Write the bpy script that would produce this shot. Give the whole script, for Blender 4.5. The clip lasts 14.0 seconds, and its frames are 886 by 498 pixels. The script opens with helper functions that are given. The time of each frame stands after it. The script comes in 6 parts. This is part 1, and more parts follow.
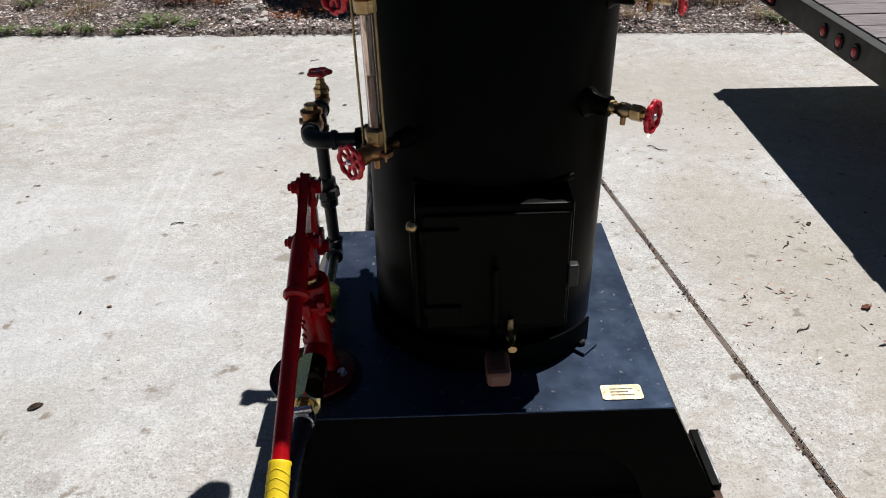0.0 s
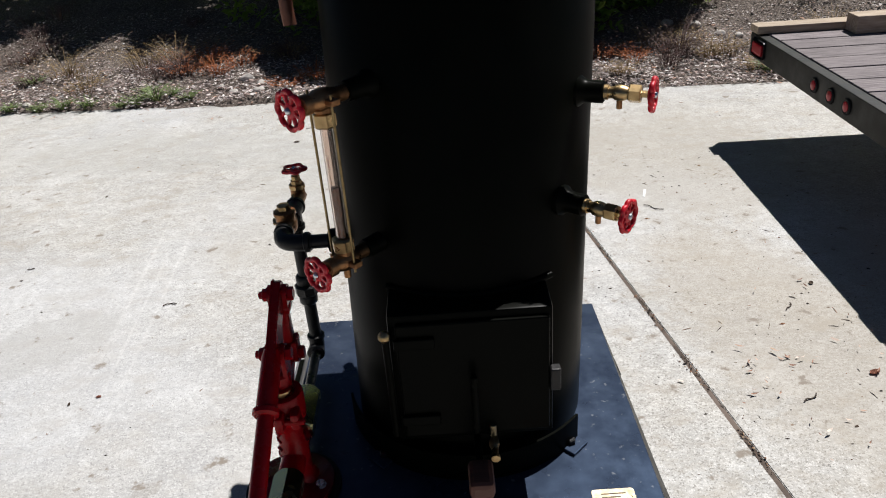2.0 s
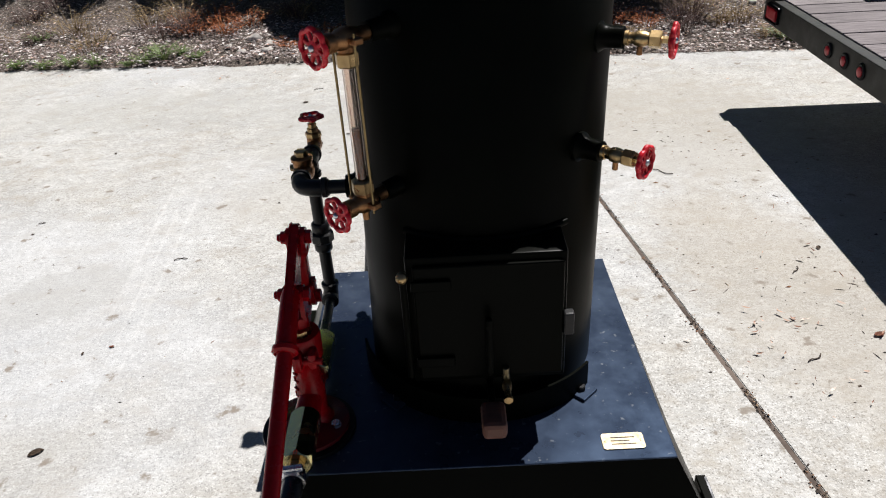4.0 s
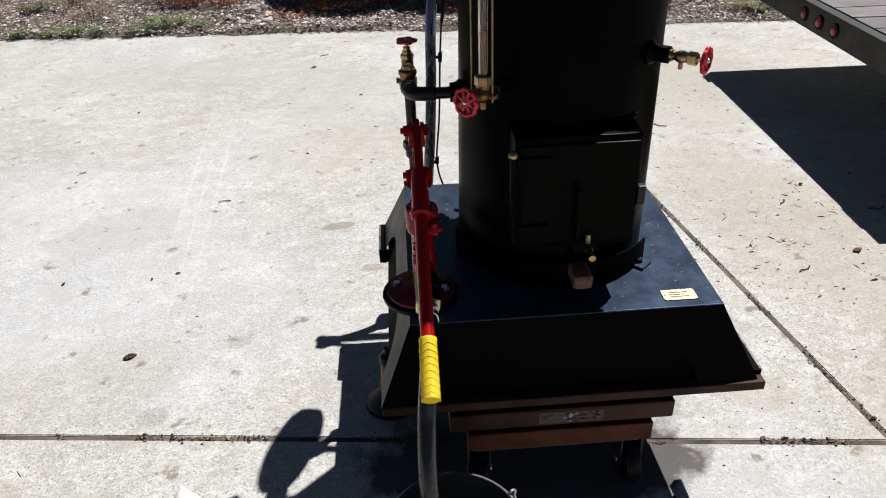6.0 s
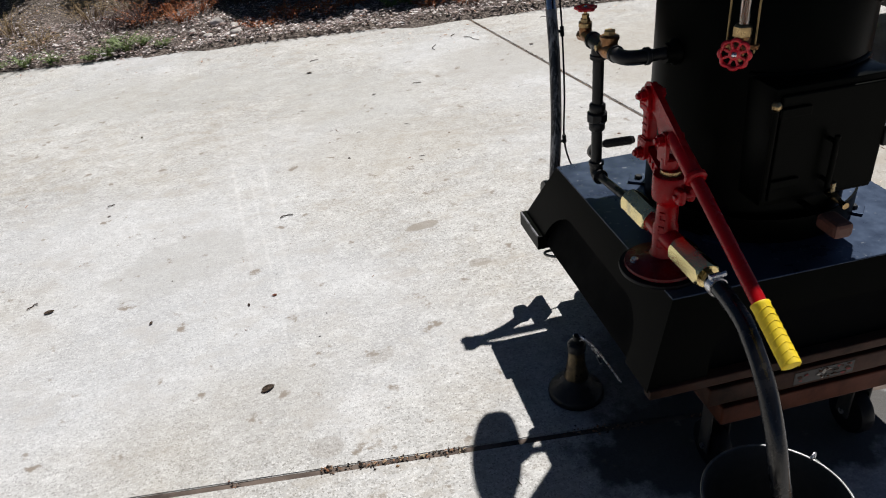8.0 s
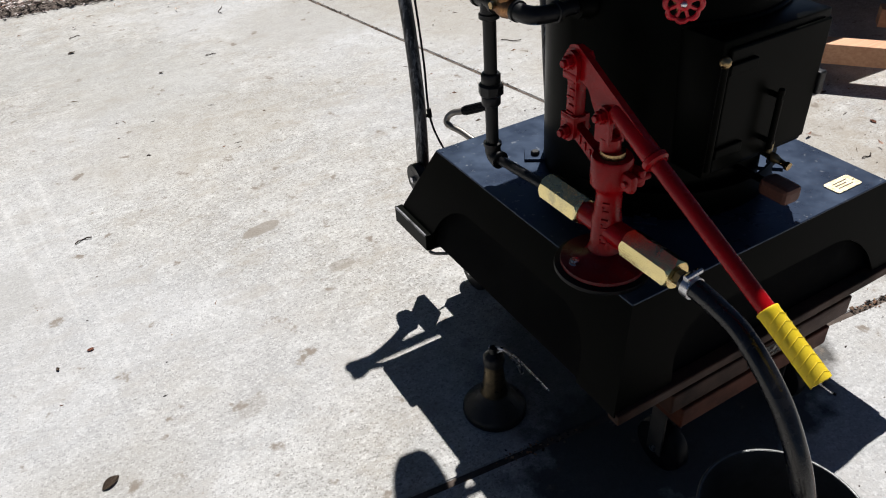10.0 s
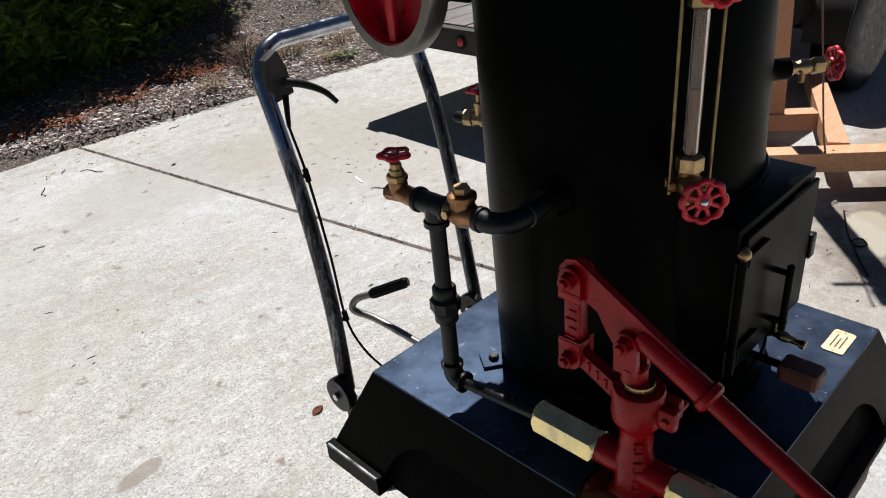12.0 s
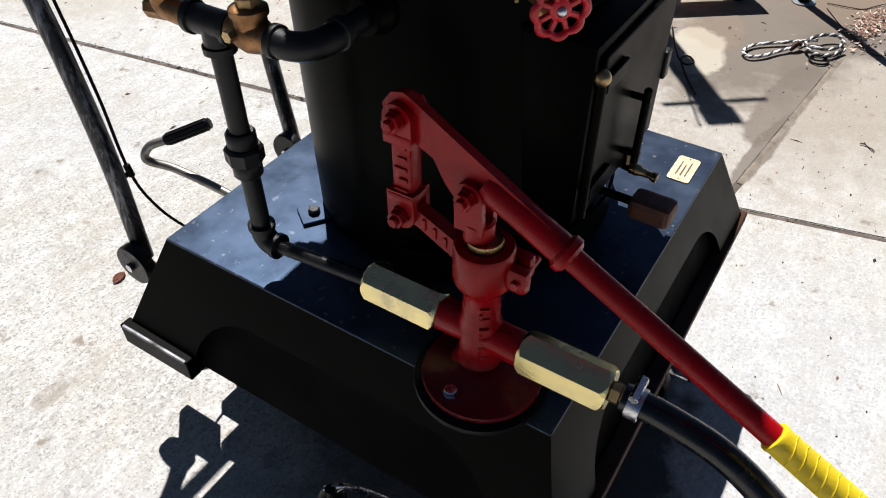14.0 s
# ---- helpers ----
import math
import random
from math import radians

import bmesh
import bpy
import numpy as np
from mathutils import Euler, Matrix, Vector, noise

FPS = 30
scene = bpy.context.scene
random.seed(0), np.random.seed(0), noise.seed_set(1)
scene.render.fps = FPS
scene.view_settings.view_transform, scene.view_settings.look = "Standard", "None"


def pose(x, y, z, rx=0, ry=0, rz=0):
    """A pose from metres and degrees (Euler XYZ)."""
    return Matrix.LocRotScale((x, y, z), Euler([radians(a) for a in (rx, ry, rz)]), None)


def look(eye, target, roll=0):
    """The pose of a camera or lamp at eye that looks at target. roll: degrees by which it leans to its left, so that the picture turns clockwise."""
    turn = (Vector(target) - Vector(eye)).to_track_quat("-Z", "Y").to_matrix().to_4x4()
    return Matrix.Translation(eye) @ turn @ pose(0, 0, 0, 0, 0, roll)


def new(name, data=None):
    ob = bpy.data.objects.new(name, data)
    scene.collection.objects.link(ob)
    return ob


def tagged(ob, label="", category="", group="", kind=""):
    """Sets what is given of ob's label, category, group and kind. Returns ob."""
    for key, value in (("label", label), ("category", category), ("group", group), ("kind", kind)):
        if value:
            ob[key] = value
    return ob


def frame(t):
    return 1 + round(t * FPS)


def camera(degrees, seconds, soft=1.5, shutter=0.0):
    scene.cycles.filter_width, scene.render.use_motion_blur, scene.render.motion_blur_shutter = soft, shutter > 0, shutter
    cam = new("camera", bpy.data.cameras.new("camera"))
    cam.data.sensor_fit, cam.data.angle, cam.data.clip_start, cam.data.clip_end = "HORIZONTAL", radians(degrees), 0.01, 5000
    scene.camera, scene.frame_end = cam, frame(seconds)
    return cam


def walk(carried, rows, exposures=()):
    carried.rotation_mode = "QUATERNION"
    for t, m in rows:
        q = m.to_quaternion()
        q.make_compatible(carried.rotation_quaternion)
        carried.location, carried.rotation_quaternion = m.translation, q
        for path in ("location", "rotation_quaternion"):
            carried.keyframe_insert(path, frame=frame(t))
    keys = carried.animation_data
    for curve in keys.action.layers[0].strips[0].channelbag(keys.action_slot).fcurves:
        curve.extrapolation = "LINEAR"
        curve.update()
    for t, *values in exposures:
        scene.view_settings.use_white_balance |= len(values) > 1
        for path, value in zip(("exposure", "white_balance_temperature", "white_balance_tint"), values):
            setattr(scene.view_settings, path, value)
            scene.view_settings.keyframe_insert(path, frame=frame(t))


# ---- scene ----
cam = camera(62.0, 14.0, soft=1.1)
PATH = [
    (0, (-0.089, -1.342, 1.499), (-0.092, 0.355, 0.439), -2.0),
    (0.5, (-0.071, -1.325, 1.515), (-0.203, 0.386, 0.488), -1.8),
    (1, (-0.041, -1.305, 1.535), (-0.132, 0.437, 0.557), -2.7),
    (1.5, (-0.024, -1.281, 1.57), (-0.023, 0.478, 0.619), -3.6),
    (2, (-0.024, -1.256, 1.561), (-0.046, 0.504, 0.612), -4.4),
    (2.5, (-0.029, -1.246, 1.555), (-0.074, 0.5, 0.58), -4.3),
    (3, (-0.044, -1.254, 1.546), (-0.128, 0.472, 0.54), -4.0),
    (3.2, (-0.043, -1.262, 1.539), (-0.117, 0.456, 0.517), -4.0),
    (5.3, (-0.167, -1.449, 1.525), (-0.013, 0.268, 0.511), -1.9),
    (5.5, (-0.245, -1.5, 1.513), (-0.029, 0.19, 0.466), -2.2),
    (6, (-0.354, -1.651, 1.514), (-0.28, 0.05, 0.465), -2.4),
    (6.5, (-0.501, -1.776, 1.519), (-0.467, -0.105, 0.421), -3.9),
    (7, (-0.782, -1.792, 1.527), (-0.551, -0.069, 0.539), -2.6),
    (7.5, (-0.935, -1.698, 1.508), (-0.722, -0.006, 0.464), 0.2),
    (8, (-1.051, -1.474, 1.458), (-0.746, 0.198, 0.404), -5.5),
    (8.2, (-1.051, -1.401, 1.453), (-0.663, 0.216, 0.342), -4.5),
    (10.3, (-1.114, -1.002, 1.366), (-0.342, 0.407, 0.174), -4.1),
    (10.5, (-1.089, -0.974, 1.36), (-0.328, 0.44, 0.167), -4.5),
    (11, (-1.051, -0.911, 1.372), (-0.304, 0.526, 0.199), -5.1),
    (11.5, (-1.0, -0.791, 1.419), (-0.173, 0.676, 0.341), -5.9),
    (12, (-1.033, -0.63, 1.411), (0.155, 0.655, 0.444), -5.5),
    (12.5, (-1.041, -0.538, 1.385), (0.214, 0.625, 0.35), -4.6),
    (13, (-0.988, -0.55, 1.369), (0.349, 0.337, 0.174), -1.5),
    (13.5, (-0.944, -0.555, 1.343), (0.382, 0.173, 0.034), 0.5),
    (14, (-0.876, -0.522, 1.306), (0.366, 0.265, -0.049), -0.1),
]
walk(cam, [(t, look(eye, target, roll)) for t, eye, target, roll in PATH],
     ((0, 0.33), (1.5, 0.36), (3, 0.45), (5.5, 0.52), (6.5, 0.38), (7.2, 0.34), (8, 0.30), (10.5, 0.33), (11, 0.29), (12, 0.40), (13, 0.50), (14, 0.68)))

# ---- world, sun, exposure ----
SUN = Vector((0.43, 0.43, 1.0)).normalized()
world = bpy.data.worlds.new("world")
scene.world = world
world.use_nodes = True
wn = world.node_tree.nodes
sky = wn.new("ShaderNodeTexSky")
sky.sky_type, sky.sun_disc = "NISHITA", False
sky.sun_elevation = math.asin(SUN.z)
sky.sun_rotation = math.atan2(SUN.x, SUN.y)
world.node_tree.links.new(sky.outputs[0], wn["Background"].inputs[0])
wn["Background"].inputs[1].default_value = 0.035
sky.air_density, sky.dust_density, sky.ozone_density = 0.45, 0.1, 1.5
sun_data = bpy.data.lights.new("sun", "SUN")
sun_data.energy, sun_data.angle, sun_data.color = 5.0, radians(0.53), (1.0, 0.974, 0.95)
sun = new("sun", sun_data)
sun.matrix_world = look(SUN * 30, (0, 0, 0))


# ---- materials ----
def material(name, base, rough=0.5, metal=0.0, coat=0.0):
    m = bpy.data.materials.new(name)
    m.use_nodes = True
    b = m.node_tree.nodes["Principled BSDF"]
    b.inputs["Base Color"].default_value = (*base, 1)
    b.inputs["Roughness"].default_value = rough
    b.inputs["Metallic"].default_value = metal
    b.inputs["Coat Weight"].default_value = coat
    b.inputs["Coat Roughness"].default_value = 0.08
    return m


def tex(m, kind, **inputs):
    n = m.node_tree.nodes.new("ShaderNodeTex" + kind)
    for key, value in inputs.items():
        n.inputs[key].default_value = value
    return n


def ramp(m, socket, stops):
    n = m.node_tree.nodes.new("ShaderNodeValToRGB")
    while len(n.color_ramp.elements) < len(stops):
        n.color_ramp.elements.new(0.5)
    for e, (p, c) in zip(n.color_ramp.elements, stops):
        e.position = p
        e.color = (c, c, c, 1) if isinstance(c, (int, float)) else (*c, 1)
    m.node_tree.links.new(socket, n.inputs[0])
    return n.outputs[0]


def mix(m, factor, a, b, kind="MIX"):
    n = m.node_tree.nodes.new("ShaderNodeMix")
    n.data_type, n.blend_type = "RGBA", kind
    for socket, value in ((n.inputs[0], factor), (n.inputs[6], a), (n.inputs[7], b)):
        if hasattr(value, "links"):
            m.node_tree.links.new(value, socket)
        elif isinstance(value, tuple):
            socket.default_value = (*value, 1)
        else:
            socket.default_value = value
    return n.outputs[2]


def link(m, socket, name):
    m.node_tree.links.new(socket, m.node_tree.nodes["Principled BSDF"].inputs[name])


def bump(m, socket, strength, distance=0.002):
    n = m.node_tree.nodes.new("ShaderNodeBump")
    n.inputs["Strength"].default_value, n.inputs["Distance"].default_value = strength, distance
    m.node_tree.links.new(socket, n.inputs["Height"])
    old = m.node_tree.nodes["Principled BSDF"].inputs["Normal"].links
    if old:
        m.node_tree.links.new(old[0].from_socket, n.inputs["Normal"])
    link(m, n.outputs[0], "Normal")


def coords(m, scale=(1, 1, 1), which="Object", turn=0.0):
    c = m.node_tree.nodes.new("ShaderNodeTexCoord")
    k = m.node_tree.nodes.new("ShaderNodeMapping")
    k.inputs["Scale"].default_value = scale
    k.inputs["Rotation"].default_value = (0, 0, turn)
    m.node_tree.links.new(c.outputs[which], k.inputs[0])
    return k.outputs[0]


def noise_of(m, scale, detail=4, rough=0.55, at=None):
    n = tex(m, "Noise", Scale=scale, Detail=detail, Roughness=rough)
    m.node_tree.links.new(at or coords(m), n.inputs["Vector"])
    return n.outputs["Fac"]


def worn(name, base, rough, metal=0.0, coat=0.0, other=None, scale=12.0, amount=0.5, grain=0.15, rough_var=0.15):
    """A surface with large patches, fine grain and uneven gloss."""
    m = material(name, base, rough, metal, coat)
    big = noise_of(m, scale, 5, 0.6)
    fine = noise_of(m, scale * 14, 3, 0.6)
    other = other or tuple(c * 0.6 for c in base)
    c = mix(m, ramp(m, big, ((0.42, 0.0), (0.68, amount))), base, other)
    c = mix(m, ramp(m, fine, ((0.55, 0.0), (0.8, 0.35))), c, tuple(min(1, v * 1.4) for v in base))
    link(m, c, "Base Color")
    link(m, ramp(m, big, ((0.3, max(0.02, rough - rough_var)), (0.7, min(1, rough + rough_var)))), "Roughness")
    bump(m, fine, grain, 0.0012)
    return m


OIL, RUST, DAMP = (0.21, 0.18, 0.145), (0.25, 0.17, 0.105), (0.125, 0.100, 0.080)
STAINS_AND_SHADE = [
    (1.9, -0.5, 1.5, 1.1, 0.2, (0.40, 0.365, 0.31), 0.45),
    (-0.667, 1.039, 0.085, 0.038, 0.2, OIL, 0.7), (-0.521, 0.705, 0.05, 0.034, 0.0, OIL, 0.5),
    (-1.15, -0.02, 0.06, 0.05, 0.0, OIL, 0.3), (-0.95, 0.30, 0.05, 0.035, 0.5, OIL, 0.25), (-1.45, 0.15, 0.45, 0.3, 0.4, (0.32, 0.31, 0.285), 0.22),
    (-0.6, 1.9, 0.8, 0.4, 0.2, (0.34, 0.315, 0.27), 0.28), (0.4, 2.9, 0.9, 0.5, 0.1, (0.32, 0.30, 0.265), 0.45), (1.15, 0.9, 0.5, 1.1, 0.2, (0.33, 0.295, 0.245), 0.5), (1.25, 2.5, 0.9, 1.1, 0.1, (0.33, 0.305, 0.265), 0.55), (1.75, 1.1, 0.35, 0.7, 0.3, (0.34, 0.30, 0.25), 0.5), (-0.75, 2.6, 0.5, 0.7, 0.3, (0.35, 0.345, 0.325), 0.4), (-1.9, 3.2, 1.4, 0.5, -0.1, (0.35, 0.345, 0.325), 0.4), (-1.6, 1.1, 0.35, 0.22, 0.5, (0.32, 0.315, 0.30), 0.35),
    # near-black ellipses: wet stain and the cart's shadow, painted into the concrete together
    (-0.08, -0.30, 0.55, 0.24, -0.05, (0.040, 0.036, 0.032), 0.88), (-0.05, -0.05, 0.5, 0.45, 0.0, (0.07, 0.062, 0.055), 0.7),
    (2.2, -0.30, 1.5, 0.95, 0.1, (0.25, 0.205, 0.16), 0.62), (2.10, -0.18, 0.95, 0.46, -0.2, DAMP, 0.85), (1.55, -0.34, 0.40, 0.085, -0.1, DAMP, 0.75), (1.22, -0.35, 0.30, 0.042, -0.1, DAMP, 0.8), (2.55, -0.46, 0.70, 0.42, 0.1, DAMP, 0.85), (1.90, -0.34, 0.34, 0.10, 0.0, DAMP, 0.5), (1.74, 0.02, 0.24, 0.12, 0.3, (0.46, 0.42, 0.34), 0.75),
    (2.0, 0.05, 0.3, 0.14, 0.4, RUST, 0.22), (2.75, 0.2, 0.7, 0.3, 0.3, RUST, 0.35), (2.5, -0.35, 0.4, 0.3, 0.3, RUST, 0.3), (1.60, -0.76, 0.22, 0.10, 0.5, (0.13, 0.126, 0.14), 0.68), (0.62, -0.10, 0.12, 0.1, 0.0, (0.3, 0.25, 0.2), 0.4),
]


STREAKS = [(-1.41, 1.8, 0.016, 1.5, 0.085), (-1.25, 1.5, 0.014, 1.8, 0.074), (-1.29, 1.2, 0.010, 1.5, 0.08)]


def concrete_material(name="concrete"):
    m = material(name, (0.5, 0.48, 0.43), 0.9)
    at = coords(m, which="Object")
    big = noise_of(m, 0.9, 6, 0.62, at)
    mid = noise_of(m, 7, 6, 0.7, at)
    base = mix(m, ramp(m, big, ((0.38, 0.0), (0.66, 1.0))), (0.485, 0.482, 0.468), (0.315, 0.312, 0.302))
    base = mix(m, ramp(m, mid, ((0.36, 0.55), (0.56, 0.0))), base, (0.30, 0.288, 0.27))
    base = mix(m, ramp(m, noise_of(m, 2.3, 5, 0.65, at), ((0.52, 0.0), (0.68, 0.6))), base, (0.62, 0.615, 0.60))
    # cloudy patches of cement skin, warm and cold
    base = mix(m, ramp(m, noise_of(m, 1.5, 6, 0.7, at), ((0.44, 0.0), (0.66, 0.75))), base, (0.43, 0.408, 0.368))
    base = mix(m, ramp(m, noise_of(m, 60, 4, 0.7, at), ((0.52, 0.0), (0.68, 0.48))), base, (0.28, 0.264, 0.24))
    base = mix(m, ramp(m, noise_of(m, 22, 6, 0.75, at), ((0.49, 0.0), (0.68, 0.58))), base, (0.30, 0.284, 0.258))
    base = mix(m, ramp(m, noise_of(m, 11, 5, 0.7, coords(m, (1.0, 1.5, 1.0), turn=0.4)), ((0.50, 0.0), (0.68, 0.55))), base, (0.62, 0.615, 0.595))
    # sand and aggregate
    v = tex(m, "Voronoi", Scale=235.0)
    m.node_tree.links.new(at, v.inputs["Vector"])
    speck = m.node_tree.nodes.new("ShaderNodeSeparateColor")
    m.node_tree.links.new(v.outputs["Color"], speck.inputs[0])
    base = mix(m, ramp(m, speck.outputs[0], ((0.80, 0.0), (0.88, 0.62))), base, (0.15, 0.14, 0.125))
    base = mix(m, ramp(m, speck.outputs[1], ((0.78, 0.0), (0.90, 0.38))), base, (0.78, 0.768, 0.74))
    # coarser grains and worn spots
    v2 = tex(m, "Voronoi", Scale=130.0)
    m.node_tree.links.new(at, v2.inputs["Vector"])
    grit = m.node_tree.nodes.new("ShaderNodeSeparateColor")
    m.node_tree.links.new(v2.outputs["Color"], grit.inputs[0])
    base = mix(m, ramp(m, grit.outputs[0], ((0.90, 0.0), (0.95, 0.22))), base, (0.19, 0.175, 0.15))
    base = mix(m, ramp(m, grit.outputs[1], ((0.88, 0.0), (0.95, 0.18))), base, (0.72, 0.71, 0.68))
    # short strokes left by the broom
    broom = noise_of(m, 34, 5, 0.72, coords(m, (1.0, 2.8, 1.0), turn=-0.2))
    base = mix(m, ramp(m, broom, ((0.53, 0.0), (0.66, 0.5))), base, (0.64, 0.635, 0.615))
    base = mix(m, ramp(m, broom, ((0.34, 0.45), (0.47, 0.0))), base, (0.30, 0.287, 0.265))
    # brown wash that settles in patches
    base = mix(m, ramp(m, noise_of(m, 4.6, 7, 0.74, coords(m, (1.0, 1.7, 1.0), turn=-0.5)), ((0.50, 0.0), (0.66, 0.62))), base, (0.33, 0.295, 0.245))
    base = mix(m, ramp(m, noise_of(m, 420, 2, 0.5, at), ((0.3, 0.35), (0.5, 0.0))), base, (0.13, 0.12, 0.11))
    base = mix(m, ramp(m, noise_of(m, 0.55, 3, 0.5, at), ((0.46, 0.0), (0.60, 0.35))), base, (0.50, 0.515, 0.545))
    # oil drops, rust marks, a damp patch and the cart's painted shade
    edge_noise = noise_of(m, 11, 5, 0.6, at)
    for x, y, rx, ry, turn, colour, amount in STAINS_AND_SHADE:
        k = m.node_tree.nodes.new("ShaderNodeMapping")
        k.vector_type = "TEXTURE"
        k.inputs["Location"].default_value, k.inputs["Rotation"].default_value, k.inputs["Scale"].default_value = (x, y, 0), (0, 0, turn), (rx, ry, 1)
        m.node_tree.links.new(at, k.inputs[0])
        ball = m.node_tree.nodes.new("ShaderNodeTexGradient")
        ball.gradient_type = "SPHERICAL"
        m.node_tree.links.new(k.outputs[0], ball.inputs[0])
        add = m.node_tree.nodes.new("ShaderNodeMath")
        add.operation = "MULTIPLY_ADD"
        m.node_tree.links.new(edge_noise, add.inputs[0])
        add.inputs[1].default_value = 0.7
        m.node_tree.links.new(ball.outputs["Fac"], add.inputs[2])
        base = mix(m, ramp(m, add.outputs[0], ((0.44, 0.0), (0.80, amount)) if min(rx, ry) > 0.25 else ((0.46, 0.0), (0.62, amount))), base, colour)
    # faint chalky streaks along the slab
    breakup = noise_of(m, 14, 4, 0.7, at)
    for x, y, rx, ry, turn in STREAKS:
        k = m.node_tree.nodes.new("ShaderNodeMapping")
        k.vector_type = "TEXTURE"
        k.inputs["Location"].default_value, k.inputs["Rotation"].default_value, k.inputs["Scale"].default_value = (x, y, 0), (0, 0, turn), (rx, ry, 1)
        m.node_tree.links.new(at, k.inputs[0])
        ball = m.node_tree.nodes.new("ShaderNodeTexGradient")
        ball.gradient_type = "SPHERICAL"
        m.node_tree.links.new(k.outputs[0], ball.inputs[0])
        both = m.node_tree.nodes.new("ShaderNodeMath")
        both.operation = "MULTIPLY"
        m.node_tree.links.new(ball.outputs["Fac"], both.inputs[0])
        m.node_tree.links.new(breakup, both.inputs[1])
        base = mix(m, ramp(m, both.outputs[0], ((0.10, 0.0), (0.42, 0.15))), base, (0.70, 0.69, 0.67))
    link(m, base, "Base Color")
    bump(m, noise_of(m, 240, 3, 0.6, at), 0.6, 0.002)
    bump(m, mid, 0.25, 0.006)
    return m


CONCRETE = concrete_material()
JOINT = worn("joint_filler", (0.120, 0.090, 0.072), 0.95, other=(0.026, 0.018, 0.015), scale=7, amount=1.0, grain=0.6)
DAMP_FILL = worn("silted_joint", (0.20, 0.165, 0.13), 0.9, other=(0.10, 0.08, 0.062), scale=16, amount=0.9, grain=0.5)
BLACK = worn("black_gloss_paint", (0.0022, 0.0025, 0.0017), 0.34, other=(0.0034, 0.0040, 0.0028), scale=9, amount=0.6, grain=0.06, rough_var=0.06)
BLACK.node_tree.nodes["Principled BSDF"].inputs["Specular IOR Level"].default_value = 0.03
# blue sky sheen is put into the plate's base colour and specular tint
PLATE_SHEEN = worn("black_paint_sky_sheen", (0.020, 0.027, 0.044), 0.32, other=(0.034, 0.044, 0.066), scale=14, amount=0.6, grain=0.05, rough_var=0.08)
PLATE_SHEEN.node_tree.nodes["Principled BSDF"].inputs["Specular Tint"].default_value = (0.32, 0.56, 1.0, 1)
PLATE_SHEEN.node_tree.nodes["Principled BSDF"].inputs["Specular IOR Level"].default_value = 0.45
link(PLATE_SHEEN, mix(PLATE_SHEEN, ramp(PLATE_SHEEN, noise_of(PLATE_SHEEN, 75, 3, 0.5), ((0.66, 0.0), (0.74, 0.6))), mix(PLATE_SHEEN, ramp(PLATE_SHEEN, noise_of(PLATE_SHEEN, 14, 5, 0.6), ((0.42, 0.0), (0.68, 1.0))), (0.020, 0.027, 0.044), (0.034, 0.044, 0.066)), (0.20, 0.21, 0.22)), "Base Color")
IRON = worn("black_iron_pipe", (0.006, 0.006, 0.007), 0.38, 0.0, other=(0.014, 0.013, 0.012), scale=40, amount=0.7, grain=0.35)
FLANGE_RED = worn("dark_maroon_enamel", (0.130, 0.004, 0.008), 0.30, other=(0.070, 0.004, 0.006), scale=18, amount=0.8, grain=0.3)
RED = worn("red_enamel", (0.33, 0.003, 0.006), 0.26, 0.0, 0.0, other=(0.21, 0.003, 0.005), scale=18, amount=0.6, grain=0.3)
RED.node_tree.nodes["Principled BSDF"].inputs["Specular IOR Level"].default_value = 0.32
IRON.node_tree.nodes["Principled BSDF"].inputs["Specular IOR Level"].default_value = 0.3
WHEEL_RED = worn("handwheel_red", (0.58, 0.006, 0.018), 0.36, 0.0, 0.0, other=(0.28, 0.004, 0.01), scale=40, amount=0.6, grain=0.3)
BRASS = worn("brass", (0.44, 0.315, 0.155), 0.34, 1.0, other=(0.30, 0.20, 0.10), scale=45, amount=0.7, grain=0.2)
BRONZE = worn("bronze", (0.32, 0.165, 0.075), 0.40, 1.0, other=(0.15, 0.075, 0.036), scale=50, amount=0.8, grain=0.4)
ZINC_BRASS = worn("plated_brass", (0.84, 0.70, 0.33), 0.22, 1.0, other=(0.52, 0.47, 0.30), scale=26, amount=0.9, grain=0.25)
STEEL = worn("bright_steel", (0.62, 0.62, 0.64), 0.28, 1.0, other=(0.4, 0.4, 0.42), scale=60, amount=0.6, grain=0.15)
CHROME = worn("scuffed_chrome", (0.50, 0.52, 0.56), 0.14, 1.0, other=(0.22, 0.22, 0.24), scale=22, amount=0.7, grain=0.15)
GALV = worn("galvanised_steel", (0.34, 0.35, 0.36), 0.45, 0.9, other=(0.2, 0.21, 0.22), scale=30, amount=0.8, grain=0.15)
YELLOW = worn("yellow_rubber", (0.82, 0.60, 0.012), 0.55, other=(0.55, 0.38, 0.01), scale=30, amount=0.5, grain=0.3)
HOSE_RUBBER = worn("glossy_hose_rubber", (0.006, 0.006, 0.007), 0.24, other=(0.012, 0.012, 0.014), scale=25, amount=0.6, grain=0.12)
RUBBER = worn("black_rubber", (0.007, 0.007, 0.008), 0.4, other=(0.014, 0.014, 0.016), scale=25, amount=0.6, grain=0.15)
RUST_PAINT = worn("worn_brown_paint", (0.060, 0.024, 0.013), 0.6, other=(0.016, 0.011, 0.008), scale=10, amount=0.9, grain=0.4)
FADED_ORANGE = worn("faded_orange_paint", (0.105, 0.028, 0.012), 0.6, other=(0.030, 0.014, 0.009), scale=9, amount=0.9, grain=0.4)
PLASTIC = worn("white_plastic", (0.72, 0.68, 0.6), 0.45, other=(0.6, 0.55, 0.47), scale=14, amount=0.5, grain=0.1)
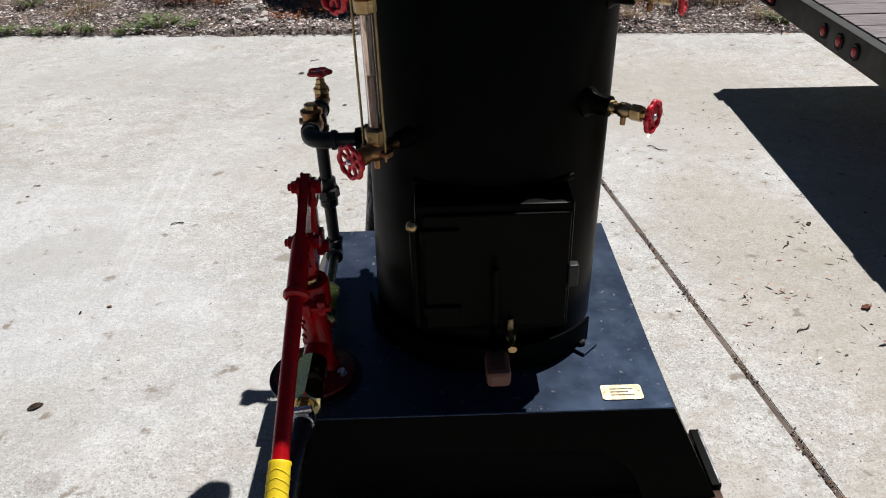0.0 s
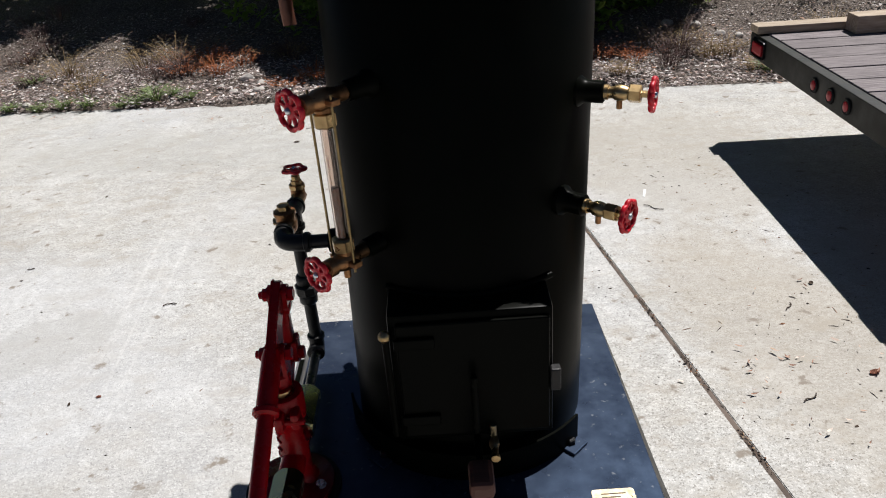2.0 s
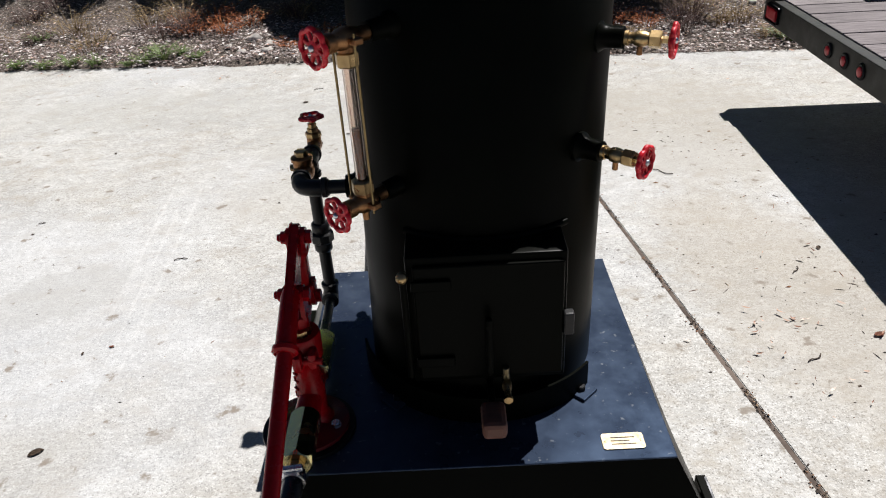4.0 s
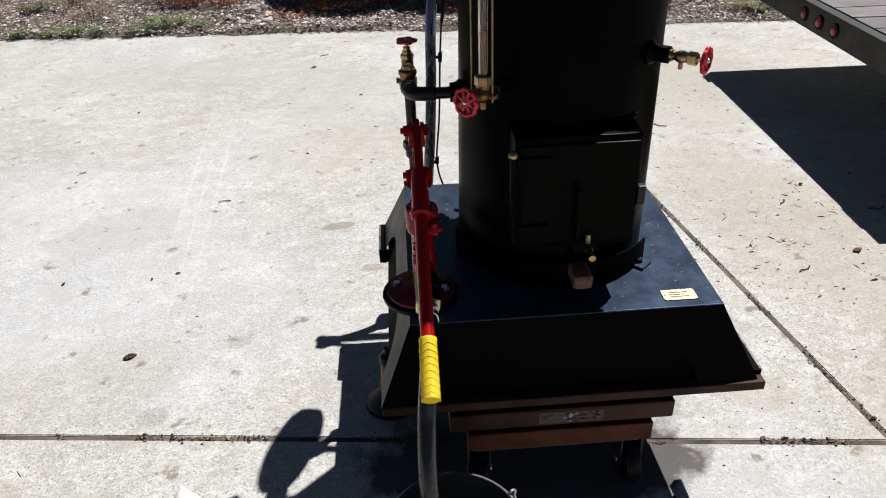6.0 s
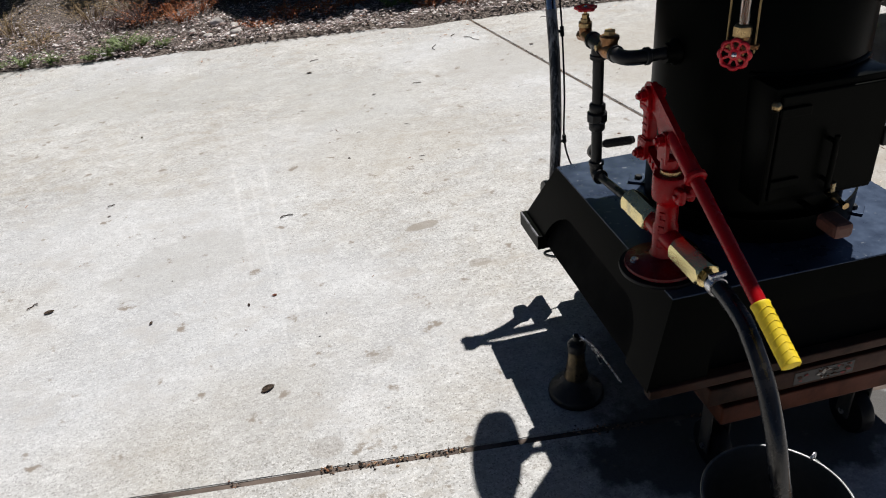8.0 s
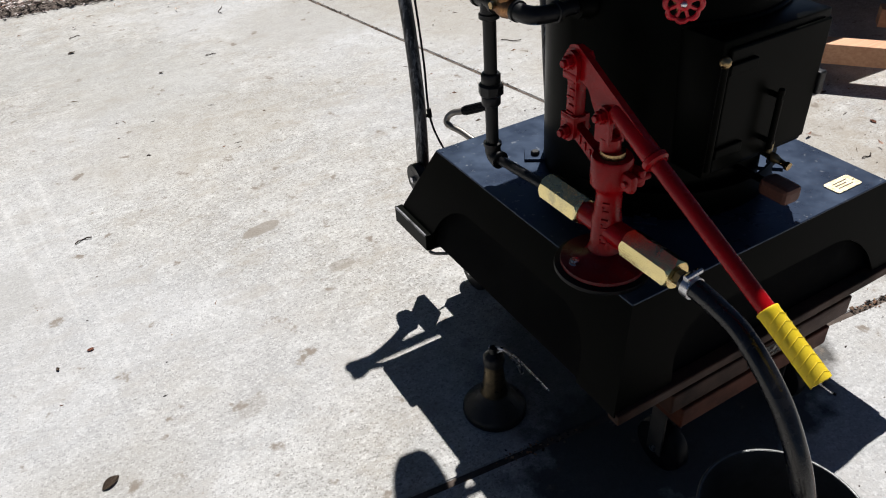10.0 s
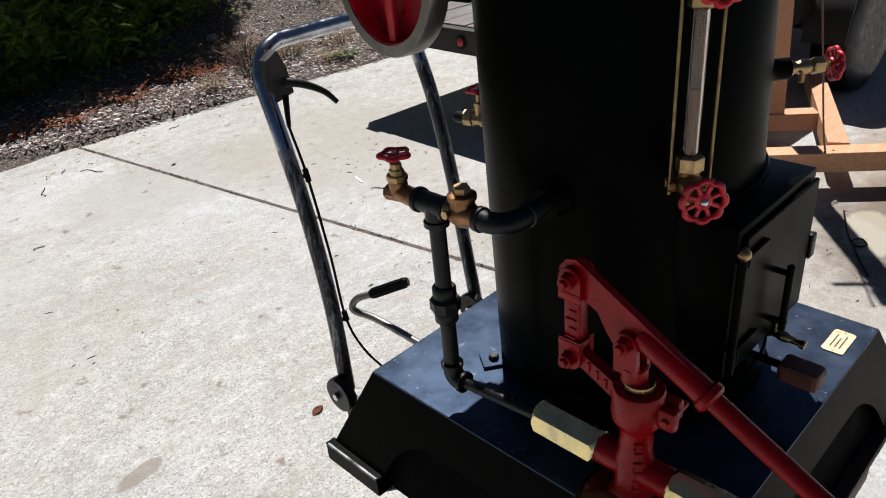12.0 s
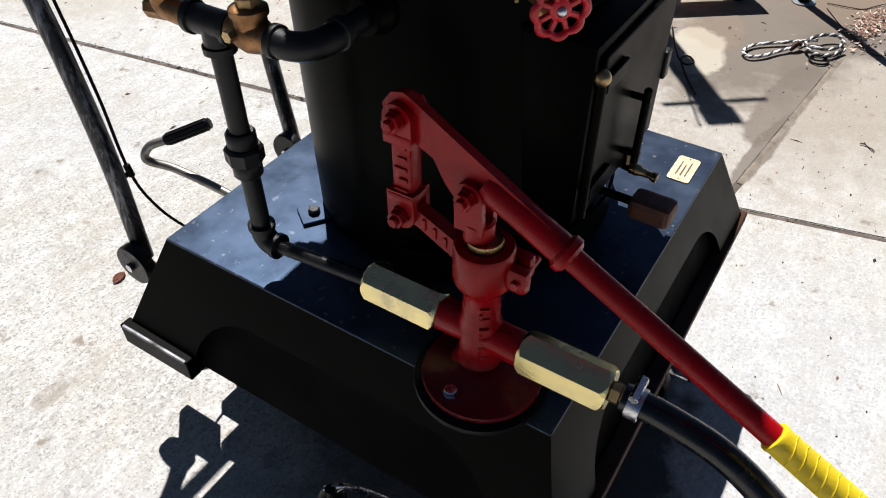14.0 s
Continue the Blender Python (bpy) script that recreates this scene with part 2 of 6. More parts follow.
BRICK = worn("red_brick", (0.33, 0.12, 0.07), 0.85, other=(0.22, 0.08, 0.05), scale=40, amount=0.8, grain=0.8)
DARK_CAST = worn("dark_cast_iron", (0.05, 0.048, 0.045), 0.5, 0.6, other=(0.12, 0.11, 0.1), scale=20, amount=0.6, grain=0.3)
TRAILER_PAINT = worn("dark_trailer_steel", (0.014, 0.015, 0.013), 0.55, other=(0.03, 0.027, 0.023), scale=9, amount=0.7, grain=0.3)
for dull, level in ((IRON, 0.28), (RED, 0.2), (FLANGE_RED, 0.2), (RUBBER, 0.13), (TRAILER_PAINT, 0.3), (RUST_PAINT, 0.15), (FADED_ORANGE, 0.15)):
    dull.node_tree.nodes["Principled BSDF"].inputs["Specular IOR Level"].default_value = level
LAMP_RED = material("red_lens", (0.34, 0.008, 0.018), 0.35)
WHITE_PAINT = worn("white_paint", (0.75, 0.75, 0.75), 0.4, other=(0.55, 0.55, 0.55), scale=12, amount=0.5)

NAME_PLATE = worn("pale_brass_plate", (0.50, 0.43, 0.30), 0.5, 0.85, other=(0.33, 0.26, 0.16), scale=70, amount=0.7, grain=0.3)
PAIL = worn("dark_galvanised", (0.060, 0.063, 0.062), 0.5, 0.5, other=(0.040, 0.042, 0.041), scale=20, amount=0.8, grain=0.2)
PAIL_RIM = worn("worn_rim", (0.15, 0.155, 0.15), 0.45, 0.7, other=(0.08, 0.082, 0.08), scale=30, amount=0.8, grain=0.2)
DARK_FILM = worn("torn_label_film", (0.024, 0.019, 0.017), 0.5, other=(0.055, 0.045, 0.04), scale=60, amount=0.9)
OLD_BRASS = worn("dull_brass", (0.36, 0.29, 0.17), 0.4, 1.0, other=(0.05, 0.04, 0.03), scale=30, amount=0.8, grain=0.2)
CAN_BRASS = worn("blackened_brass", (0.12, 0.095, 0.06), 0.35, 1.0, other=(0.03, 0.025, 0.02), scale=30, amount=0.9, grain=0.2)
CAST_GREY = worn("machined_grey_iron", (0.24, 0.225, 0.205), 0.42, 0.8, other=(0.15, 0.135, 0.12), scale=25, amount=0.7, grain=0.2)
COPPER = worn("brown_copper", (0.26, 0.12, 0.08), 0.45, 0.8, other=(0.14, 0.06, 0.04), scale=25, amount=0.7)
SACK_PAPER = worn("sack_paper", (0.57, 0.555, 0.535), 0.8, other=(0.52, 0.46, 0.37), scale=9, amount=0.6, grain=0.4)
INK_SCRAP = material("faded_red_print", (0.22, 0.02, 0.02), 0.6)
ENGRAVED = material("dark_engraving", (0.07, 0.05, 0.03), 0.7)
POND = material("dark_water", (0.01, 0.011, 0.01), 0.03)


def wood_material(name, light, dark, rough=0.75, scale=1.0):
    m = material(name, light, rough)
    at = coords(m, (2.0 * scale, 28.0 * scale, 28.0 * scale))
    grain = noise_of(m, 3.0, 6, 0.65, at)
    c = mix(m, ramp(m, grain, ((0.35, 0.0), (0.65, 1.0))), light, dark)
    info = m.node_tree.nodes.new("ShaderNodeObjectInfo")
    c = mix(m, ramp(m, info.outputs["Random"], ((0.0, 0.0), (1.0, 0.55))), c, tuple(v * 0.6 for v in dark))
    c = mix(m, ramp(m, noise_of(m, 5, 5, 0.6), ((0.5, 0.0), (0.75, 0.4))), c, tuple(v * 0.8 for v in dark))
    link(m, c, "Base Color")
    bump(m, grain, 0.4, 0.002)
    return m


def streaked_paint():
    """Black paint on a tube, scraped along its length to grey metal."""
    m = material("scraped_black_paint", (0.012, 0.012, 0.013), 0.32)
    streak = noise_of(m, 1.0, 5, 0.7, coords(m, (150, 150, 7)))
    patch = noise_of(m, 9, 4, 0.6)
    both = mix(m, 0.45, streak, patch)
    worn_to = ramp(m, both, ((0.49, 0.0), (0.58, 0.8)))
    link(m, mix(m, worn_to, (0.012, 0.012, 0.013), (0.30, 0.30, 0.31)), "Base Color")
    link(m, ramp(m, both, ((0.50, 0.0), (0.62, 0.8))), "Metallic")
    bump(m, streak, 0.2, 0.001)
    return m


SCRAPED = streaked_paint()
DECK = wood_material("weathered_deck", (0.25, 0.215, 0.22), (0.075, 0.058, 0.062))
GREY_PINE = wood_material("weathered_pine", (0.56, 0.47, 0.36), (0.30, 0.22, 0.155), 0.8)
ROD_BRASS = worn("dull_guard_rod", (0.26, 0.19, 0.09), 0.4, 0.9, other=(0.14, 0.10, 0.05), scale=60, amount=0.6)
PINE = wood_material("new_pine", (0.72, 0.40, 0.23), (0.58, 0.28, 0.145), 0.65)
PINE_GRAIN = wood_material("open_grain_pine", (0.32, 0.20, 0.12), (0.20, 0.12, 0.07), 0.8, 1.6)
BLOCK_WOOD = wood_material("red_brown_wood", (0.17, 0.062, 0.036), (0.10, 0.036, 0.022), 0.6, 1.5)
SHADE_SHEET = worn("flat_black_shade", (0.003, 0.003, 0.003), 0.8, other=(0.005, 0.005, 0.005))
SHADE_SHEET.node_tree.nodes["Principled BSDF"].inputs["Specular IOR Level"].default_value = 0.05
OLD_PINE = wood_material("old_pine", (0.30, 0.17, 0.1), (0.18, 0.1, 0.06), 0.75)


# ---- mesh helpers ----
def part(name, bm, mat, parent=None, label="", smooth=None):
    """Links a bmesh as one mesh object, under a thing or a part."""
    data = bpy.data.meshes.new(name)
    bmesh.ops.recalc_face_normals(bm, faces=bm.faces[:])
    bm.to_mesh(data)
    bm.free()
    for one in mat if isinstance(mat, (list, tuple)) else (mat,):
        data.materials.append(one)
    if smooth is not None:
        data.shade_smooth()
        data.set_sharp_from_angle(angle=radians(smooth))
    ob = new(name, data)
    if parent is not None:
        ob.parent = parent
    return tagged(ob, label)


def thing(name, label, category, group="", kind="", at=(0, 0, 0), turn=0.0):
    ob = new(name)
    ob.empty_display_size = 0.05
    ob.matrix_world = pose(*at, 0, 0, turn)
    return tagged(ob, label, category, group, kind)


def move(bm, m, verts=None):
    bmesh.ops.transform(bm, matrix=m, verts=verts if verts is not None else bm.verts[:])
    return bm


def add_box(bm, lo, hi, bevel=0.0, m=None, segments=2):
    a, b = Vector(lo), Vector(hi)
    made = bmesh.ops.create_cube(bm, size=1.0)["verts"]
    mid, size = (a + b) / 2, b - a
    for v in made:
        v.co = Vector((mid.x + v.co.x * size.x, mid.y + v.co.y * size.y, mid.z + v.co.z * size.z))
    if bevel > 0:
        edges = {e for v in made for e in v.link_edges}
        out = bmesh.ops.bevel(bm, geom=list(edges), offset=bevel, segments=segments, affect="EDGES", profile=0.5)
        made = list({v for f in out["faces"] for v in f.verts} | {v for v in made if v.is_valid})
    if m is not None:
        bmesh.ops.transform(bm, matrix=m, verts=made)
    return bm


def box(lo, hi, bevel=0.0, m=None, segments=2):
    return add_box(bmesh.new(), lo, hi, bevel, m, segments)


def frame_along(p0, p1):
    """A matrix at p0 whose z axis runs to p1."""
    d = Vector(p1) - Vector(p0)
    return Matrix.Translation(p0) @ d.to_track_quat("Z", "Y").to_matrix().to_4x4()


def add_lathe(bm, profile, n=24, m=None, spin=0.0):
    """Turns (radius, height) pairs about z."""
    rings = []
    for r, z in profile:
        if r <= 1e-6:
            rings.append([bm.verts.new((0, 0, z))])
        else:
            rings.append([bm.verts.new((r * math.cos(2 * math.pi * k / n + spin), r * math.sin(2 * math.pi * k / n + spin), z)) for k in range(n)])
    for a, b in zip(rings, rings[1:]):
        for k in range(n):
            q = [a[k % len(a)], a[(k + 1) % len(a)], b[(k + 1) % len(b)], b[k % len(b)]]
            q = list(dict.fromkeys(q))
            if len(q) > 2:
                bm.faces.new(q)
    for ring in (rings[0], rings[-1]):
        if len(ring) > 2:
            bm.faces.new(ring)
    if m is not None:
        bmesh.ops.transform(bm, matrix=m, verts=[v for r in rings for v in r])
    return bm


def lathe(profile, n=24, m=None, spin=0.0):
    return add_lathe(bmesh.new(), profile, n, m, spin)


def add_rod(bm, p0, p1, r, n=16, bevel=0.0, r1=None):
    h = (Vector(p1) - Vector(p0)).length
    r1 = r if r1 is None else r1
    profile = [(r, 0), (r1, h)] if bevel <= 0 else [(r - bevel, 0), (r, bevel), (r1, h - bevel), (r1 - bevel, h)]
    return add_lathe(bm, profile, n, frame_along(p0, p1))


def rod(p0, p1, r, n=16, bevel=0.0, r1=None):
    return add_rod(bmesh.new(), p0, p1, r, n, bevel, r1)


def smooth_path(points, per=8):
    """A Catmull-Rom curve through the points."""
    p = [Vector(q) for q in points]
    p = [p[0] * 2 - p[1]] + p + [p[-1] * 2 - p[-2]]
    out = []
    for a, b, c, d in zip(p, p[1:], p[2:], p[3:]):
        for k in range(per):
            t = k / per
            out.append(0.5 * (2 * b + (c - a) * t + (2 * a - 5 * b + 4 * c - d) * t * t + (3 * b - a - 3 * c + d) * t ** 3))
    return out + [p[-2]]


def add_tube(bm, points, r, n=14, cap=True, radii=None):
    pts = [Vector(q) for q in points]
    up = Vector((0.13, 0.31, 0.94))
    rings = []
    side = None
    for k, q in enumerate(pts):
        d = (pts[min(k + 1, len(pts) - 1)] - pts[max(k - 1, 0)]).normalized()
        side = d.cross(up).normalized() if side is None else (side - d * side.dot(d)).normalized()
        other = d.cross(side)
        rr = radii[k] if radii else r
        rings.append([bm.verts.new(q + rr * (math.cos(2 * math.pi * j / n) * side + math.sin(2 * math.pi * j / n) * other)) for j in range(n)])
    for a, b in zip(rings, rings[1:]):
        for j in range(n):
            bm.faces.new((a[j], a[(j + 1) % n], b[(j + 1) % n], b[j]))
    if cap:
        bm.faces.new(rings[0])
        bm.faces.new(rings[-1])
    return bm


def tube(points, r, n=14, cap=True, radii=None):
    return add_tube(bmesh.new(), points, r, n, cap, radii)


def add_prism(bm, poly, z0, z1, m=None):
    """A flat outline in x and y, given thickness along z."""
    a = [bm.verts.new((x, y, z0)) for x, y in poly]
    b = [bm.verts.new((x, y, z1)) for x, y in poly]
    bm.faces.new(a)
    bm.faces.new(b)
    for k in range(len(poly)):
        j = (k + 1) % len(poly)
        bm.faces.new((a[k], a[j], b[j], b[k]))
    if m is not None:
        bmesh.ops.transform(bm, matrix=m, verts=a + b)
    return bm


def prism(poly, z0, z1, m=None):
    return add_prism(bmesh.new(), poly, z0, z1, m)


def add_torus(bm, big, small, n=32, k=10, m=None):
    rings = []
    for i in range(n):
        a = 2 * math.pi * i / n
        rings.append([bm.verts.new(((big + small * math.cos(2 * math.pi * j / k)) * math.cos(a), (big + small * math.cos(2 * math.pi * j / k)) * math.sin(a), small * math.sin(2 * math.pi * j / k))) for j in range(k)])
    for i in range(n):
        p, q = rings[i], rings[(i + 1) % n]
        for j in range(k):
            bm.faces.new((p[j], p[(j + 1) % k], q[(j + 1) % k], q[j]))
    if m is not None:
        bmesh.ops.transform(bm, matrix=m, verts=[v for r in rings for v in r])
    return bm


def radial(angle, r, z):
    """A frame on the boiler shell: x outward, y round it, z up."""
    a = radians(angle)
    return Matrix.Translation((r * math.cos(a), r * math.sin(a), z)) @ Matrix.Rotation(a, 4, "Z")


OUT = Matrix.Rotation(radians(90), 4, "Y")  # turns z outward along x


# ---- ground: slabs, joints, bank ----
U, V = Vector((1.0, -0.108, 0)), Vector((-0.14, 1.0, 0))
CROSS = Vector((0.885, -0.325, 0))


def slab_point(u, v, z=0.0):
    p = CROSS + U * u + V * v
    return Vector((p.x, p.y, z))


SKEW = 0.083  # the joint bends a little at the crossing


def slab(name, u0, u1, v0, v1):
    bm = bmesh.new()
    g = 0.0088
    pts = [slab_point(u + SKEW * max(0.0, -v), v) for u, v in ((u0 + g, v0 + g), (u1 - g, v0 + g), (u1 - g, v1 - g), (u0 + g, v1 - g))]
    add_prism(bm, [(p.x, p.y) for p in pts], -0.12, 0.0)
    top = [e for e in bm.edges if all(abs(v.co.z) < 1e-6 for v in e.verts)]
    bmesh.ops.bevel(bm, geom=top, offset=0.0025, segments=2, affect="EDGES")
    return tagged(part(name, bm, CONCRETE), "sunlit pale broom-finished concrete slab with fine grit", "pavement", kind="structure")


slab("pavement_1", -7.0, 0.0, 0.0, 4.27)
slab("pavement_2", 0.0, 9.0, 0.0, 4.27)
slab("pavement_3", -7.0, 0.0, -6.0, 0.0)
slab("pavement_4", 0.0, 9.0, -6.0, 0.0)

def soil_material():
    m = material("dry_soil_and_bark", (0.16, 0.12, 0.09), 0.95)
    at = coords(m)
    a = noise_of(m, 3, 6, 0.65, at)
    v = tex(m, "Voronoi", Scale=110.0)
    m.node_tree.links.new(at, v.inputs["Vector"])
    s = m.node_tree.nodes.new("ShaderNodeSeparateColor")
    m.node_tree.links.new(v.outputs["Color"], s.inputs[0])
    c = mix(m, ramp(m, a, ((0.35, 0.0), (0.65, 1.0))), (0.07, 0.053, 0.044), (0.115, 0.09, 0.074))
    c = mix(m, ramp(m, s.outputs[0], ((0.6, 0.0), (0.75, 0.8))), c, (0.24, 0.20, 0.17))
    c = mix(m, ramp(m, s.outputs[1], ((0.7, 0.0), (0.8, 0.8))), c, (0.04, 0.03, 0.025))
    link(m, c, "Base Color")
    bump(m, noise_of(m, 45, 4, 0.7, at), 0.9, 0.02)
    return m


SOIL = soil_material()


def bank_height(x, y):
    """The rise of the bank behind the slab."""
    v = (y - (3.96 - 0.108 * x)) / 1.0
    if v <= 0:
        return -0.03
    rise = 0.02 + 0.05 * min(v, 1.2) + 0.30 * max(0.0, min(v - 1.2, 4.0))
    return rise + 0.05 * noise.noise(Vector((x * 0.9, y * 0.9, 0))) + 0.03 * noise.noise(Vector((x * 3.1, y * 3.1, 4)))


def ground_sheet():
    bm = bmesh.new()
    xs = [-400, -120, -40, -15] + [-9 + 0.25 * k for k in range(89)] + [16, 40, 120, 400]
    ys = [-400, -120, -40, -12, 0, 2.5] + [3.0 + 0.2 * k for k in range(41)] + [14, 20, 40, 120, 400]
    grid = [[bm.verts.new((x, y, bank_height(x, y))) for x in xs] for y in ys]
    for j in range(len(ys) - 1):
        for i in range(len(xs) - 1):
            bm.faces.new((grid[j][i], grid[j][i + 1], grid[j + 1][i + 1], grid[j + 1][i]))
    return tagged(part("ground", bm, SOIL, smooth=60), "dry brown soil bank littered with bark and leaves", "ground", kind="structure")


ground_sheet()


def joint(name, a, b, mat=JOINT, drop=0.0030):
    bm = bmesh.new()
    d = (b - a).normalized()
    s = Vector((-d.y, d.x, 0)) * 0.0125
    n = int((b - a).length * 26)
    rows = []
    for k in range(n + 1):
        p = a + (b - a) * (k / n)
        z = -drop + 0.0022 * noise.noise(p * 9) + 0.0010 * noise.noise(p * 40)
        rows.append([bm.verts.new((p - s) + Vector((0, 0, z - 0.001))), bm.verts.new(p + Vector((0, 0, z))), bm.verts.new((p + s) + Vector((0, 0, z - 0.001)))])
    for p, q in zip(rows, rows[1:]):
        for j in range(2):
            bm.faces.new((p[j], p[j + 1], q[j + 1], q[j]))
    return tagged(part(name, bm, mat), "dark dirt-filled expansion joint between slabs", "joint", kind="structure")


joint("trim_1", slab_point(-7, 0), slab_point(0.13, 0))
joint("trim_2", slab_point(0, -0.012), slab_point(0, 4.25))
joint("trim_3", slab_point(0.132, 0), slab_point(9, 0), DAMP_FILL, 0.0012)
joint("trim_4", slab_point(6 * SKEW, -6), slab_point(0, -0.014))


SCRATCHED = worn("scratched_edge", (0.15, 0.15, 0.16), 0.5, 0.5, other=(0.01, 0.01, 0.01), scale=28, amount=1.0)


# ---- boiler base hood ----
ZP = 0.53  # top of the hood
X0, X1, Y0, Y1 = -0.378, 0.322, -0.362, 0.312
FX, FY, FB, ZB = 0.076, 0.060, 0.075, 0.345  # flare and lower edge

base = thing("steel_hood", "black painted sheet steel hood with sloped sides, scuffed glossy top", "hood")
part("top_plate", box((X0, Y0, ZP - 0.006), (X1, Y1, ZP), 0.002), PLATE_SHEEN, base, "glossy black top plate with pale scuffs and drips")


def hood_side(p0, p1, q0, q1, cut0, cut1):
    """A sloped panel from the top edge p0-p1 to the lower edge q0-q1, with a round-cornered cutout in its lower edge."""
    p0, p1, q0, q1 = map(Vector, (p0, p1, q0, q1))
    length, drop = (p1 - p0).length, ZP - ZB
    ru, rv, top = 0.075 / length, 0.075 / drop, 0.40
    us = [0.0, cut0 * 0.5, cut0]
    us += [cut0 + ru * (1 - math.cos(math.pi / 2 * k / 8)) for k in range(1, 9)]
    us += [cut0 + ru + (cut1 - cut0 - 2 * ru) * k / 6 for k in range(1, 7)]
    us += [cut1 - ru * (1 - math.sin(math.pi / 2 * k / 8)) for k in range(1, 9)]
    us += [cut1 + (1 - cut1) * 0.5, 1.0]

    def depth(u):
        if u <= cut0 + 1e-6 or u >= cut1 - 1e-6:
            return 1.0
        s = min(u - cut0, cut1 - u)
        return top if s >= ru else top + rv * (1 - math.sqrt(max(0.0, 1 - (1 - s / ru) ** 2)))

    n = (p1 - p0).cross(q0 - p0).normalized() * 0.003
    mid = (p0 + p1) / 2
    if n.dot(Vector((mid.x, mid.y, 0))) > 0:
        n = -n
    bm = bmesh.new()
    cols = []
    for u in us:
        for d in ((1.0, top + rv) if abs(u - cut0) < 1e-6 else (top + rv, 1.0) if abs(u - cut1) < 1e-6 else (depth(u),)):
            a, b = p0.lerp(p1, u), q0.lerp(q1, u)
            e = a.lerp(b, d)
            cols.append([bm.verts.new(v) for v in (a, e, e + n, a + n)])
    for c, e in zip(cols, cols[1:]):
        for j in range(4):
            k = (j + 1) % 4
            if (c[j].co - e[j].co).length < 1e-7 and (c[k].co - e[k].co).length < 1e-7:
                continue
            bm.faces.new((c[j], c[k], e[k], e[j]))
    bm.faces.new(cols[0])
    bm.faces.new(cols[-1])
    bmesh.ops.remove_doubles(bm, verts=bm.verts[:], dist=1e-6)
    return bm


corner = {"fl": (X0, Y0), "fr": (X1, Y0), "bl": (X0, Y1), "br": (X1, Y1)}
low = {"fl": (X0 - FX, Y0 - FY), "fr": (X1 + FX + 0.012, Y0 - FY), "bl": (X0 - FX, Y1 + FB), "br": (X1 + FX - 0.012, Y1 + FB)}
for name, a, b, c0, c1 in (("front_panel", "fl", "fr", 0.16, 0.84), ("back_panel", "br", "bl", 0.16, 0.84), ("side_panel", "bl", "fl", 0.19, 0.87), ("side_panel", "fr", "br", 0.16, 0.83)):
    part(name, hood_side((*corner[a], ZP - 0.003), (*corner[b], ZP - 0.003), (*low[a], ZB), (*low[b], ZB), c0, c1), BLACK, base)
part("bottom_rail", box((low["fl"][0] + 0.004, low["fl"][1] - 0.008, ZB - 0.018), (low["fr"][0] + 0.012, low["fl"][1] + 0.02, ZB + 0.006), 0.003), RUST_PAINT, base, "worn brown steel rail under the front edge")
part("bottom_rail", box((low["bl"][0] + 0.004, low["bl"][1] - 0.02, ZB - 0.016), (low["br"][0] - 0.01, low["bl"][1] + 0.008, ZB + 0.006), 0.003), RUST_PAINT, base)
for x0, x1, y0, y1 in ((low["bl"][0] - 0.010, low["bl"][0] + 0.012, 0.232, 0.392), (low["fr"][0] - 0.006, low["fr"][0] + 0.014, -0.400, -0.255)):
    bm = box((x0, y0, ZB - 0.028), (x1, y1, ZB + 0.016), 0.002)
    foot = part("foot_bracket", bm, BLACK, base, "black angle-iron foot with scratched upper edge")
    xe = x0 if x0 < 0 else x1 - 0.004
    part("scuffed_edge", box((xe - 0.0008, y0 + 0.004, ZB + 0.0115), (xe + 0.0048, y1 - 0.006, ZB + 0.0168), 0.001), SCRATCHED, foot, "scratched bare metal edge")
bm = bmesh.new()
part("foot_bracket", add_box(bm, (low["bl"][0] + 0.012, 0.232, ZB - 0.027), (-0.30, 0.250, ZB + 0.010), 0.002), BLACK, base)
# added black sheet inside the hood keeps the cutouts as dark as shade
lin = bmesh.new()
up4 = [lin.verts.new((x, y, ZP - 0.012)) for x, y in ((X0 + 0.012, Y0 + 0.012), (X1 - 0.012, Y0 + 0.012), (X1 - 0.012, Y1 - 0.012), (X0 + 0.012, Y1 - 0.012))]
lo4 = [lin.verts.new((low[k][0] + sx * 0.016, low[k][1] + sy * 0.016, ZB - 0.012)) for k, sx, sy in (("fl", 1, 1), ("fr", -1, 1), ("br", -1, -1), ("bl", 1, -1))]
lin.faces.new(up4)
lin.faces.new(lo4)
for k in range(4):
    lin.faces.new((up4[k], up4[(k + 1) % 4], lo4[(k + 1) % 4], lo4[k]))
part("shade_sheet", lin, SHADE_SHEET, base, "added flat black sheet that stands for the shade inside the cutouts")
npoly = []
for cx, cy, a0 in ((0.266, -0.306, 0), (0.202, -0.306, 90), (0.202, -0.333, 180), (0.266, -0.333, 270)):
    npoly += [(cx + 0.006 * math.cos(radians(a0 + 18 * k)), cy + 0.006 * math.sin(radians(a0 + 18 * k))) for k in range(6)]
plate = part("name_plate", prism(npoly, ZP + 0.0002, ZP + 0.0022), NAME_PLATE, base, "small pale brass name plate with rounded corners")
for k in range(3):
    part("engraved_bar", box((0.212, -0.3285 + 0.008 * k, ZP + 0.0022), (0.256 - 0.010 * (k % 2), -0.3262 + 0.008 * k, ZP + 0.0027)), ENGRAVED, plate)
for x in (0.202, 0.266):
    part("rivet", lathe([(0.0022, 0), (0.0018, 0.001), (0, 0.0014)], 8, Matrix.Translation((x, -0.3195, ZP + 0.0022))), BRASS, plate)

# ---- boiler ----
R = 0.232
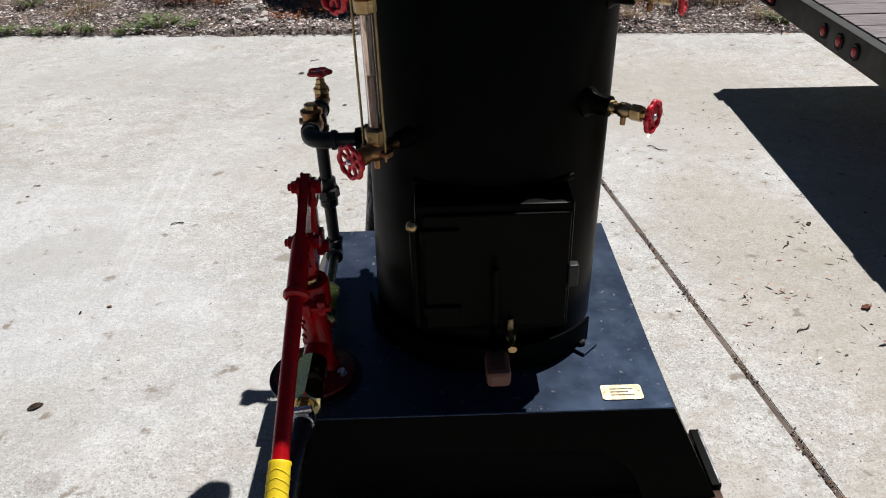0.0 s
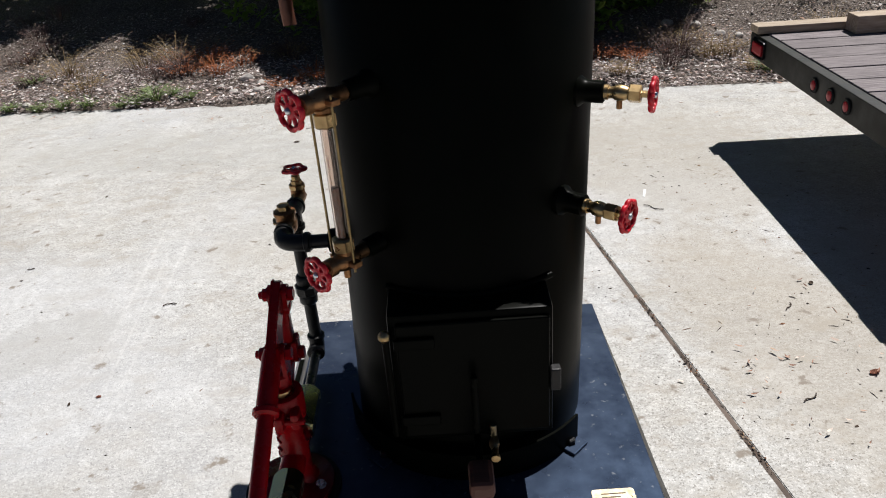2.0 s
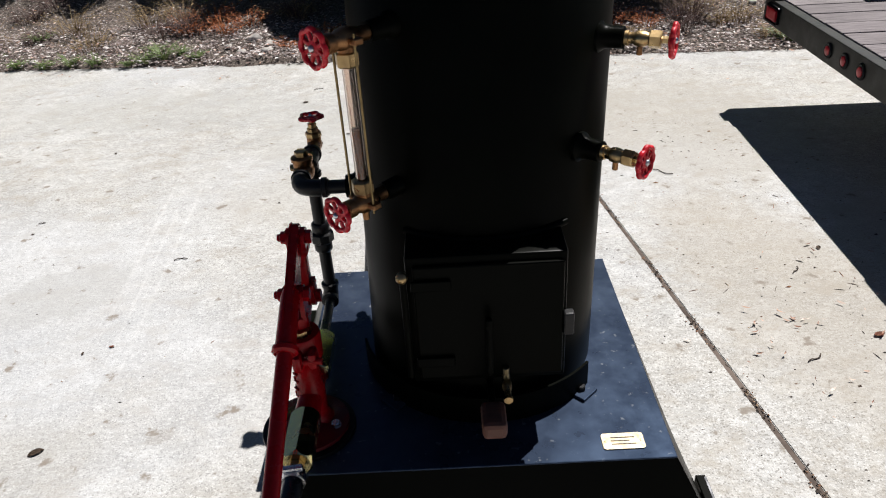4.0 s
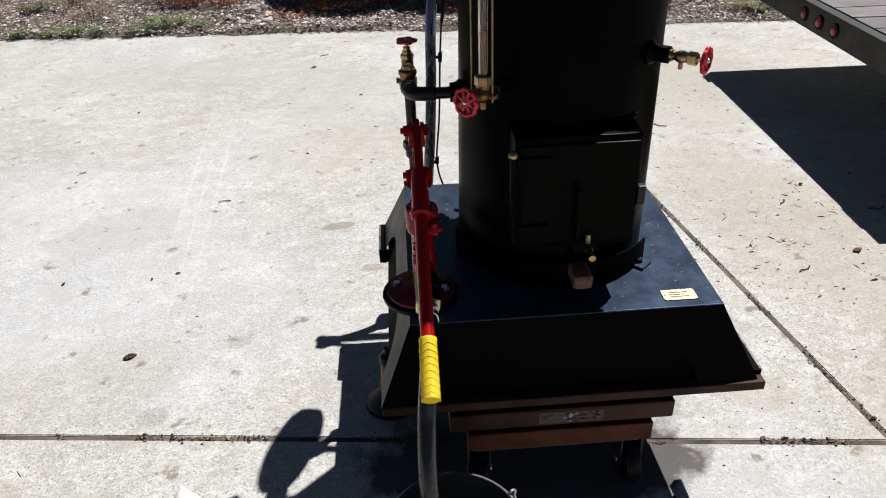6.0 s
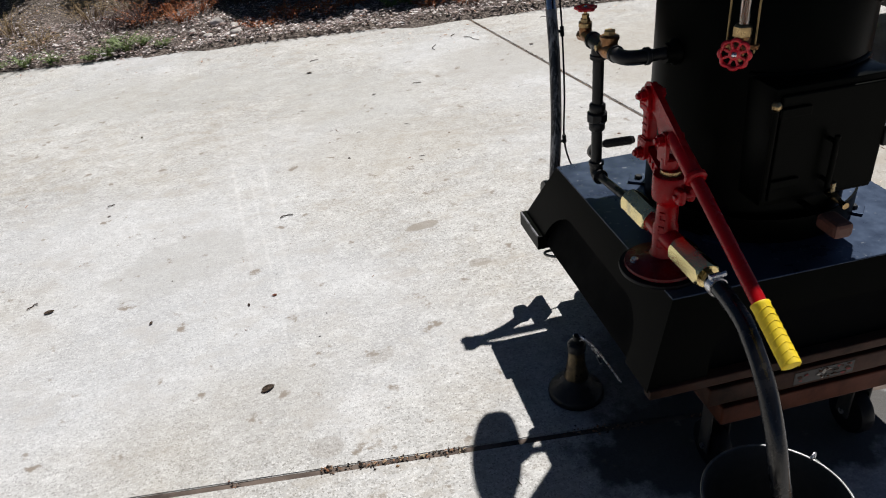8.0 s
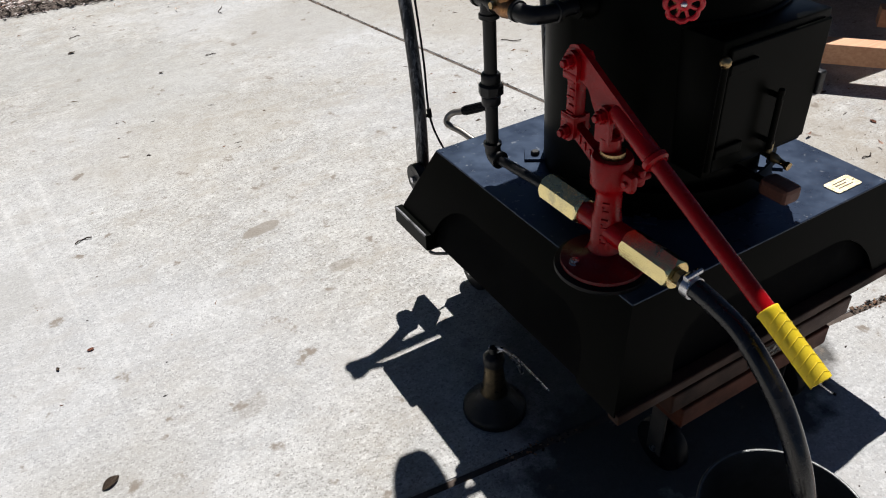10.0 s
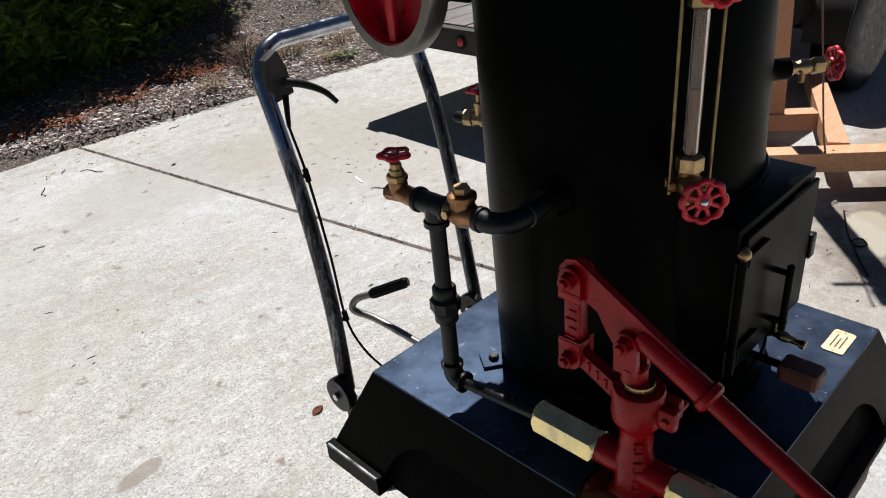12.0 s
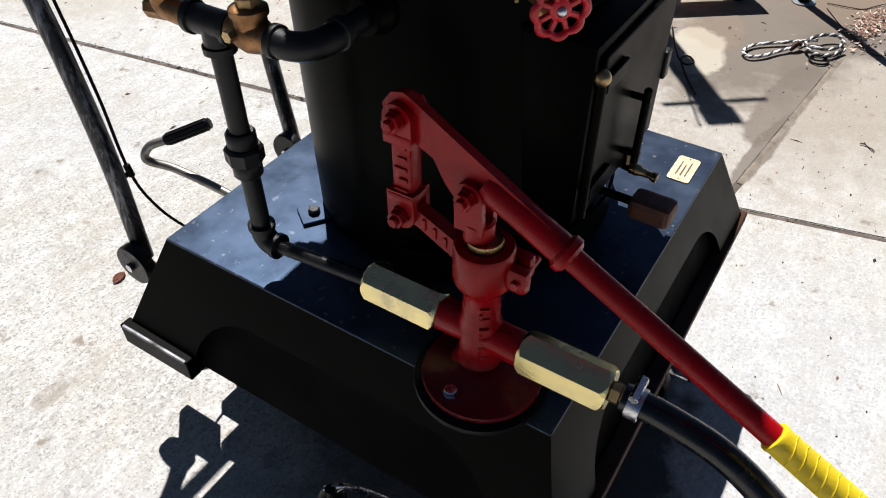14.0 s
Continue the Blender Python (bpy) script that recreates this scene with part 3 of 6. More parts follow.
boiler = thing("boiler", "tall black painted steel vertical boiler standing on the hood", "boiler", at=(0, 0, ZP))


def under(parent, bm):
    """Moves a mesh built in the world into the frame of its thing."""
    return move(bm, parent.matrix_world.inverted())


# the shell leans back a little on its base
LEAN = Matrix(((1, 0, 0.026, -0.007), (0, 1, 0.057, -0.002), (0, 0, 1, 0), (0, 0, 0, 1)))
part("shell", move(under(boiler, lathe([(R - 0.004, ZP + 0.004), (R, ZP + 0.008), (R, 1.60), (R - 0.004, 1.606), (0.10, 1.63), (0, 1.63)], 96)), LEAN), BLACK, boiler, smooth=40)
bm = bmesh.new()
a0, a1, n = radians(-168), radians(-40), 40
for r0, r1, z0, z1 in ((0.252, 0.257, ZP + 0.002, ZP + 0.062),):
    ring = []
    for k in range(n + 1):
        a = a0 + (a1 - a0) * k / n
        ring.append([bm.verts.new((r * math.cos(a), r * math.sin(a), z)) for r, z in ((r0, z0), (r1, z0), (r1, z1), (r0, z1))])
    for p, q in zip(ring, ring[1:]):
        for j in range(4):
            bm.faces.new((p[j], p[(j + 1) % 4], q[(j + 1) % 4], q[j]))
    bm.faces.new(ring[0])
    bm.faces.new(ring[-1])
part("ash_apron", under(boiler, bm), BLACK, boiler, smooth=40)
for ang in (-45.0, 144.5, 45, 225):
    m = radial(ang, 0.256, ZP)
    part("foot_tab", under(boiler, box((-0.03, -0.022, 0.001), (0.024, 0.022, 0.007), 0.001, m)), PLATE_SHEEN, boiler)
    part("bolt", under(boiler, lathe([(0.010, 0.007), (0.010, 0.014), (0.008, 0.016), (0, 0.016)], 6, m)), IRON, boiler)

# fire door box
BX0, BX1, BY, BZ0, BZ1 = -0.137, 0.133, -0.262, 0.645, 0.908
bm = bmesh.new()
add_box(bm, (BX0, BY, BZ0), (BX1, -0.15, BZ1), 0.004)
part("fire_box", under(boiler, bm), BLACK, boiler, smooth=40)
saddle = [(R + 0.002) * Vector((math.sin(t), -math.cos(t), 0)) for t in [radians(-37 + 74 * k / 24) for k in range(25)]]
part("weld_bead", move(under(boiler, tube([p + Vector((0, 0, BZ1 + 0.002)) for p in saddle], 0.006, 8)), LEAN), BLACK, boiler, smooth=60)
door = part("fire_door", under(boiler, box((BX0 + 0.012, BY - 0.009, BZ0 + 0.014), (BX1 - 0.006, BY - 0.001, BZ1 - 0.014), 0.003)), BLACK, boiler, "black steel fire door, shut")
for z in (0.70, 0.86):
    part("hinge_strap", under(boiler, box((BX0 + 0.008, BY - 0.016, z - 0.010), (BX0 + 0.075, BY - 0.009, z + 0.010), 0.002)), BLACK, door)
part("hinge_pin", under(boiler, rod((BX0 - 0.004, BY - 0.012, 0.67), (BX0 - 0.004, BY - 0.012, 0.872), 0.006, 12)), BLACK, door)
part("pin_knob", under(boiler, lathe([(0, -0.010), (0.006, -0.009), (0.010, -0.003), (0.010, 0.003), (0.006, 0.009), (0, 0.010)], 16, Matrix.Translation((BX0 - 0.005, BY - 0.012, 0.878)))), BRASS, door, "brass ball knob", smooth=60)
part("door_handle", under(boiler, rod((-0.002, BY - 0.03, 0.68), (-0.002, BY - 0.03, 0.80), 0.006, 12, 0.002)), BLACK, door)
for z in (0.695, 0.785):
    part("handle_post", under(boiler, rod((-0.002, BY - 0.008, z), (-0.002, BY - 0.036, z), 0.005, 10)), BLACK, door)
part("latch", under(boiler, box((BX1 - 0.006, BY - 0.014, 0.745), (BX1 + 0.012, BY + 0.004, 0.79), 0.003)), IRON, boiler)

# drain cock
drain = part("drain_cock", under(boiler, lathe([(0.010, 0), (0.010, 0.02), (0.0075, 0.022), (0.0075, 0.05), (0.009, 0.052), (0.009, 0.064), (0.0065, 0.07), (0.0055, 0.084), (0.008, 0.088), (0.008, 0.094), (0, 0.094)], 14, frame_along((0.027, -0.23, 0.655), (0.027, -0.33, 0.645)))), BRASS, boiler, "dull brass drain cock", smooth=50)
part("ash_door_handle", under(boiler, box((-0.022, -0.366, 0.594), (0.022, -0.300, 0.629), 0.009)), BLOCK_WOOD, boiler, "reddish brown wooden block handle")
part("handle_stem", under(boiler, rod((0.0, -0.30, 0.612), (0.0, -0.225, 0.612), 0.007, 10)), BLACK, boiler)
part("plug", under(boiler, rod((0.027, -0.275, 0.652), (0.027, -0.275, 0.68), 0.006, 10, 0.001)), OLD_BRASS, drain)


# ---- valves on the shell ----
def handwheel(name, r, m, parent, spokes=8, lobes=8):
    """A thick cast wheel with a scalloped rim; its axis is z."""
    bm = bmesh.new()
    n, k = 64, 10
    rings = []
    for i in range(n):
        a = 2 * math.pi * i / n
        bulge = 0.5 + 0.5 * math.cos(lobes * a) if lobes <= 5 else abs(math.cos(lobes * a / 2)) ** 0.8
        rr = r * ((0.76 + 0.11 * bulge) if lobes > 5 else (0.70 + 0.20 * bulge))
        wide = r * (0.115 + 0.025 * bulge)
        rings.append([bm.verts.new(((rr + wide * math.cos(2 * math.pi * j / k)) * math.cos(a), (rr + wide * math.cos(2 * math.pi * j / k)) * math.sin(a), 0.145 * r * math.sin(2 * math.pi * j / k) + 0.10 * r)) for j in range(k)])
    for i in range(n):
        p, q = rings[i], rings[(i + 1) % n]
        for j in range(k):
            bm.faces.new((p[j], p[(j + 1) % k], q[(j + 1) % k], q[j]))
    wheel = part(name, move(bm, m), WHEEL_RED, parent, "red enamelled handwheel with scalloped rim", smooth=45)
    part("hub", lathe([(0.32 * r, -0.16 * r), (0.38 * r, -0.06 * r), (0.36 * r, 0.12 * r), (0.25 * r, 0.18 * r), (0, 0.18 * r)], 20, m), WHEEL_RED, wheel, smooth=45)
    for i in range(spokes):
        rot = m @ Matrix.Rotation(2 * math.pi * (i + 0.5) / spokes, 4, "Z")
        part("spoke", box((0.30 * r, -0.085 * r, -0.04 * r), (0.72 * r, 0.085 * r, 0.14 * r), 0.03 * r, rot, 1), WHEEL_RED, wheel)
    part("wheel_nut", lathe([(0.17 * r, 0.18 * r), (0.17 * r, 0.22 * r), (0.13 * r, 0.30 * r), (0.05 * r, 0.33 * r), (0, 0.33 * r)], 16, m), STEEL, wheel, "bright slotted steel screw", smooth=50)
    return wheel


def try_cock(angle, z):
    """A small test valve that stands out from the shell."""
    cock = thing("try_cock", "small brass test valve with red handwheel on the boiler shell", "valve", "test valves")
    m = radial(angle, R, z) @ OUT
    part("boss", lathe([(0.026, -0.034), (0.026, -0.010), (0.020, -0.003), (0.018, 0.004), (0.018, 0.013), (0.018, 0.028), (0.015, 0.030), (0, 0.030)], 20, m), BLACK, cock, "black pipe boss", smooth=40)
    body = part("body", lathe([(0.009, 0.028), (0.012, 0.029), (0.012, 0.036), (0.0095, 0.037), (0.0095, 0.044), (0.012, 0.047), (0.013, 0.055), (0.012, 0.062), (0.010, 0.066), (0.010, 0.070), (0, 0.070)], 16, m), BRASS, cock, "turned brass body", smooth=40)
    part("gland_nut", lathe([(0.013, 0.068), (0.0145, 0.070), (0.0145, 0.086), (0.013, 0.088), (0.006, 0.088), (0.006, 0.102), (0, 0.102)], 6, m), BRASS, cock, "hex brass gland nut")
    s = radial(angle, R + 0.054, z)
    part("spout", rod(s @ Vector((0, 0, -0.008)), s @ Vector((0, 0, -0.026)), 0.0048, 10, 0.001), BRONZE, body)
    handwheel("handwheel", 0.0295, radial(angle, R + 0.103, z) @ OUT, cock)
    return cock


try_cock(-40.5, 1.037)
try_cock(-25.0, 1.206)


def water_gauge(angle, z0, z1):
    """The glass gauge with its upper and lower cocks and guard rods."""
    g = thing("water_gauge", "glass water gauge with brass nuts, guard rods and two red handwheels", "gauge")
    rg = 0.287
    for z, s in ((z0, 1), (z1, -1)):
        m = radial(angle, R, z) @ OUT
        part("boss", lathe([(0.022, -0.060), (0.022, -0.032), (0.017, -0.024), (0.016, 0.012), (0.0, 0.012)], 20, m), BLACK, g, "black pipe boss", smooth=40)
        c = part("cock", lathe([(0.012, 0.010), (0.012, 0.030), (0.014, 0.034), (0.017, 0.046), (0.018, 0.055), (0.017, 0.064), (0.013, 0.074), (0.012, 0.078), (0.015, 0.080), (0.015, 0.094), (0.012, 0.096), (0.006, 0.096), (0.006, 0.112), (0, 0.112)], 20, m), BRONZE, g, "bronze gauge cock", smooth=40)
        q = radial(angle, rg, z)
        part("socket", rod(q @ Vector((0, 0, 0)), q @ Vector((0, 0, s * 0.024)), 0.014, 16, 0.002), BRONZE, c)
        part("glass_nut", lathe([(0.015, s * 0.018), (0.0185, s * 0.020), (0.0185, s * 0.038), (0.015, s * 0.041), (0, s * 0.044)], 6, q), BRASS, c, "hex brass packing nut")
        s > 0 and part("drain_stub", rod(q @ Vector((0, 0, -s * 0.012)), q @ Vector((0, 0, -s * 0.032)), 0.006, 8, 0.001), BRONZE, c)
        for t in (-1, 1):
            part("rod_lug", box((-0.008, t * 0.014 - 0.007 * (t < 0) , -0.005), (0.008, t * 0.026 + 0.007 * (t > 0), 0.005), 0.002, q), BRONZE, c)
        handwheel("handwheel", 0.032, radial(angle, R + 0.110, z) @ OUT, g)
    q0, q1 = radial(angle, rg, z0), radial(angle, rg, z1)
    glass = part("gauge_glass", lathe([(0.0095, 0), (0.0095, z1 - z0 - 0.06), (0.0068, z1 - z0 - 0.06), (0.0068, 0)], 24, q0 @ Matrix.Translation((0, 0, 0.03))), GLASS, g, "clear glass tube", smooth=60)
    part("water_column", lathe([(0.0066, 0), (0.0066, 0.098), (0, 0.099)], 20, q0 @ Matrix.Translation((0, 0, 0.03))), WATER, g, "rust-tinted water in the lower half", smooth=60)
    for t in (-1, 1):
        part("guard_rod", rod(q0 @ Vector((0.004, t * 0.026, -0.012)), q1 @ Vector((0.004, t * 0.026, 0.012)), 0.0021, 10), ROD_BRASS, g, "thin brass guard rod", smooth=60)
    return g


GLASS = material("gauge_glass", (0.80, 0.69, 0.62), 0.02)
GLASS.node_tree.nodes["Principled BSDF"].inputs["Transmission Weight"].default_value = 1.0
GLASS.node_tree.nodes["Principled BSDF"].inputs["IOR"].default_value = 1.47
WATER = material("rusty_water", (0.22, 0.078, 0.028), 0.06)
water_gauge(-133.0, 0.990, 1.256)

# ---- feed pump ----
PX, PY = -0.336, -0.235
pump = thing("hand_pump", "red enamelled cast iron lever feed pump bolted to the hood", "pump", at=(PX, PY, ZP))
part("gasket", under(pump, lathe([(0.0, ZP), (0.088, ZP), (0.089, ZP + 0.004), (0.088, ZP + 0.008), (0, ZP + 0.008)], 48, Matrix.Translation((PX - 0.012, PY - 0.012, 0.001)))), RUBBER, pump, "black rubber mounting disc", smooth=40)
part("flange", under(pump, lathe([(0.0, ZP + 0.009), (0.076, ZP + 0.009), (0.078, ZP + 0.012), (0.077, ZP + 0.018), (0.04, ZP + 0.022), (0.03, ZP + 0.03), (0, ZP + 0.03)], 48, Matrix.Translation((PX - 0.012, PY - 0.012, 0.001)))), FLANGE_RED, pump, "dark maroon base flange", smooth=40)
for a in (165, 345):
    c = Matrix.Translation((PX - 0.012 + 0.056 * math.cos(radians(a)), PY - 0.012 + 0.056 * math.sin(radians(a)), ZP + 0.019))
    part("flange_bolt", under(pump, lathe([(0.0105, 0), (0.0105, 0.002), (0.0085, 0.002), (0.0085, 0.008), (0.007, 0.0095), (0, 0.0095)], 12, c)), STEEL, pump, "bright zinc-plated bolt")
AX = Matrix.Translation((PX, PY, 0))
part("column", under(pump, lathe([(0.036, 0.552), (0.030, 0.562), (0.027, 0.575), (0.027, 0.63), (0.024, 0.64), (0.023, 0.68), (0.026, 0.69), (0.034, 0.697), (0.036, 0.703), (0.036, 0.748), (0.034, 0.752), (0.022, 0.752), (0.022, 0.735), (0, 0.735)], 32, AX)), RED, pump, smooth=40)
part("cross_body", under(pump, lathe([(0.021, 0), (0.023, 0.004), (0.0225, 0.05), (0.0225, 0.07), (0.023, 0.116), (0.021, 0.12), (0, 0.12)], 24, frame_along((PX, PY - 0.06, 0.607), (PX, PY + 0.06, 0.607)))), RED, pump, smooth=40)
part("packing_ring", under(pump, lathe([(0.020, 0.748), (0.022, 0.756), (0.021, 0.762), (0.0, 0.762)], 24, AX)), BRASS, pump, "worn brass packing ring", smooth=40)
clamp = bmesh.new()
add_box(clamp, (PX + 0.016, PY - 0.052, 0.703), (PX + 0.034, PY - 0.020, 0.738), 0.008)
add_box(clamp, (PX - 0.010, PY - 0.060, 0.703), (PX + 0.008, PY - 0.025, 0.738), 0.008)
part("clamp_lug", under(pump, clamp), RED, pump, smooth=40)
part("clamp_bolt", under(pump, rod((PX - 0.016, PY - 0.047, 0.721), (PX + 0.042, PY - 0.047, 0.721), 0.006, 12, 0.001)), RED, pump)
# link bracket arm at the back of the column
arm = bmesh.new()
add_prism(arm, [(0.0, 0.73), (0.0, 0.70), (0.085, 0.745), (0.11, 0.75), (0.118, 0.762), (0.108, 0.775), (0.09, 0.772)], -0.009, 0.009, Matrix.Translation((PX, PY, 0)) @ Matrix(((0, 0, 1, 0), (1, 0, 0, 0), (0, 1, 0, 0), (0, 0, 0, 1))))
part("arm", under(pump, arm), RED, pump, smooth=40)
YZ = Matrix(((0, 0, 1, 0), (1, 0, 0, 0), (0, 1, 0, 0), (0, 0, 0, 1)))  # outline (y, z), thickness along x


def lug(cy, cz, r, tail, x0, x1):
    """A cheek with a round eye at (cy, cz) and a foot that ends at tail."""
    pts = []
    for k in range(13):
        a = math.pi * k / 12
        pts.append((cy + r * math.cos(a), cz + r * math.sin(a)))
    s = [(cy - r, tail), (cy + r, tail)]
    return prism(pts + s, x0, x1, YZ)


def pivot_bolt(y, z):
    bm = bmesh.new()
    add_lathe(bm, [(0.013, 0), (0.013, 0.004), (0.0115, 0.004), (0.0115, 0.011), (0.010, 0.012), (0.007, 0.012), (0.007, 0.017), (0.006, 0.018), (0, 0.018)], 6, frame_along((PX - 0.017, y, z), (PX - 0.06, y, z)))
    add_rod(bm, (PX - 0.018, y, z), (PX + 0.018, y, z), 0.007, 12)
    add_lathe(bm, [(0.0125, 0), (0.0125, 0.009), (0.011, 0.010), (0, 0.010)], 6, frame_along((PX + 0.017, y, z), (PX + 0.06, y, z)))
    return part("pivot_bolt", under(pump, bm), RED, pump, smooth=30)


# clevis on the piston rod
clevis = bmesh.new()
for x0, x1 in ((PX - 0.017, PX - 0.009), (PX + 0.009, PX + 0.017)):
    pts = [(PY + 0.014 + 0.017 * math.cos(math.pi * k / 12), 0.823 + 0.017 * math.sin(math.pi * k / 12)) for k in range(13)] + [(PY - 0.005, 0.775), (PY + 0.03, 0.775)]
    add_prism(clevis, pts, x0, x1, YZ)
add_rod(clevis, (PX, PY + 0.008, 0.757), (PX, PY + 0.008, 0.786), 0.0185, 20, 0.003)
part("rod_clevis", under(pump, clevis), RED, pump, smooth=40)
# rear link
lk = bmesh.new()
for zc, s in ((0.888, -1), (0.760, 1)):
    for x0, x1 in ((PX - 0.017, PX - 0.009), (PX + 0.009, PX + 0.017)):
        pts = [(-0.133 + 0.018 * math.cos(math.pi * k / 12), zc - s * 0.018 * math.sin(math.pi * k / 12)) for k in range(13)] + [(-0.151, zc + s * 0.032), (-0.115, zc + s * 0.032)]
        add_prism(lk, pts, x0, x1, YZ)
    add_box(lk, (PX - 0.0185, -0.1515, zc + s * 0.024 - 0.006), (PX + 0.0185, -0.1145, zc + s * 0.024 + 0.006), 0.003)
add_box(lk, (PX - 0.012, -0.146, 0.785), (PX + 0.012, -0.120, 0.864), 0.004)
part("rear_link", under(pump, lk), RED, pump, smooth=40)
for y, z in ((-0.133, 0.888), (-0.133, 0.760), (PY + 0.014, 0.823)):
    pivot_bolt(y, z)
# worn cast lettering stands proud of the column, the link and the arm
for k in range(6):
    m = Matrix.Translation((PX, PY, 0.583 + 0.0165 * k)) @ Matrix.Rotation(radians(218), 4, "Z")
    part("raised_letter", under(pump, box((0.0225, -0.0065, 0), (0.0285 if k < 4 else 0.0262, 0.0065, 0.0045), 0.0012, m)), RED, pump)
    k % 2 or part("raised_letter", under(pump, box((0.0225, -0.0065, 0.0045), (0.0283 if k < 4 else 0.0260, -0.0025, 0.0115), 0.0012, m)), RED, pump)
for k in range(5):
    part("raised_letter", under(pump, box((PX - 0.0145, -0.142, 0.792 + 0.0145 * k), (PX - 0.0115, -0.124 - 0.006 * (k % 2), 0.7965 + 0.0145 * k), 0.001)), RED, pump)
for k in range(4):
    part("raised_letter", under(pump, box((PX - 0.0115, PY + 0.030 + 0.014 * k, 0.722 + 0.0075 * k), (PX - 0.0085, PY + 0.0345 + 0.014 * k, 0.738 + 0.0075 * k), 0.001)), RED, pump)
# lever: a flat cast bar, a socket and a round bar with a grip
LEVER_A, LEVER_B = Vector((PX, -0.128, 0.893)), Vector((PX - 0.008, -0.690, 0.604))
D = (LEVER_B - LEVER_A).normalized()


def lever_frame(s):
    return frame_along(LEVER_A + D * s, LEVER_A + D * (s + 1))


lever = bmesh.new()
pts = [(-0.016, -0.004), (-0.013, 0.014), (-0.002, 0.024), (0.012, 0.024), (0.06, 0.021), (0.15, 0.017), (0.20, 0.015), (0.20, -0.015), (0.125, -0.017), (0.115, -0.034), (0.10, -0.040), (0.085, -0.033), (0.06, -0.016), (0.005, -0.018), (-0.008, -0.014)]
up_n = Vector((0, -D.z, D.y))
if up_n.z < 0:
    up_n = -up_n
along = Matrix(((0, 0, 1, LEVER_A.x), (D.y, up_n.y, 0, LEVER_A.y), (D.z, up_n.z, 0, LEVER_A.z), (0, 0, 0, 1)))
add_prism(lever, pts, -0.008, 0.008, along)
bmesh.ops.bevel(lever, geom=lever.edges[:], offset=0.002, segments=2, affect="EDGES")
lever_part = part("lever", under(pump, lever), RED, pump, smooth=40)
part("socket", under(pump, lathe([(0.014, 0.12), (0.0165, 0.13), (0.0175, 0.222), (0.022, 0.226), (0.022, 0.234), (0.0175, 0.238), (0, 0.238)], 24, lever_frame(0))), RED, lever_part, smooth=40)
part("lever_bar", under(pump, rod(LEVER_A + D * 0.22, LEVER_A + D * 0.54, 0.0135, 20)), RED, lever_part, smooth=40)
GS, GE = 0.507, 0.627
grip = bmesh.new()
add_lathe(grip, [(0.0138, GS), (0.0172, GS + 0.001), (0.0178, GS + 0.004), (0.0166, GS + 0.007), (0.0172, GE - 0.006), (0.0168, GE - 0.001), (0.014, GE), (0, GE)], 28, lever_frame(0))
grip_part = part("grip", under(pump, grip), YELLOW, lever_part, "yellow rubber hand grip with raised chevron ribs", smooth=50)
for k in range(8):
    s0 = GS + 0.014 + k * 0.0135
    for sgn in (-1, 1):
        p = []
        for j in range(9):
            a = j / 8 * math.pi * 0.62 * sgn + math.pi / 2
            p.append(lever_frame(0) @ Vector((0.0172 * math.cos(a), 0.0172 * math.sin(a), s0 + 0.012 * j / 8)))
        part("rib", under(pump, tube(p, 0.0007, 6)), YELLOW, grip_part)


HEX_TURN = radians(34)


def hex_bar(r, h, m, spin, per=8):
    """A hexagonal bar whose corners are turned off at both ends, which leaves curved edges."""
    bm = bmesh.new()
    inner = r * math.cos(math.pi / 6)
    rings = [[], [], [], []]
    for k in range(6 * per):
        a = 2 * math.pi * k / (6 * per)
        rr = inner / math.cos((a % (math.pi / 3)) - math.pi / 6)
        cut = 0.0012 + (rr - inner) * 1.5
        for ring, q, z in zip(rings, (inner * 0.95, rr, rr, inner * 0.95), (0, cut, h - cut, h)):
            ring.append(bm.verts.new((q * math.cos(a + spin), q * math.sin(a + spin), z)))
    n = 6 * per
    for p, q in zip(rings, rings[1:]):
        for k in range(n):
            bm.faces.new((p[k], p[(k + 1) % n], q[(k + 1) % n], q[k]))
    bm.faces.new(rings[0][::-1])
    bm.faces.new(rings[-1])
    bmesh.ops.recalc_face_normals(bm, faces=bm.faces)
    return move(bm, m)


def hex_check(y0, y1, name, parent):
    m = frame_along((PX, min(y0, y1), 0.607), (PX, max(y0, y1), 0.607))
    h = abs(y1 - y0)
    return part(name, under(parent, hex_bar(0.0293, h, m, HEX_TURN)), ZINC_BRASS, parent, "hex brass check valve body, tarnished")


hex_check(PY + 0.055, PY + 0.170, "outlet_check", pump)
inlet = hex_check(PY - 0.060, PY - 0.175, "inlet_check", pump)
for y0, y1 in ((PY - 0.058, PY - 0.068), (PY + 0.058, PY + 0.068)):
    part("nipple", under(pump, rod((PX, y0, 0.607), (PX, y1, 0.607), 0.015, 16)), IRON, pump)
part("hose_barb", under(pump, lathe([(0.012, 0), (0.014, 0.001), (0.014, 0.012), (0.010, 0.013), (0.010, 0.03), (0, 0.03)], 6, frame_along((PX, PY - 0.175, 0.607), (PX, PY - 0.3, 0.607)))), BRASS, inlet, "brass hex hose barb")

# ---- suction hose ----
hose = thing("suction_hose", "black rubber suction hose from the pump down into the pail", "hose")
HP = smooth_path([(PX, -0.425, 0.607), (PX, -0.470, 0.605), (-0.340, -0.540, 0.594), (-0.347, -0.600, 0.566), (-0.354, -0.655, 0.523), (-0.358, -0.700, 0.460), (-0.356, -0.728, 0.388), (-0.340, -0.738, 0.310), (-0.313, -0.733, 0.220), (-0.272, -0.720, 0.110), (-0.250, -0.700, 0.030)], 10)
part("tube", tube(HP, 0.0175, 20), HOSE_RUBBER, hose, smooth=60)
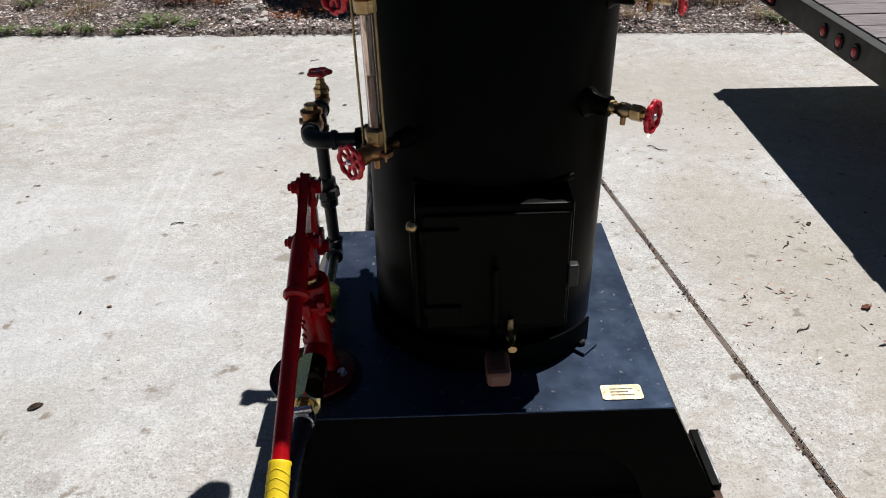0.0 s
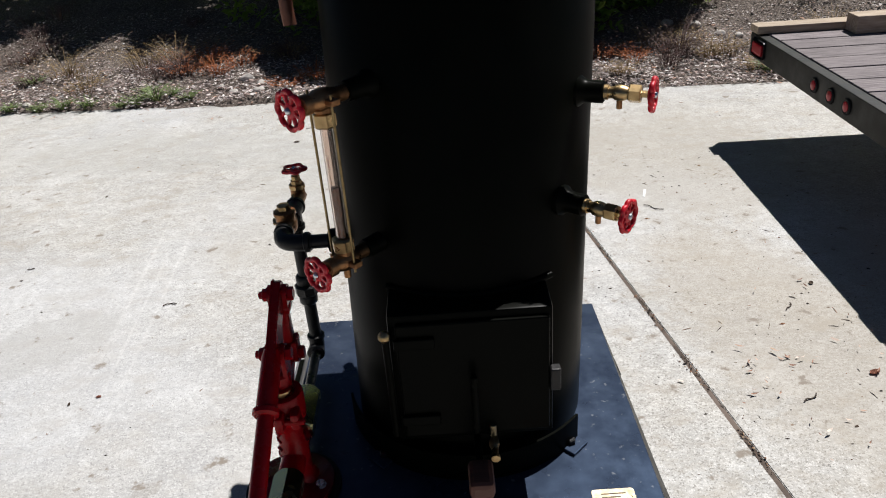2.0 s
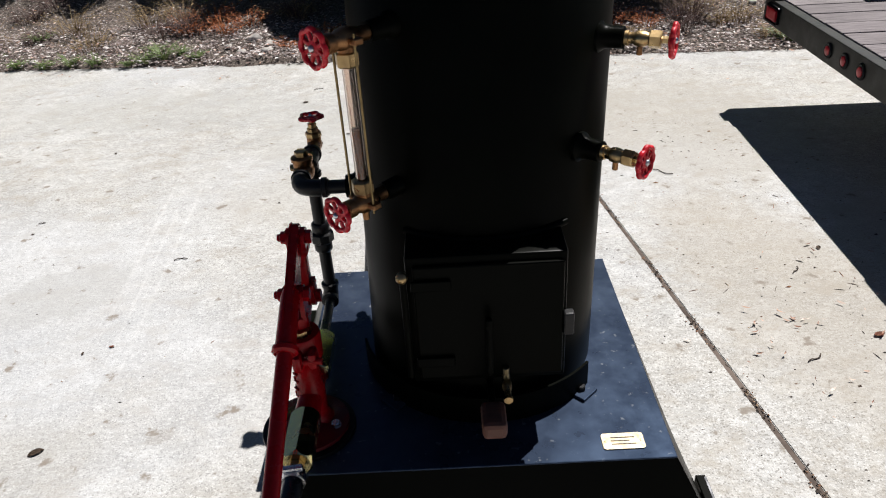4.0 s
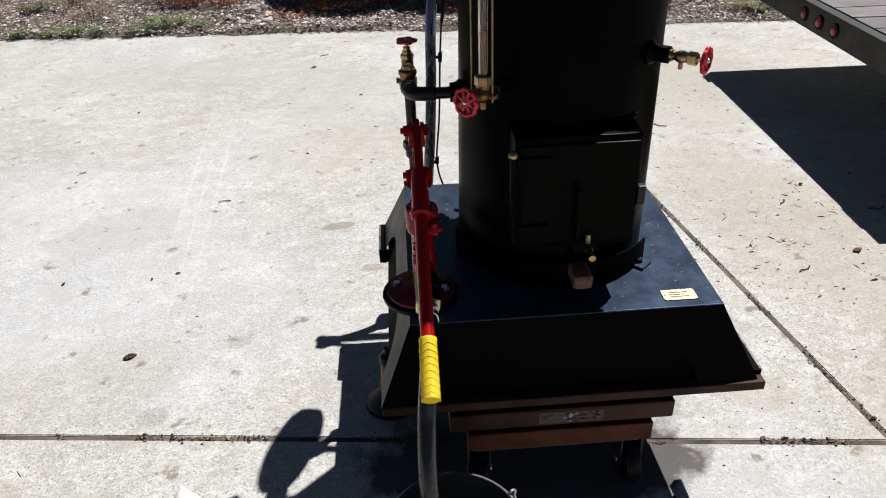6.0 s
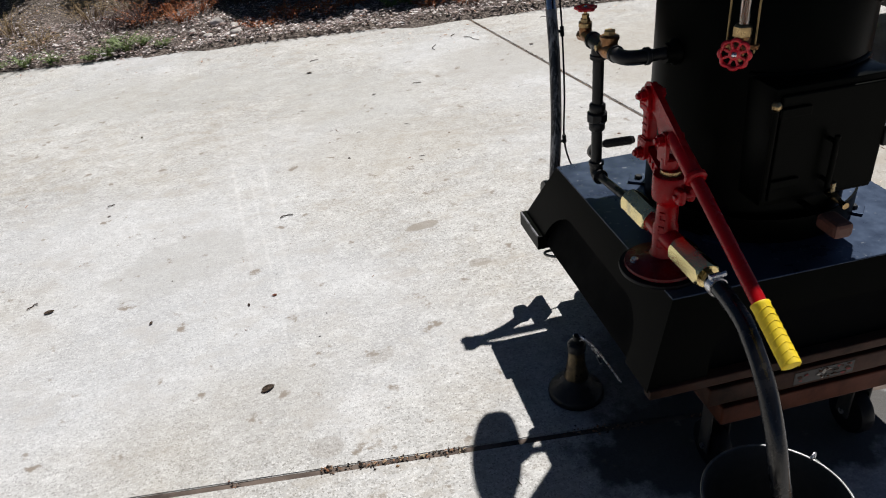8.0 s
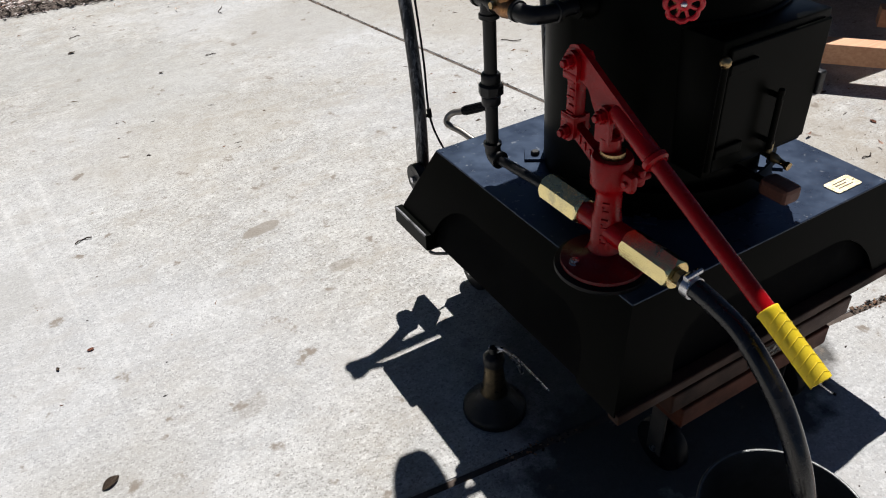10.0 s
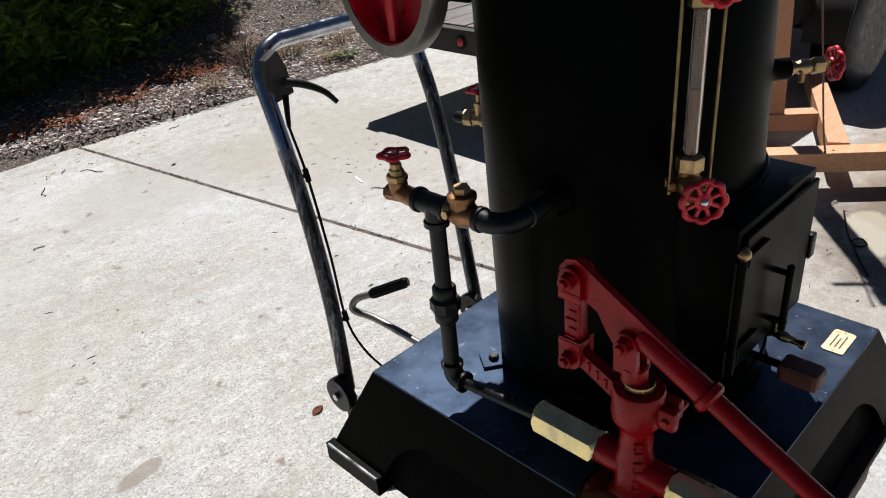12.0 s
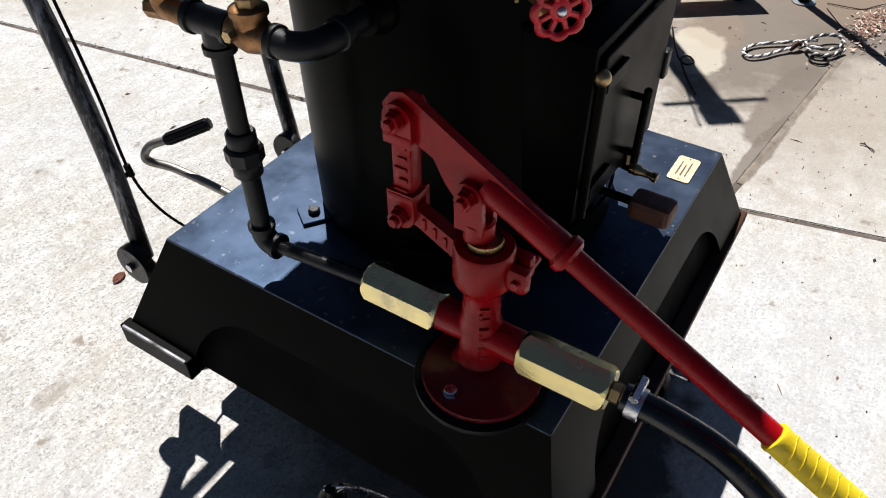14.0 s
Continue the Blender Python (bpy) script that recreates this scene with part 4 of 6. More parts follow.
band = bmesh.new()
add_lathe(band, [(0.0188, 0), (0.0205, 0.0005), (0.0205, 0.0165), (0.0188, 0.017)], 28, frame_along((PX, -0.432, 0.606), (PX, -0.5, 0.603)))
cl = part("hose_clamp", band, STEEL, hose, "slotted bright steel worm clamp", smooth=40)
part("clamp_screw", rod((PX - 0.016, -0.439, 0.627), (PX + 0.018, -0.439, 0.631), 0.006, 10, 0.001), STEEL, cl)

# ---- feed pipe ----
feed = thing("feed_pipe", "black iron feed pipe with union, bronze check valve and drain valve", "pipe")
EL = Vector((-0.342, 0.122, 0.592))
TEE = Vector((-0.344, 0.124, 0.925))


def pipe(a, b, r=0.0135):
    return part("pipe", rod(a, b, r, 20), IRON, feed, smooth=40)


def bead(name, at, axis, r, h, mat=IRON, n=24):
    """A short fitting collar."""
    a = Vector(at) - Vector(axis).normalized() * h / 2
    return part(name, lathe([(r * 0.86, 0), (r, h * 0.15), (r, h * 0.85), (r * 0.86, h), (0, h)], n, frame_along(a, a + Vector(axis))), mat, feed, smooth=40)


pipe((PX, PY + 0.160, 0.603), EL + Vector((0, -0.02, 0)), 0.0105)
part("elbow", tube(smooth_path([EL + Vector((0, -0.028, 0)), EL + Vector((0, -0.012, 0.0)), EL + Vector((0, -0.002, 0.010)), EL + Vector((0, 0, 0.028))], 6), 0.017, 18), IRON, feed, smooth=60)
bead("elbow_collar", EL + Vector((0, -0.026, 0)), (0, 1, 0), 0.0195, 0.010)
bead("elbow_collar", EL + Vector((0, 0, 0.028)), (0, 0, 1), 0.0195, 0.010)
pipe(EL + Vector((0, 0, 0.02)), TEE)
bead("union", (-0.343, 0.123, 0.745), (0, 0, 1), 0.026, 0.026, IRON, 8)
bead("union_end", (-0.343, 0.123, 0.722), (0, 0, 1), 0.020, 0.024)
bead("union_end", (-0.343, 0.123, 0.768), (0, 0, 1), 0.020, 0.024)
# tee
part("tee", rod(TEE + Vector((0, -0.028, 0)), TEE + Vector((0, 0.034, 0)), 0.0175, 20, 0.001), IRON, feed, smooth=40)
bead("tee_collar", TEE + Vector((0, 0, -0.030)), (0, 0, 1), 0.0205, 0.012)
bead("tee_collar", TEE + Vector((0, 0.034, 0)), (0, 1, 0), 0.0205, 0.010)
bead("tee_collar", TEE + Vector((0, -0.026, 0)), (0, 1, 0), 0.0205, 0.010)
part("tee_branch", rod(TEE, TEE + Vector((0, 0, -0.034)), 0.0175, 20), IRON, feed, smooth=40)
# drain valve beyond the tee
vb = part("angle_valve", tube(smooth_path([TEE + Vector((0, 0.036, 0)), TEE + Vector((0, 0.06, 0.0)), TEE + Vector((0, 0.078, 0.004)), TEE + Vector((0, 0.082, 0.020)), TEE + Vector((0, 0.082, 0.032))], 5), 0.0155, 16), BRONZE, feed, "bronze angle valve body", smooth=60)
part("bonnet", lathe([(0.0155, 0.020), (0.0175, 0.022), (0.0175, 0.030), (0.013, 0.031), (0.012, 0.040), (0.0095, 0.041), (0.0095, 0.050), (0.0045, 0.051), (0.0045, 0.066), (0, 0.066)], 8, Matrix.Translation(TEE + Vector((0, 0.082, 0)))), BRASS, vb)
part("valve_spout", rod(TEE + Vector((0, 0.075, -0.002)), TEE + Vector((0, 0.108, -0.006)), 0.0135, 8, 0.001), BRONZE, vb)
handwheel("handwheel", 0.028, Matrix.Translation(TEE + Vector((0, 0.082, 0.062))), feed, 5, 5)
# swing check valve
CK = TEE + Vector((-0.002, -0.062, 0.004))
ck = part("check_valve", lathe([(0.013, -0.03), (0.017, -0.029), (0.017, -0.018), (0.02, -0.012), (0.022, 0.0), (0.02, 0.012), (0.017, 0.018), (0.017, 0.029), (0.013, 0.03), (0, 0.03)], 20, frame_along(CK, CK + Vector((0, 1, 0)))), BRONZE, feed, "bronze swing check valve with screwed cap", smooth=40)
part("check_neck", rod(CK, CK + Vector((0, 0.0, 0.026)), 0.019, 20), BRONZE, ck, smooth=40)
part("check_cap", lathe([(0.022, 0.024), (0.022, 0.031), (0.019, 0.033), (0.012, 0.034), (0.012, 0.035)], 24, Matrix.Translation(CK)), BRONZE, ck, smooth=30)
part("cap_hex", lathe([(0.0135, 0.034), (0.0135, 0.043), (0.012, 0.045), (0, 0.045)], 6, Matrix.Translation(CK)), BRASS, ck, "bright worn hexagon on the cap")
part("side_plug", lathe([(0.007, 0), (0.007, 0.008), (0, 0.008)], 6, frame_along(CK + Vector((-0.02, 0.012, 0.004)), CK + Vector((-0.1, 0.012, 0.004)))), BRASS, ck)
# sweep into the shell
part("elbow", tube(smooth_path([CK + Vector((0, -0.026, 0)), CK + Vector((0.0, -0.052, 0)), CK + Vector((0.010, -0.072, 0)), CK + Vector((0.032, -0.080, 0)), CK + Vector((0.06, -0.080, 0))], 6), 0.0165, 18), IRON, feed, smooth=60)
bead("elbow_collar", CK + Vector((0, -0.034, 0)), (0, 1, 0), 0.0195, 0.012)
bead("elbow_collar", CK + Vector((0.052, -0.080, 0)), (1, 0, 0), 0.0195, 0.012)
pipe(CK + Vector((0.03, -0.080, 0)), (-0.21, CK.y - 0.08, CK.z))
part("boss", lathe([(0.029, -0.006), (0.029, 0.004), (0.024, 0.010), (0.022, 0.024), (0, 0.024)], 24, frame_along((-R + 0.004, CK.y - 0.08, CK.z), (-R - 1, CK.y - 0.08, CK.z))), BLACK, feed, smooth=40)

# ---- lift cart ----
CX = -0.04
cart = thing("lift_cart", "low hydraulic lift cart, worn brown paint, platform lowered", "cart")
part("platform", box((CX - 0.262, -0.422, 0.255), (CX + 0.262, 0.42, 0.305), 0.004), RUST_PAINT, cart, "chipped brown platform with a torn sticker")
part("chassis", box((CX - 0.22, -0.418, 0.184), (CX + 0.22, 0.46, 0.236), 0.004), FADED_ORANGE, cart, "faded orange-brown chassis")
part("chassis_cross", box((CX - 0.20, -0.39, 0.15), (CX + 0.20, 0.44, 0.255), 0.003), DARK_CAST, cart)
film = part("sticker", box((CX - 0.055, -0.4235, 0.264), (CX + 0.095, -0.4222, 0.298)), DARK_FILM, cart, "torn dark warning sticker with red and white scraps")
srng = random.Random(5)
for k in range(34):
    # ragged scraps of the printed face, thickest towards one end
    x, z = CX - 0.045 + 0.13 * srng.random() ** 0.7, 0.267 + 0.026 * srng.random()
    scrap = bmesh.new()
    ring = [(x + srng.uniform(0.002, 0.008) * math.cos(a), z + srng.uniform(0.001, 0.0045) * math.sin(a)) for a in (0, 0.9, 1.8, 2.7, 3.6, 4.5, 5.4)]
    add_prism(scrap, ring, 0.0, 0.0004 + 0.00005 * k, Matrix.Translation((0, -0.4237, 0)) @ Matrix(((1, 0, 0, 0), (0, 0, -1, 0), (0, 1, 0, 0), (0, 0, 0, 1))))
    part("scrap", scrap, (RUST_PAINT, INK_SCRAP, DARK_FILM, RUST_PAINT, CAST_GREY)[k % 5], film)
for x in (CX - 0.19, CX + 0.19):
    for y in (-0.36, 0.38):
        c = part("caster", lathe([(0.02, -0.018), (0.058, -0.018), (0.062, -0.012), (0.062, 0.012), (0.058, 0.018), (0.02, 0.018), (0.02, -0.018)], 32, frame_along((x, y, 0.062), (x + 1, y, 0.062))), RUBBER, cart, smooth=40)
        part("fork", box((x - 0.028, y - 0.02, 0.05), (x - 0.022, y + 0.02, 0.19), 0.002), DARK_CAST, c)
        part("fork", box((x + 0.022, y - 0.02, 0.05), (x + 0.028, y + 0.02, 0.19), 0.002), DARK_CAST, c)
        part("axle", rod((x - 0.032, y, 0.062), (x + 0.032, y, 0.062), 0.008, 10), STEEL, c)

# push handle
HL, HT = Vector((-0.310, 0.515, 0.335)), Vector((-0.250, 0.720, 1.005))
HR, HRT = Vector((0.128, 0.515, 0.335)), Vector((0.178, 0.718, 1.005))
LEG_L = [HL, Vector((-0.287, 0.556, 0.539)), Vector((-0.272, 0.608, 0.735)), Vector((-0.264, 0.662, 0.890))]
LEG_R = [HR, Vector((0.147, 0.562, 0.500)), Vector((0.168, 0.612, 0.680)), Vector((0.176, 0.662, 0.860))]
top_bend = [HT.lerp(LEG_L[-1], 0.15), HT + Vector((0.003, 0.006, 0.012)), HT + Vector((0.024, 0.015, 0.048)), HT + Vector((0.058, 0.021, 0.065)), HT + Vector((0.10, 0.024, 0.068)), HRT + Vector((-0.10, 0.024, 0.068)), HRT + Vector((-0.058, 0.021, 0.065)), HRT + Vector((-0.024, 0.015, 0.048)), HRT + Vector((-0.003, 0.006, 0.012)), HRT.lerp(LEG_R[-1], 0.15)]
curve = smooth_path(LEG_L + top_bend + LEG_R[::-1], 8)
handle = part("push_handle", tube(curve[23:-29], 0.0172, 18), CHROME, cart, "bright scuffed chromed tube push handle", smooth=60)
for some in (curve[:24], curve[-30:]):
    part("handle_leg", tube(some, 0.0170, 18), SCRAPED, handle, "scraped black paint on the lower handle tube", smooth=60)
for p in (HL, HR):
    part("pivot_plate", lathe([(0.0, -0.012), (0.040, -0.012), (0.042, -0.008), (0.042, 0.008), (0.040, 0.012), (0, 0.012)], 24, frame_along(p + Vector((-0.022, -0.006, 0.005)), p + Vector((1, -0.006, 0.005)))), IRON, handle, "round black pivot plate", smooth=40)
    part("pivot_bolt", lathe([(0.009, 0), (0.009, 0.008), (0, 0.009)], 6, frame_along(p + Vector((-0.034, -0.006, 0.005)), p + Vector((-1, -0.006, 0.005)))), STEEL, handle)
    part("stanchion", box((p.x - 0.012, 0.42, 0.19), (p.x + 0.012, 0.52, 0.32), 0.004), DARK_CAST, cart)
# release lever, its bracket and cable
br = prism([(0.008, 0.0), (0.058, 0.012), (0.050, 0.07), (0.034, 0.105), (0.004, 0.09), (-0.006, 0.05)], -0.012, 0.012, Matrix.Translation((-0.252, 0.705, 0.960)) @ Matrix(((1, 0, 0, 0), (0, 0, 1, 0), (0, 1, 0, 0), (0, 0, 0, 1))))
bracket = part("lever_bracket", br, DARK_CAST, handle, "dark cast lever bracket")
part("release_lever", tube(smooth_path([(-0.215, 0.690, 1.000), (-0.180, 0.672, 0.988), (-0.145, 0.655, 0.966), (-0.122, 0.645, 0.938)], 6), 0.0075, 10, radii=[0.010 - 0.0045 * k / 18 for k in range(19)]), IRON, bracket, "black hand lever", smooth=60)
part("cable_boot", rod((-0.216, 0.694, 0.972), (-0.228, 0.684, 0.905), 0.0075, 10, 0.002, 0.005), RUBBER, bracket)
cab = smooth_path([(-0.228, 0.684, 0.908), (-0.239, 0.632, 0.810), (-0.251, 0.580, 0.640), (-0.266, 0.540, 0.500), (-0.246, 0.520, 0.410), (-0.205, 0.500, 0.330)], 8)
part("cable", tube(cab, 0.003, 8), RUBBER, handle, smooth=60)
for i in (8, 24):
    hold = bmesh.new()
    add_rod(hold, cab[i - 1], cab[i + 1].lerp(cab[i], 0.3), 0.0065, 12, 0.0015)
    nearest = min(curve, key=lambda q: (q - cab[i]).length)
    add_rod(hold, cab[i], cab[i].lerp(nearest, 0.8), 0.0045, 8)
    part("cable_clip", hold, RUBBER, handle, "black cable clip", smooth=40)
# foot pedal rod
ped = smooth_path([(-0.02, 0.56, 0.255), (-0.02, 0.66, 0.262), (-0.035, 0.755, 0.280), (-0.066, 0.800, 0.305), (-0.052, 0.795, 0.336), (-0.02, 0.750, 0.356), (0.035, 0.685, 0.386)], 8)
pedal = part("foot_pedal", tube(ped, 0.0102, 12), CAST_GREY, cart, "bent grey steel pump pedal", smooth=60)
sleeve = part("pedal_grip", rod((-0.030, 0.763, 0.351), (0.040, 0.679, 0.389), 0.0130, 14, 0.002), RUBBER, pedal, "ribbed black rubber sleeve", smooth=40)
along_grip = frame_along((-0.030, 0.763, 0.351), (0.040, 0.679, 0.389))
for k in range(10):
    rib = along_grip @ Matrix.Rotation(2 * math.pi * k / 10, 4, "Z")
    part("rib", box((0.0120, -0.0022, 0.008), (0.0152, 0.0022, 0.108), 0.0008, rib), RUBBER, sleeve)
part("hydraulic_ram", rod((-0.02, 0.30, 0.20), (-0.02, 0.57, 0.25), 0.028, 18, 0.003), DARK_CAST, cart, smooth=40)

hook = smooth_path([(-0.262, 0.236, 0.238), (-0.330, 0.252, 0.246), (-0.380, 0.272, 0.250), (-0.410, 0.292, 0.250), (-0.417, 0.307, 0.250), (-0.405, 0.317, 0.250), (-0.370, 0.312, 0.249), (-0.262, 0.286, 0.238)], 8)
part("wire_loop", tube(hook, 0.0042, 10), CAST_GREY, cart, "bent grey wire loop beside the platform", smooth=60)

# ---- pail ----
pail = thing("pail", "dark galvanised pail with wire bail, half full of water", "bucket", at=(-0.312, -0.690, 0))
part("shell", lathe([(0.0, 0.006), (0.100, 0.006), (0.102, 0.002), (0.106, 0.0), (0.108, 0.008), (0.1425, 0.244), (0.1465, 0.247), (0.1475, 0.251), (0.1460, 0.255), (0.1425, 0.255), (0.1405, 0.250), (0.104, 0.010), (0.0, 0.010)], 56, Matrix.Diagonal((0.948, 0.948, 1.06, 1))), PAIL, pail, smooth=50)

bmr = bmesh.new()
add_torus(bmr, 0.1376, 0.0034, 64, 8, Matrix.Translation((0, 0, 0.2677)))
part("rolled_rim", bmr, PAIL_RIM, pail, "bright worn rolled rim", smooth=60)
part("water", lathe([(0.0, 0.118), (0.1125, 0.118), (0.1125, 0.112), (0, 0.112)], 40), POND, pail, "still dark water")
for s in (-1, 1):
    a = radians(30 if s > 0 else 210)
    m = Matrix.Rotation(a, 4, "Z") @ Matrix.Translation((0.1380, 0, 0.246))
    ear = part("ear", move(box((-0.003, -0.016, -0.018), (0.004, 0.016, 0.018), 0.003), m), GALV, pail, "riveted bail ear")
    bmr = bmesh.new()
    add_torus(bmr, 0.009, 0.0028, 16, 8, m @ Matrix.Translation((0.007, 0, 0.022)) @ Matrix.Rotation(radians(90), 4, "X"))
    part("loop", bmr, STEEL, ear, smooth=60)
bail = []
for k in range(25):
    a = radians(30 - 180 * k / 24)
    sag = math.sin(math.pi * k / 24)
    bail.append((0.149 * math.cos(a) * (1 - 0.02 * sag), 0.148 * math.sin(a) * (1 - 0.01 * sag), 0.262 - 0.030 * sag))
part("bail", tube(bail, 0.0022, 8), PAIL_RIM, pail, "grey wire bail folded down", smooth=60)

# ---- trailer ----
trailer = thing("flatbed_trailer", "flatbed trailer with weathered plank deck, dark steel frame and red lights", "trailer")
TM = Matrix.Translation((1.683, 1.865, 0)) @ Matrix.Rotation(radians(-2.2), 4, "Z")
TZ = 0.565
part("rear_beam", box((0, -0.99, TZ - 0.125), (0.055, 1.005, TZ), 0.004, TM), TRAILER_PAINT, trailer, "dark olive steel rear beam, scratched top edge")
for s in (-0.96, 0.975):
    part("side_rail", box((0.056, s - 0.03, TZ - 0.12), (4.6, s + 0.03, TZ - 0.002), 0.004, TM), TRAILER_PAINT, trailer)
for x in (0.9, 2.0, 3.1):
    part("cross_member", box((x, -0.92, TZ - 0.11), (x + 0.06, 0.92, TZ - 0.045), 0.003, TM), TRAILER_PAINT, trailer)
w = 1.86 / 10
for k in range(10):
    y = -0.925 + k * w
    part("plank", box((0.058, y + 0.006, TZ - 0.04), (4.6, y + w - 0.006, TZ + 0.003 + 0.004 * random.random()), 0.004, TM), DECK, trailer)
for y in (0.165, 0.0, -0.155):
    lm = TM @ Matrix.Translation((-0.001, y, TZ - 0.063)) @ frame_along((0, 0, 0), (-1, 0, 0))
    g = part("grommet", lathe([(0.036, 0), (0.036, 0.004), (0.031, 0.008), (0.024, 0.006), (0, 0.006)], 24, lm), RUBBER, trailer, smooth=50)
    part("marker_light", lathe([(0.023, 0.004), (0.022, 0.009), (0.016, 0.012), (0, 0.013)], 24, lm), LAMP_RED, g, "round red marker light", smooth=50)
for y in (-0.80, 0.86):
    part("tail_light_frame", box((-0.008, y - 0.085, TZ - 0.105), (-0.0005, y + 0.085, TZ - 0.015), 0.012, TM), RUBBER, trailer)
    part("tail_light", box((-0.018, y - 0.065, TZ - 0.092), (-0.0085, y + 0.065, TZ - 0.030), 0.010, TM), LAMP_RED, trailer, "oval red tail light")
for s in (-1.06, 1.06):
    tyre = part("tyre", move(lathe([(0.17, -0.10), (0.28, -0.105), (0.32, -0.09), (0.335, -0.06), (0.335, 0.06), (0.32, 0.09), (0.28, 0.105), (0.17, 0.10)], 48, frame_along((0, 0, 0), (0, 1, 0))), TM @ Matrix.Translation((1.75, s * 1.03, 0.335))), RUBBER, trailer, "black rubber tyre", smooth=40)
    part("rim", move(lathe([(0.0, 0.06), (0.05, 0.07), (0.07, 0.045), (0.14, 0.04), (0.165, 0.085), (0.172, 0.09), (0.172, -0.09), (0.0, -0.09)], 40, frame_along((0, 0, 0), (0, 1 if s > 0 else -1, 0))), TM @ Matrix.Translation((1.75, s * 1.03, 0.335))), WHITE_PAINT, tyre, "white painted wheel rim", smooth=40)
    fender = bmesh.new()
    arc = [(1.75 + 0.40 * math.cos(math.pi * k / 16), 0.335 + 0.40 * math.sin(math.pi * k / 16)) for k in range(17)]
    inner = [(1.75 + 0.39 * math.cos(math.pi * k / 16), 0.335 + 0.39 * math.sin(math.pi * k / 16)) for k in range(16, -1, -1)]
    add_prism(fender, arc + inner, s * 1.03 - 0.11, s * 1.03 + 0.11, TM @ Matrix(((1, 0, 0, 0), (0, 0, 1, 0), (0, 1, 0, 0), (0, 0, 0, 1))))
    part("fender", fender, TRAILER_PAINT, trailer, smooth=40)
part("axle", move(rod((1.75, -1.0, 0.335), (1.75, 1.0, 0.335), 0.035, 16), TM), TRAILER_PAINT, trailer)

# timbers lying on the deck
for lo, hi, label, mat in (((-0.01, 0.895, 0.0), (1.9, 1.005, 0.040), "long pale weathered timber lying along the deck edge", GREY_PINE), ((0.45, 0.77, 0.0), (1.7, 0.89, 0.090), "short thick sawn timber lying on the deck", GREY_PINE), ((0.06, -0.97, 0.0), (1.9, -0.84, 0.042), "weathered plank lying along the deck edge", OLD_PINE)):
    ob = part("timber", box((0, 0, 0), (hi[0] - lo[0], hi[1] - lo[1], hi[2] - lo[2]), 0.004), mat)
    ob.matrix_world = TM @ Matrix.Translation((lo[0], lo[1], TZ + 0.0075))
    tagged(ob, label, "timber", "timbers on the trailer")

# ---- wooden dolly with casters ----
dolly = thing("timber_stand", "new pine timber stand on casters with black taped ends", "stand")
BA, BB = Vector((1.585, 0.885, 0)), Vector((2.295, -0.025, 0))
BD = (BB - BA).normalized()
BM = Matrix.Translation(BA) @ Matrix(((BD.x, -BD.y, 0, 0), (BD.y, BD.x, 0, 0), (0, 0, 1, 0), (0, 0, 0, 1)))
BL = (BB - BA).length
part("beam", box((0.13, -0.045, 0.088), (BL - 0.13, 0.045, 0.172), 0.003, BM), PINE, dolly, "orange-brown sawn pine beam")
for x0, x1 in ((0.0, 0.13), (BL - 0.13, BL)):
    part("beam_end", box((x0, -0.047, 0.086), (x1, 0.047, 0.174), 0.003, BM), RUBBER, dolly, "beam end painted black with white lettering")
    xm = (x0 + x1) / 2
    c = part("caster", move(lathe([(0.012, -0.014), (0.036, -0.014), (0.040, -0.009), (0.040, 0.009), (0.036, 0.014), (0.012, 0.014)], 28, frame_along((xm, -0.014, 0.040), (xm, 1, 0.040))), BM), RUBBER, dolly, smooth=40)
    for y in (-0.022, 0.022):
        part("fork", box((xm - 0.016, y - 0.002, 0.03), (xm + 0.016, y + 0.002, 0.084), 0.001, BM), DARK_CAST, c)
    part("axle", move(rod((xm, -0.03, 0.04), (xm, 0.03, 0.04), 0.006, 10), BM), STEEL, c)


def lettering(text, size, m, mat, parent, name="lettering"):
    """Flat letters from the built-in font, as a mesh."""
    curve = bpy.data.curves.new(name, "FONT")
    curve.body, curve.size, curve.extrude, curve.align_x = text, size, 0.0004, "CENTER"
    tmp = bpy.data.objects.new(name, curve)
    scene.collection.objects.link(tmp)
    bpy.context.view_layer.update()
    data = bpy.data.meshes.new_from_object(tmp)
    bpy.data.objects.remove(tmp)
    ob = new(name, data)
    data.materials.append(mat)
    ob.data.transform(m)
    ob.parent = parent
    return ob


lettering("AND LEG", 0.028, BM @ Matrix.Translation((BL - 0.065, 0.008, 0.1745)), WHITE_PAINT, dolly)
lettering("LINE", 0.028, BM @ Matrix.Translation((BL - 0.055, -0.024, 0.1745)), WHITE_PAINT, dolly)
lettering("AND LEG", 0.028, BM @ Matrix.Translation((0.065, -0.004, 0.1745)) @ Matrix.Rotation(math.pi, 4, "Z"), WHITE_PAINT, dolly)
lettering("LINE", 0.028, BM @ Matrix.Translation((0.075, 0.028, 0.1745)) @ Matrix.Rotation(math.pi, 4, "Z"), WHITE_PAINT, dolly)
CM = Matrix.Translation((2.122, 0.300, 0)) @ Matrix.Rotation(math.atan2(0.441, 0.897), 4, "Z")
part("beam", box((0.004, -0.042, 0.088), (1.20, 0.042, 0.1725), 0.003, CM), PINE, dolly, "pale sawn pine cross beam")
part("brace", box((0.44, 0.438, 0.088), (0.83, 0.523, 0.170), 0.003, BM), PINE, dolly)
PM = BM @ Matrix.Translation((0.63, 0.482, 0.170)) @ Matrix(((1, 0, -0.05, 0), (0, 1, 0, 0), (0, 0, 1, 0), (0, 0, 0, 1)))
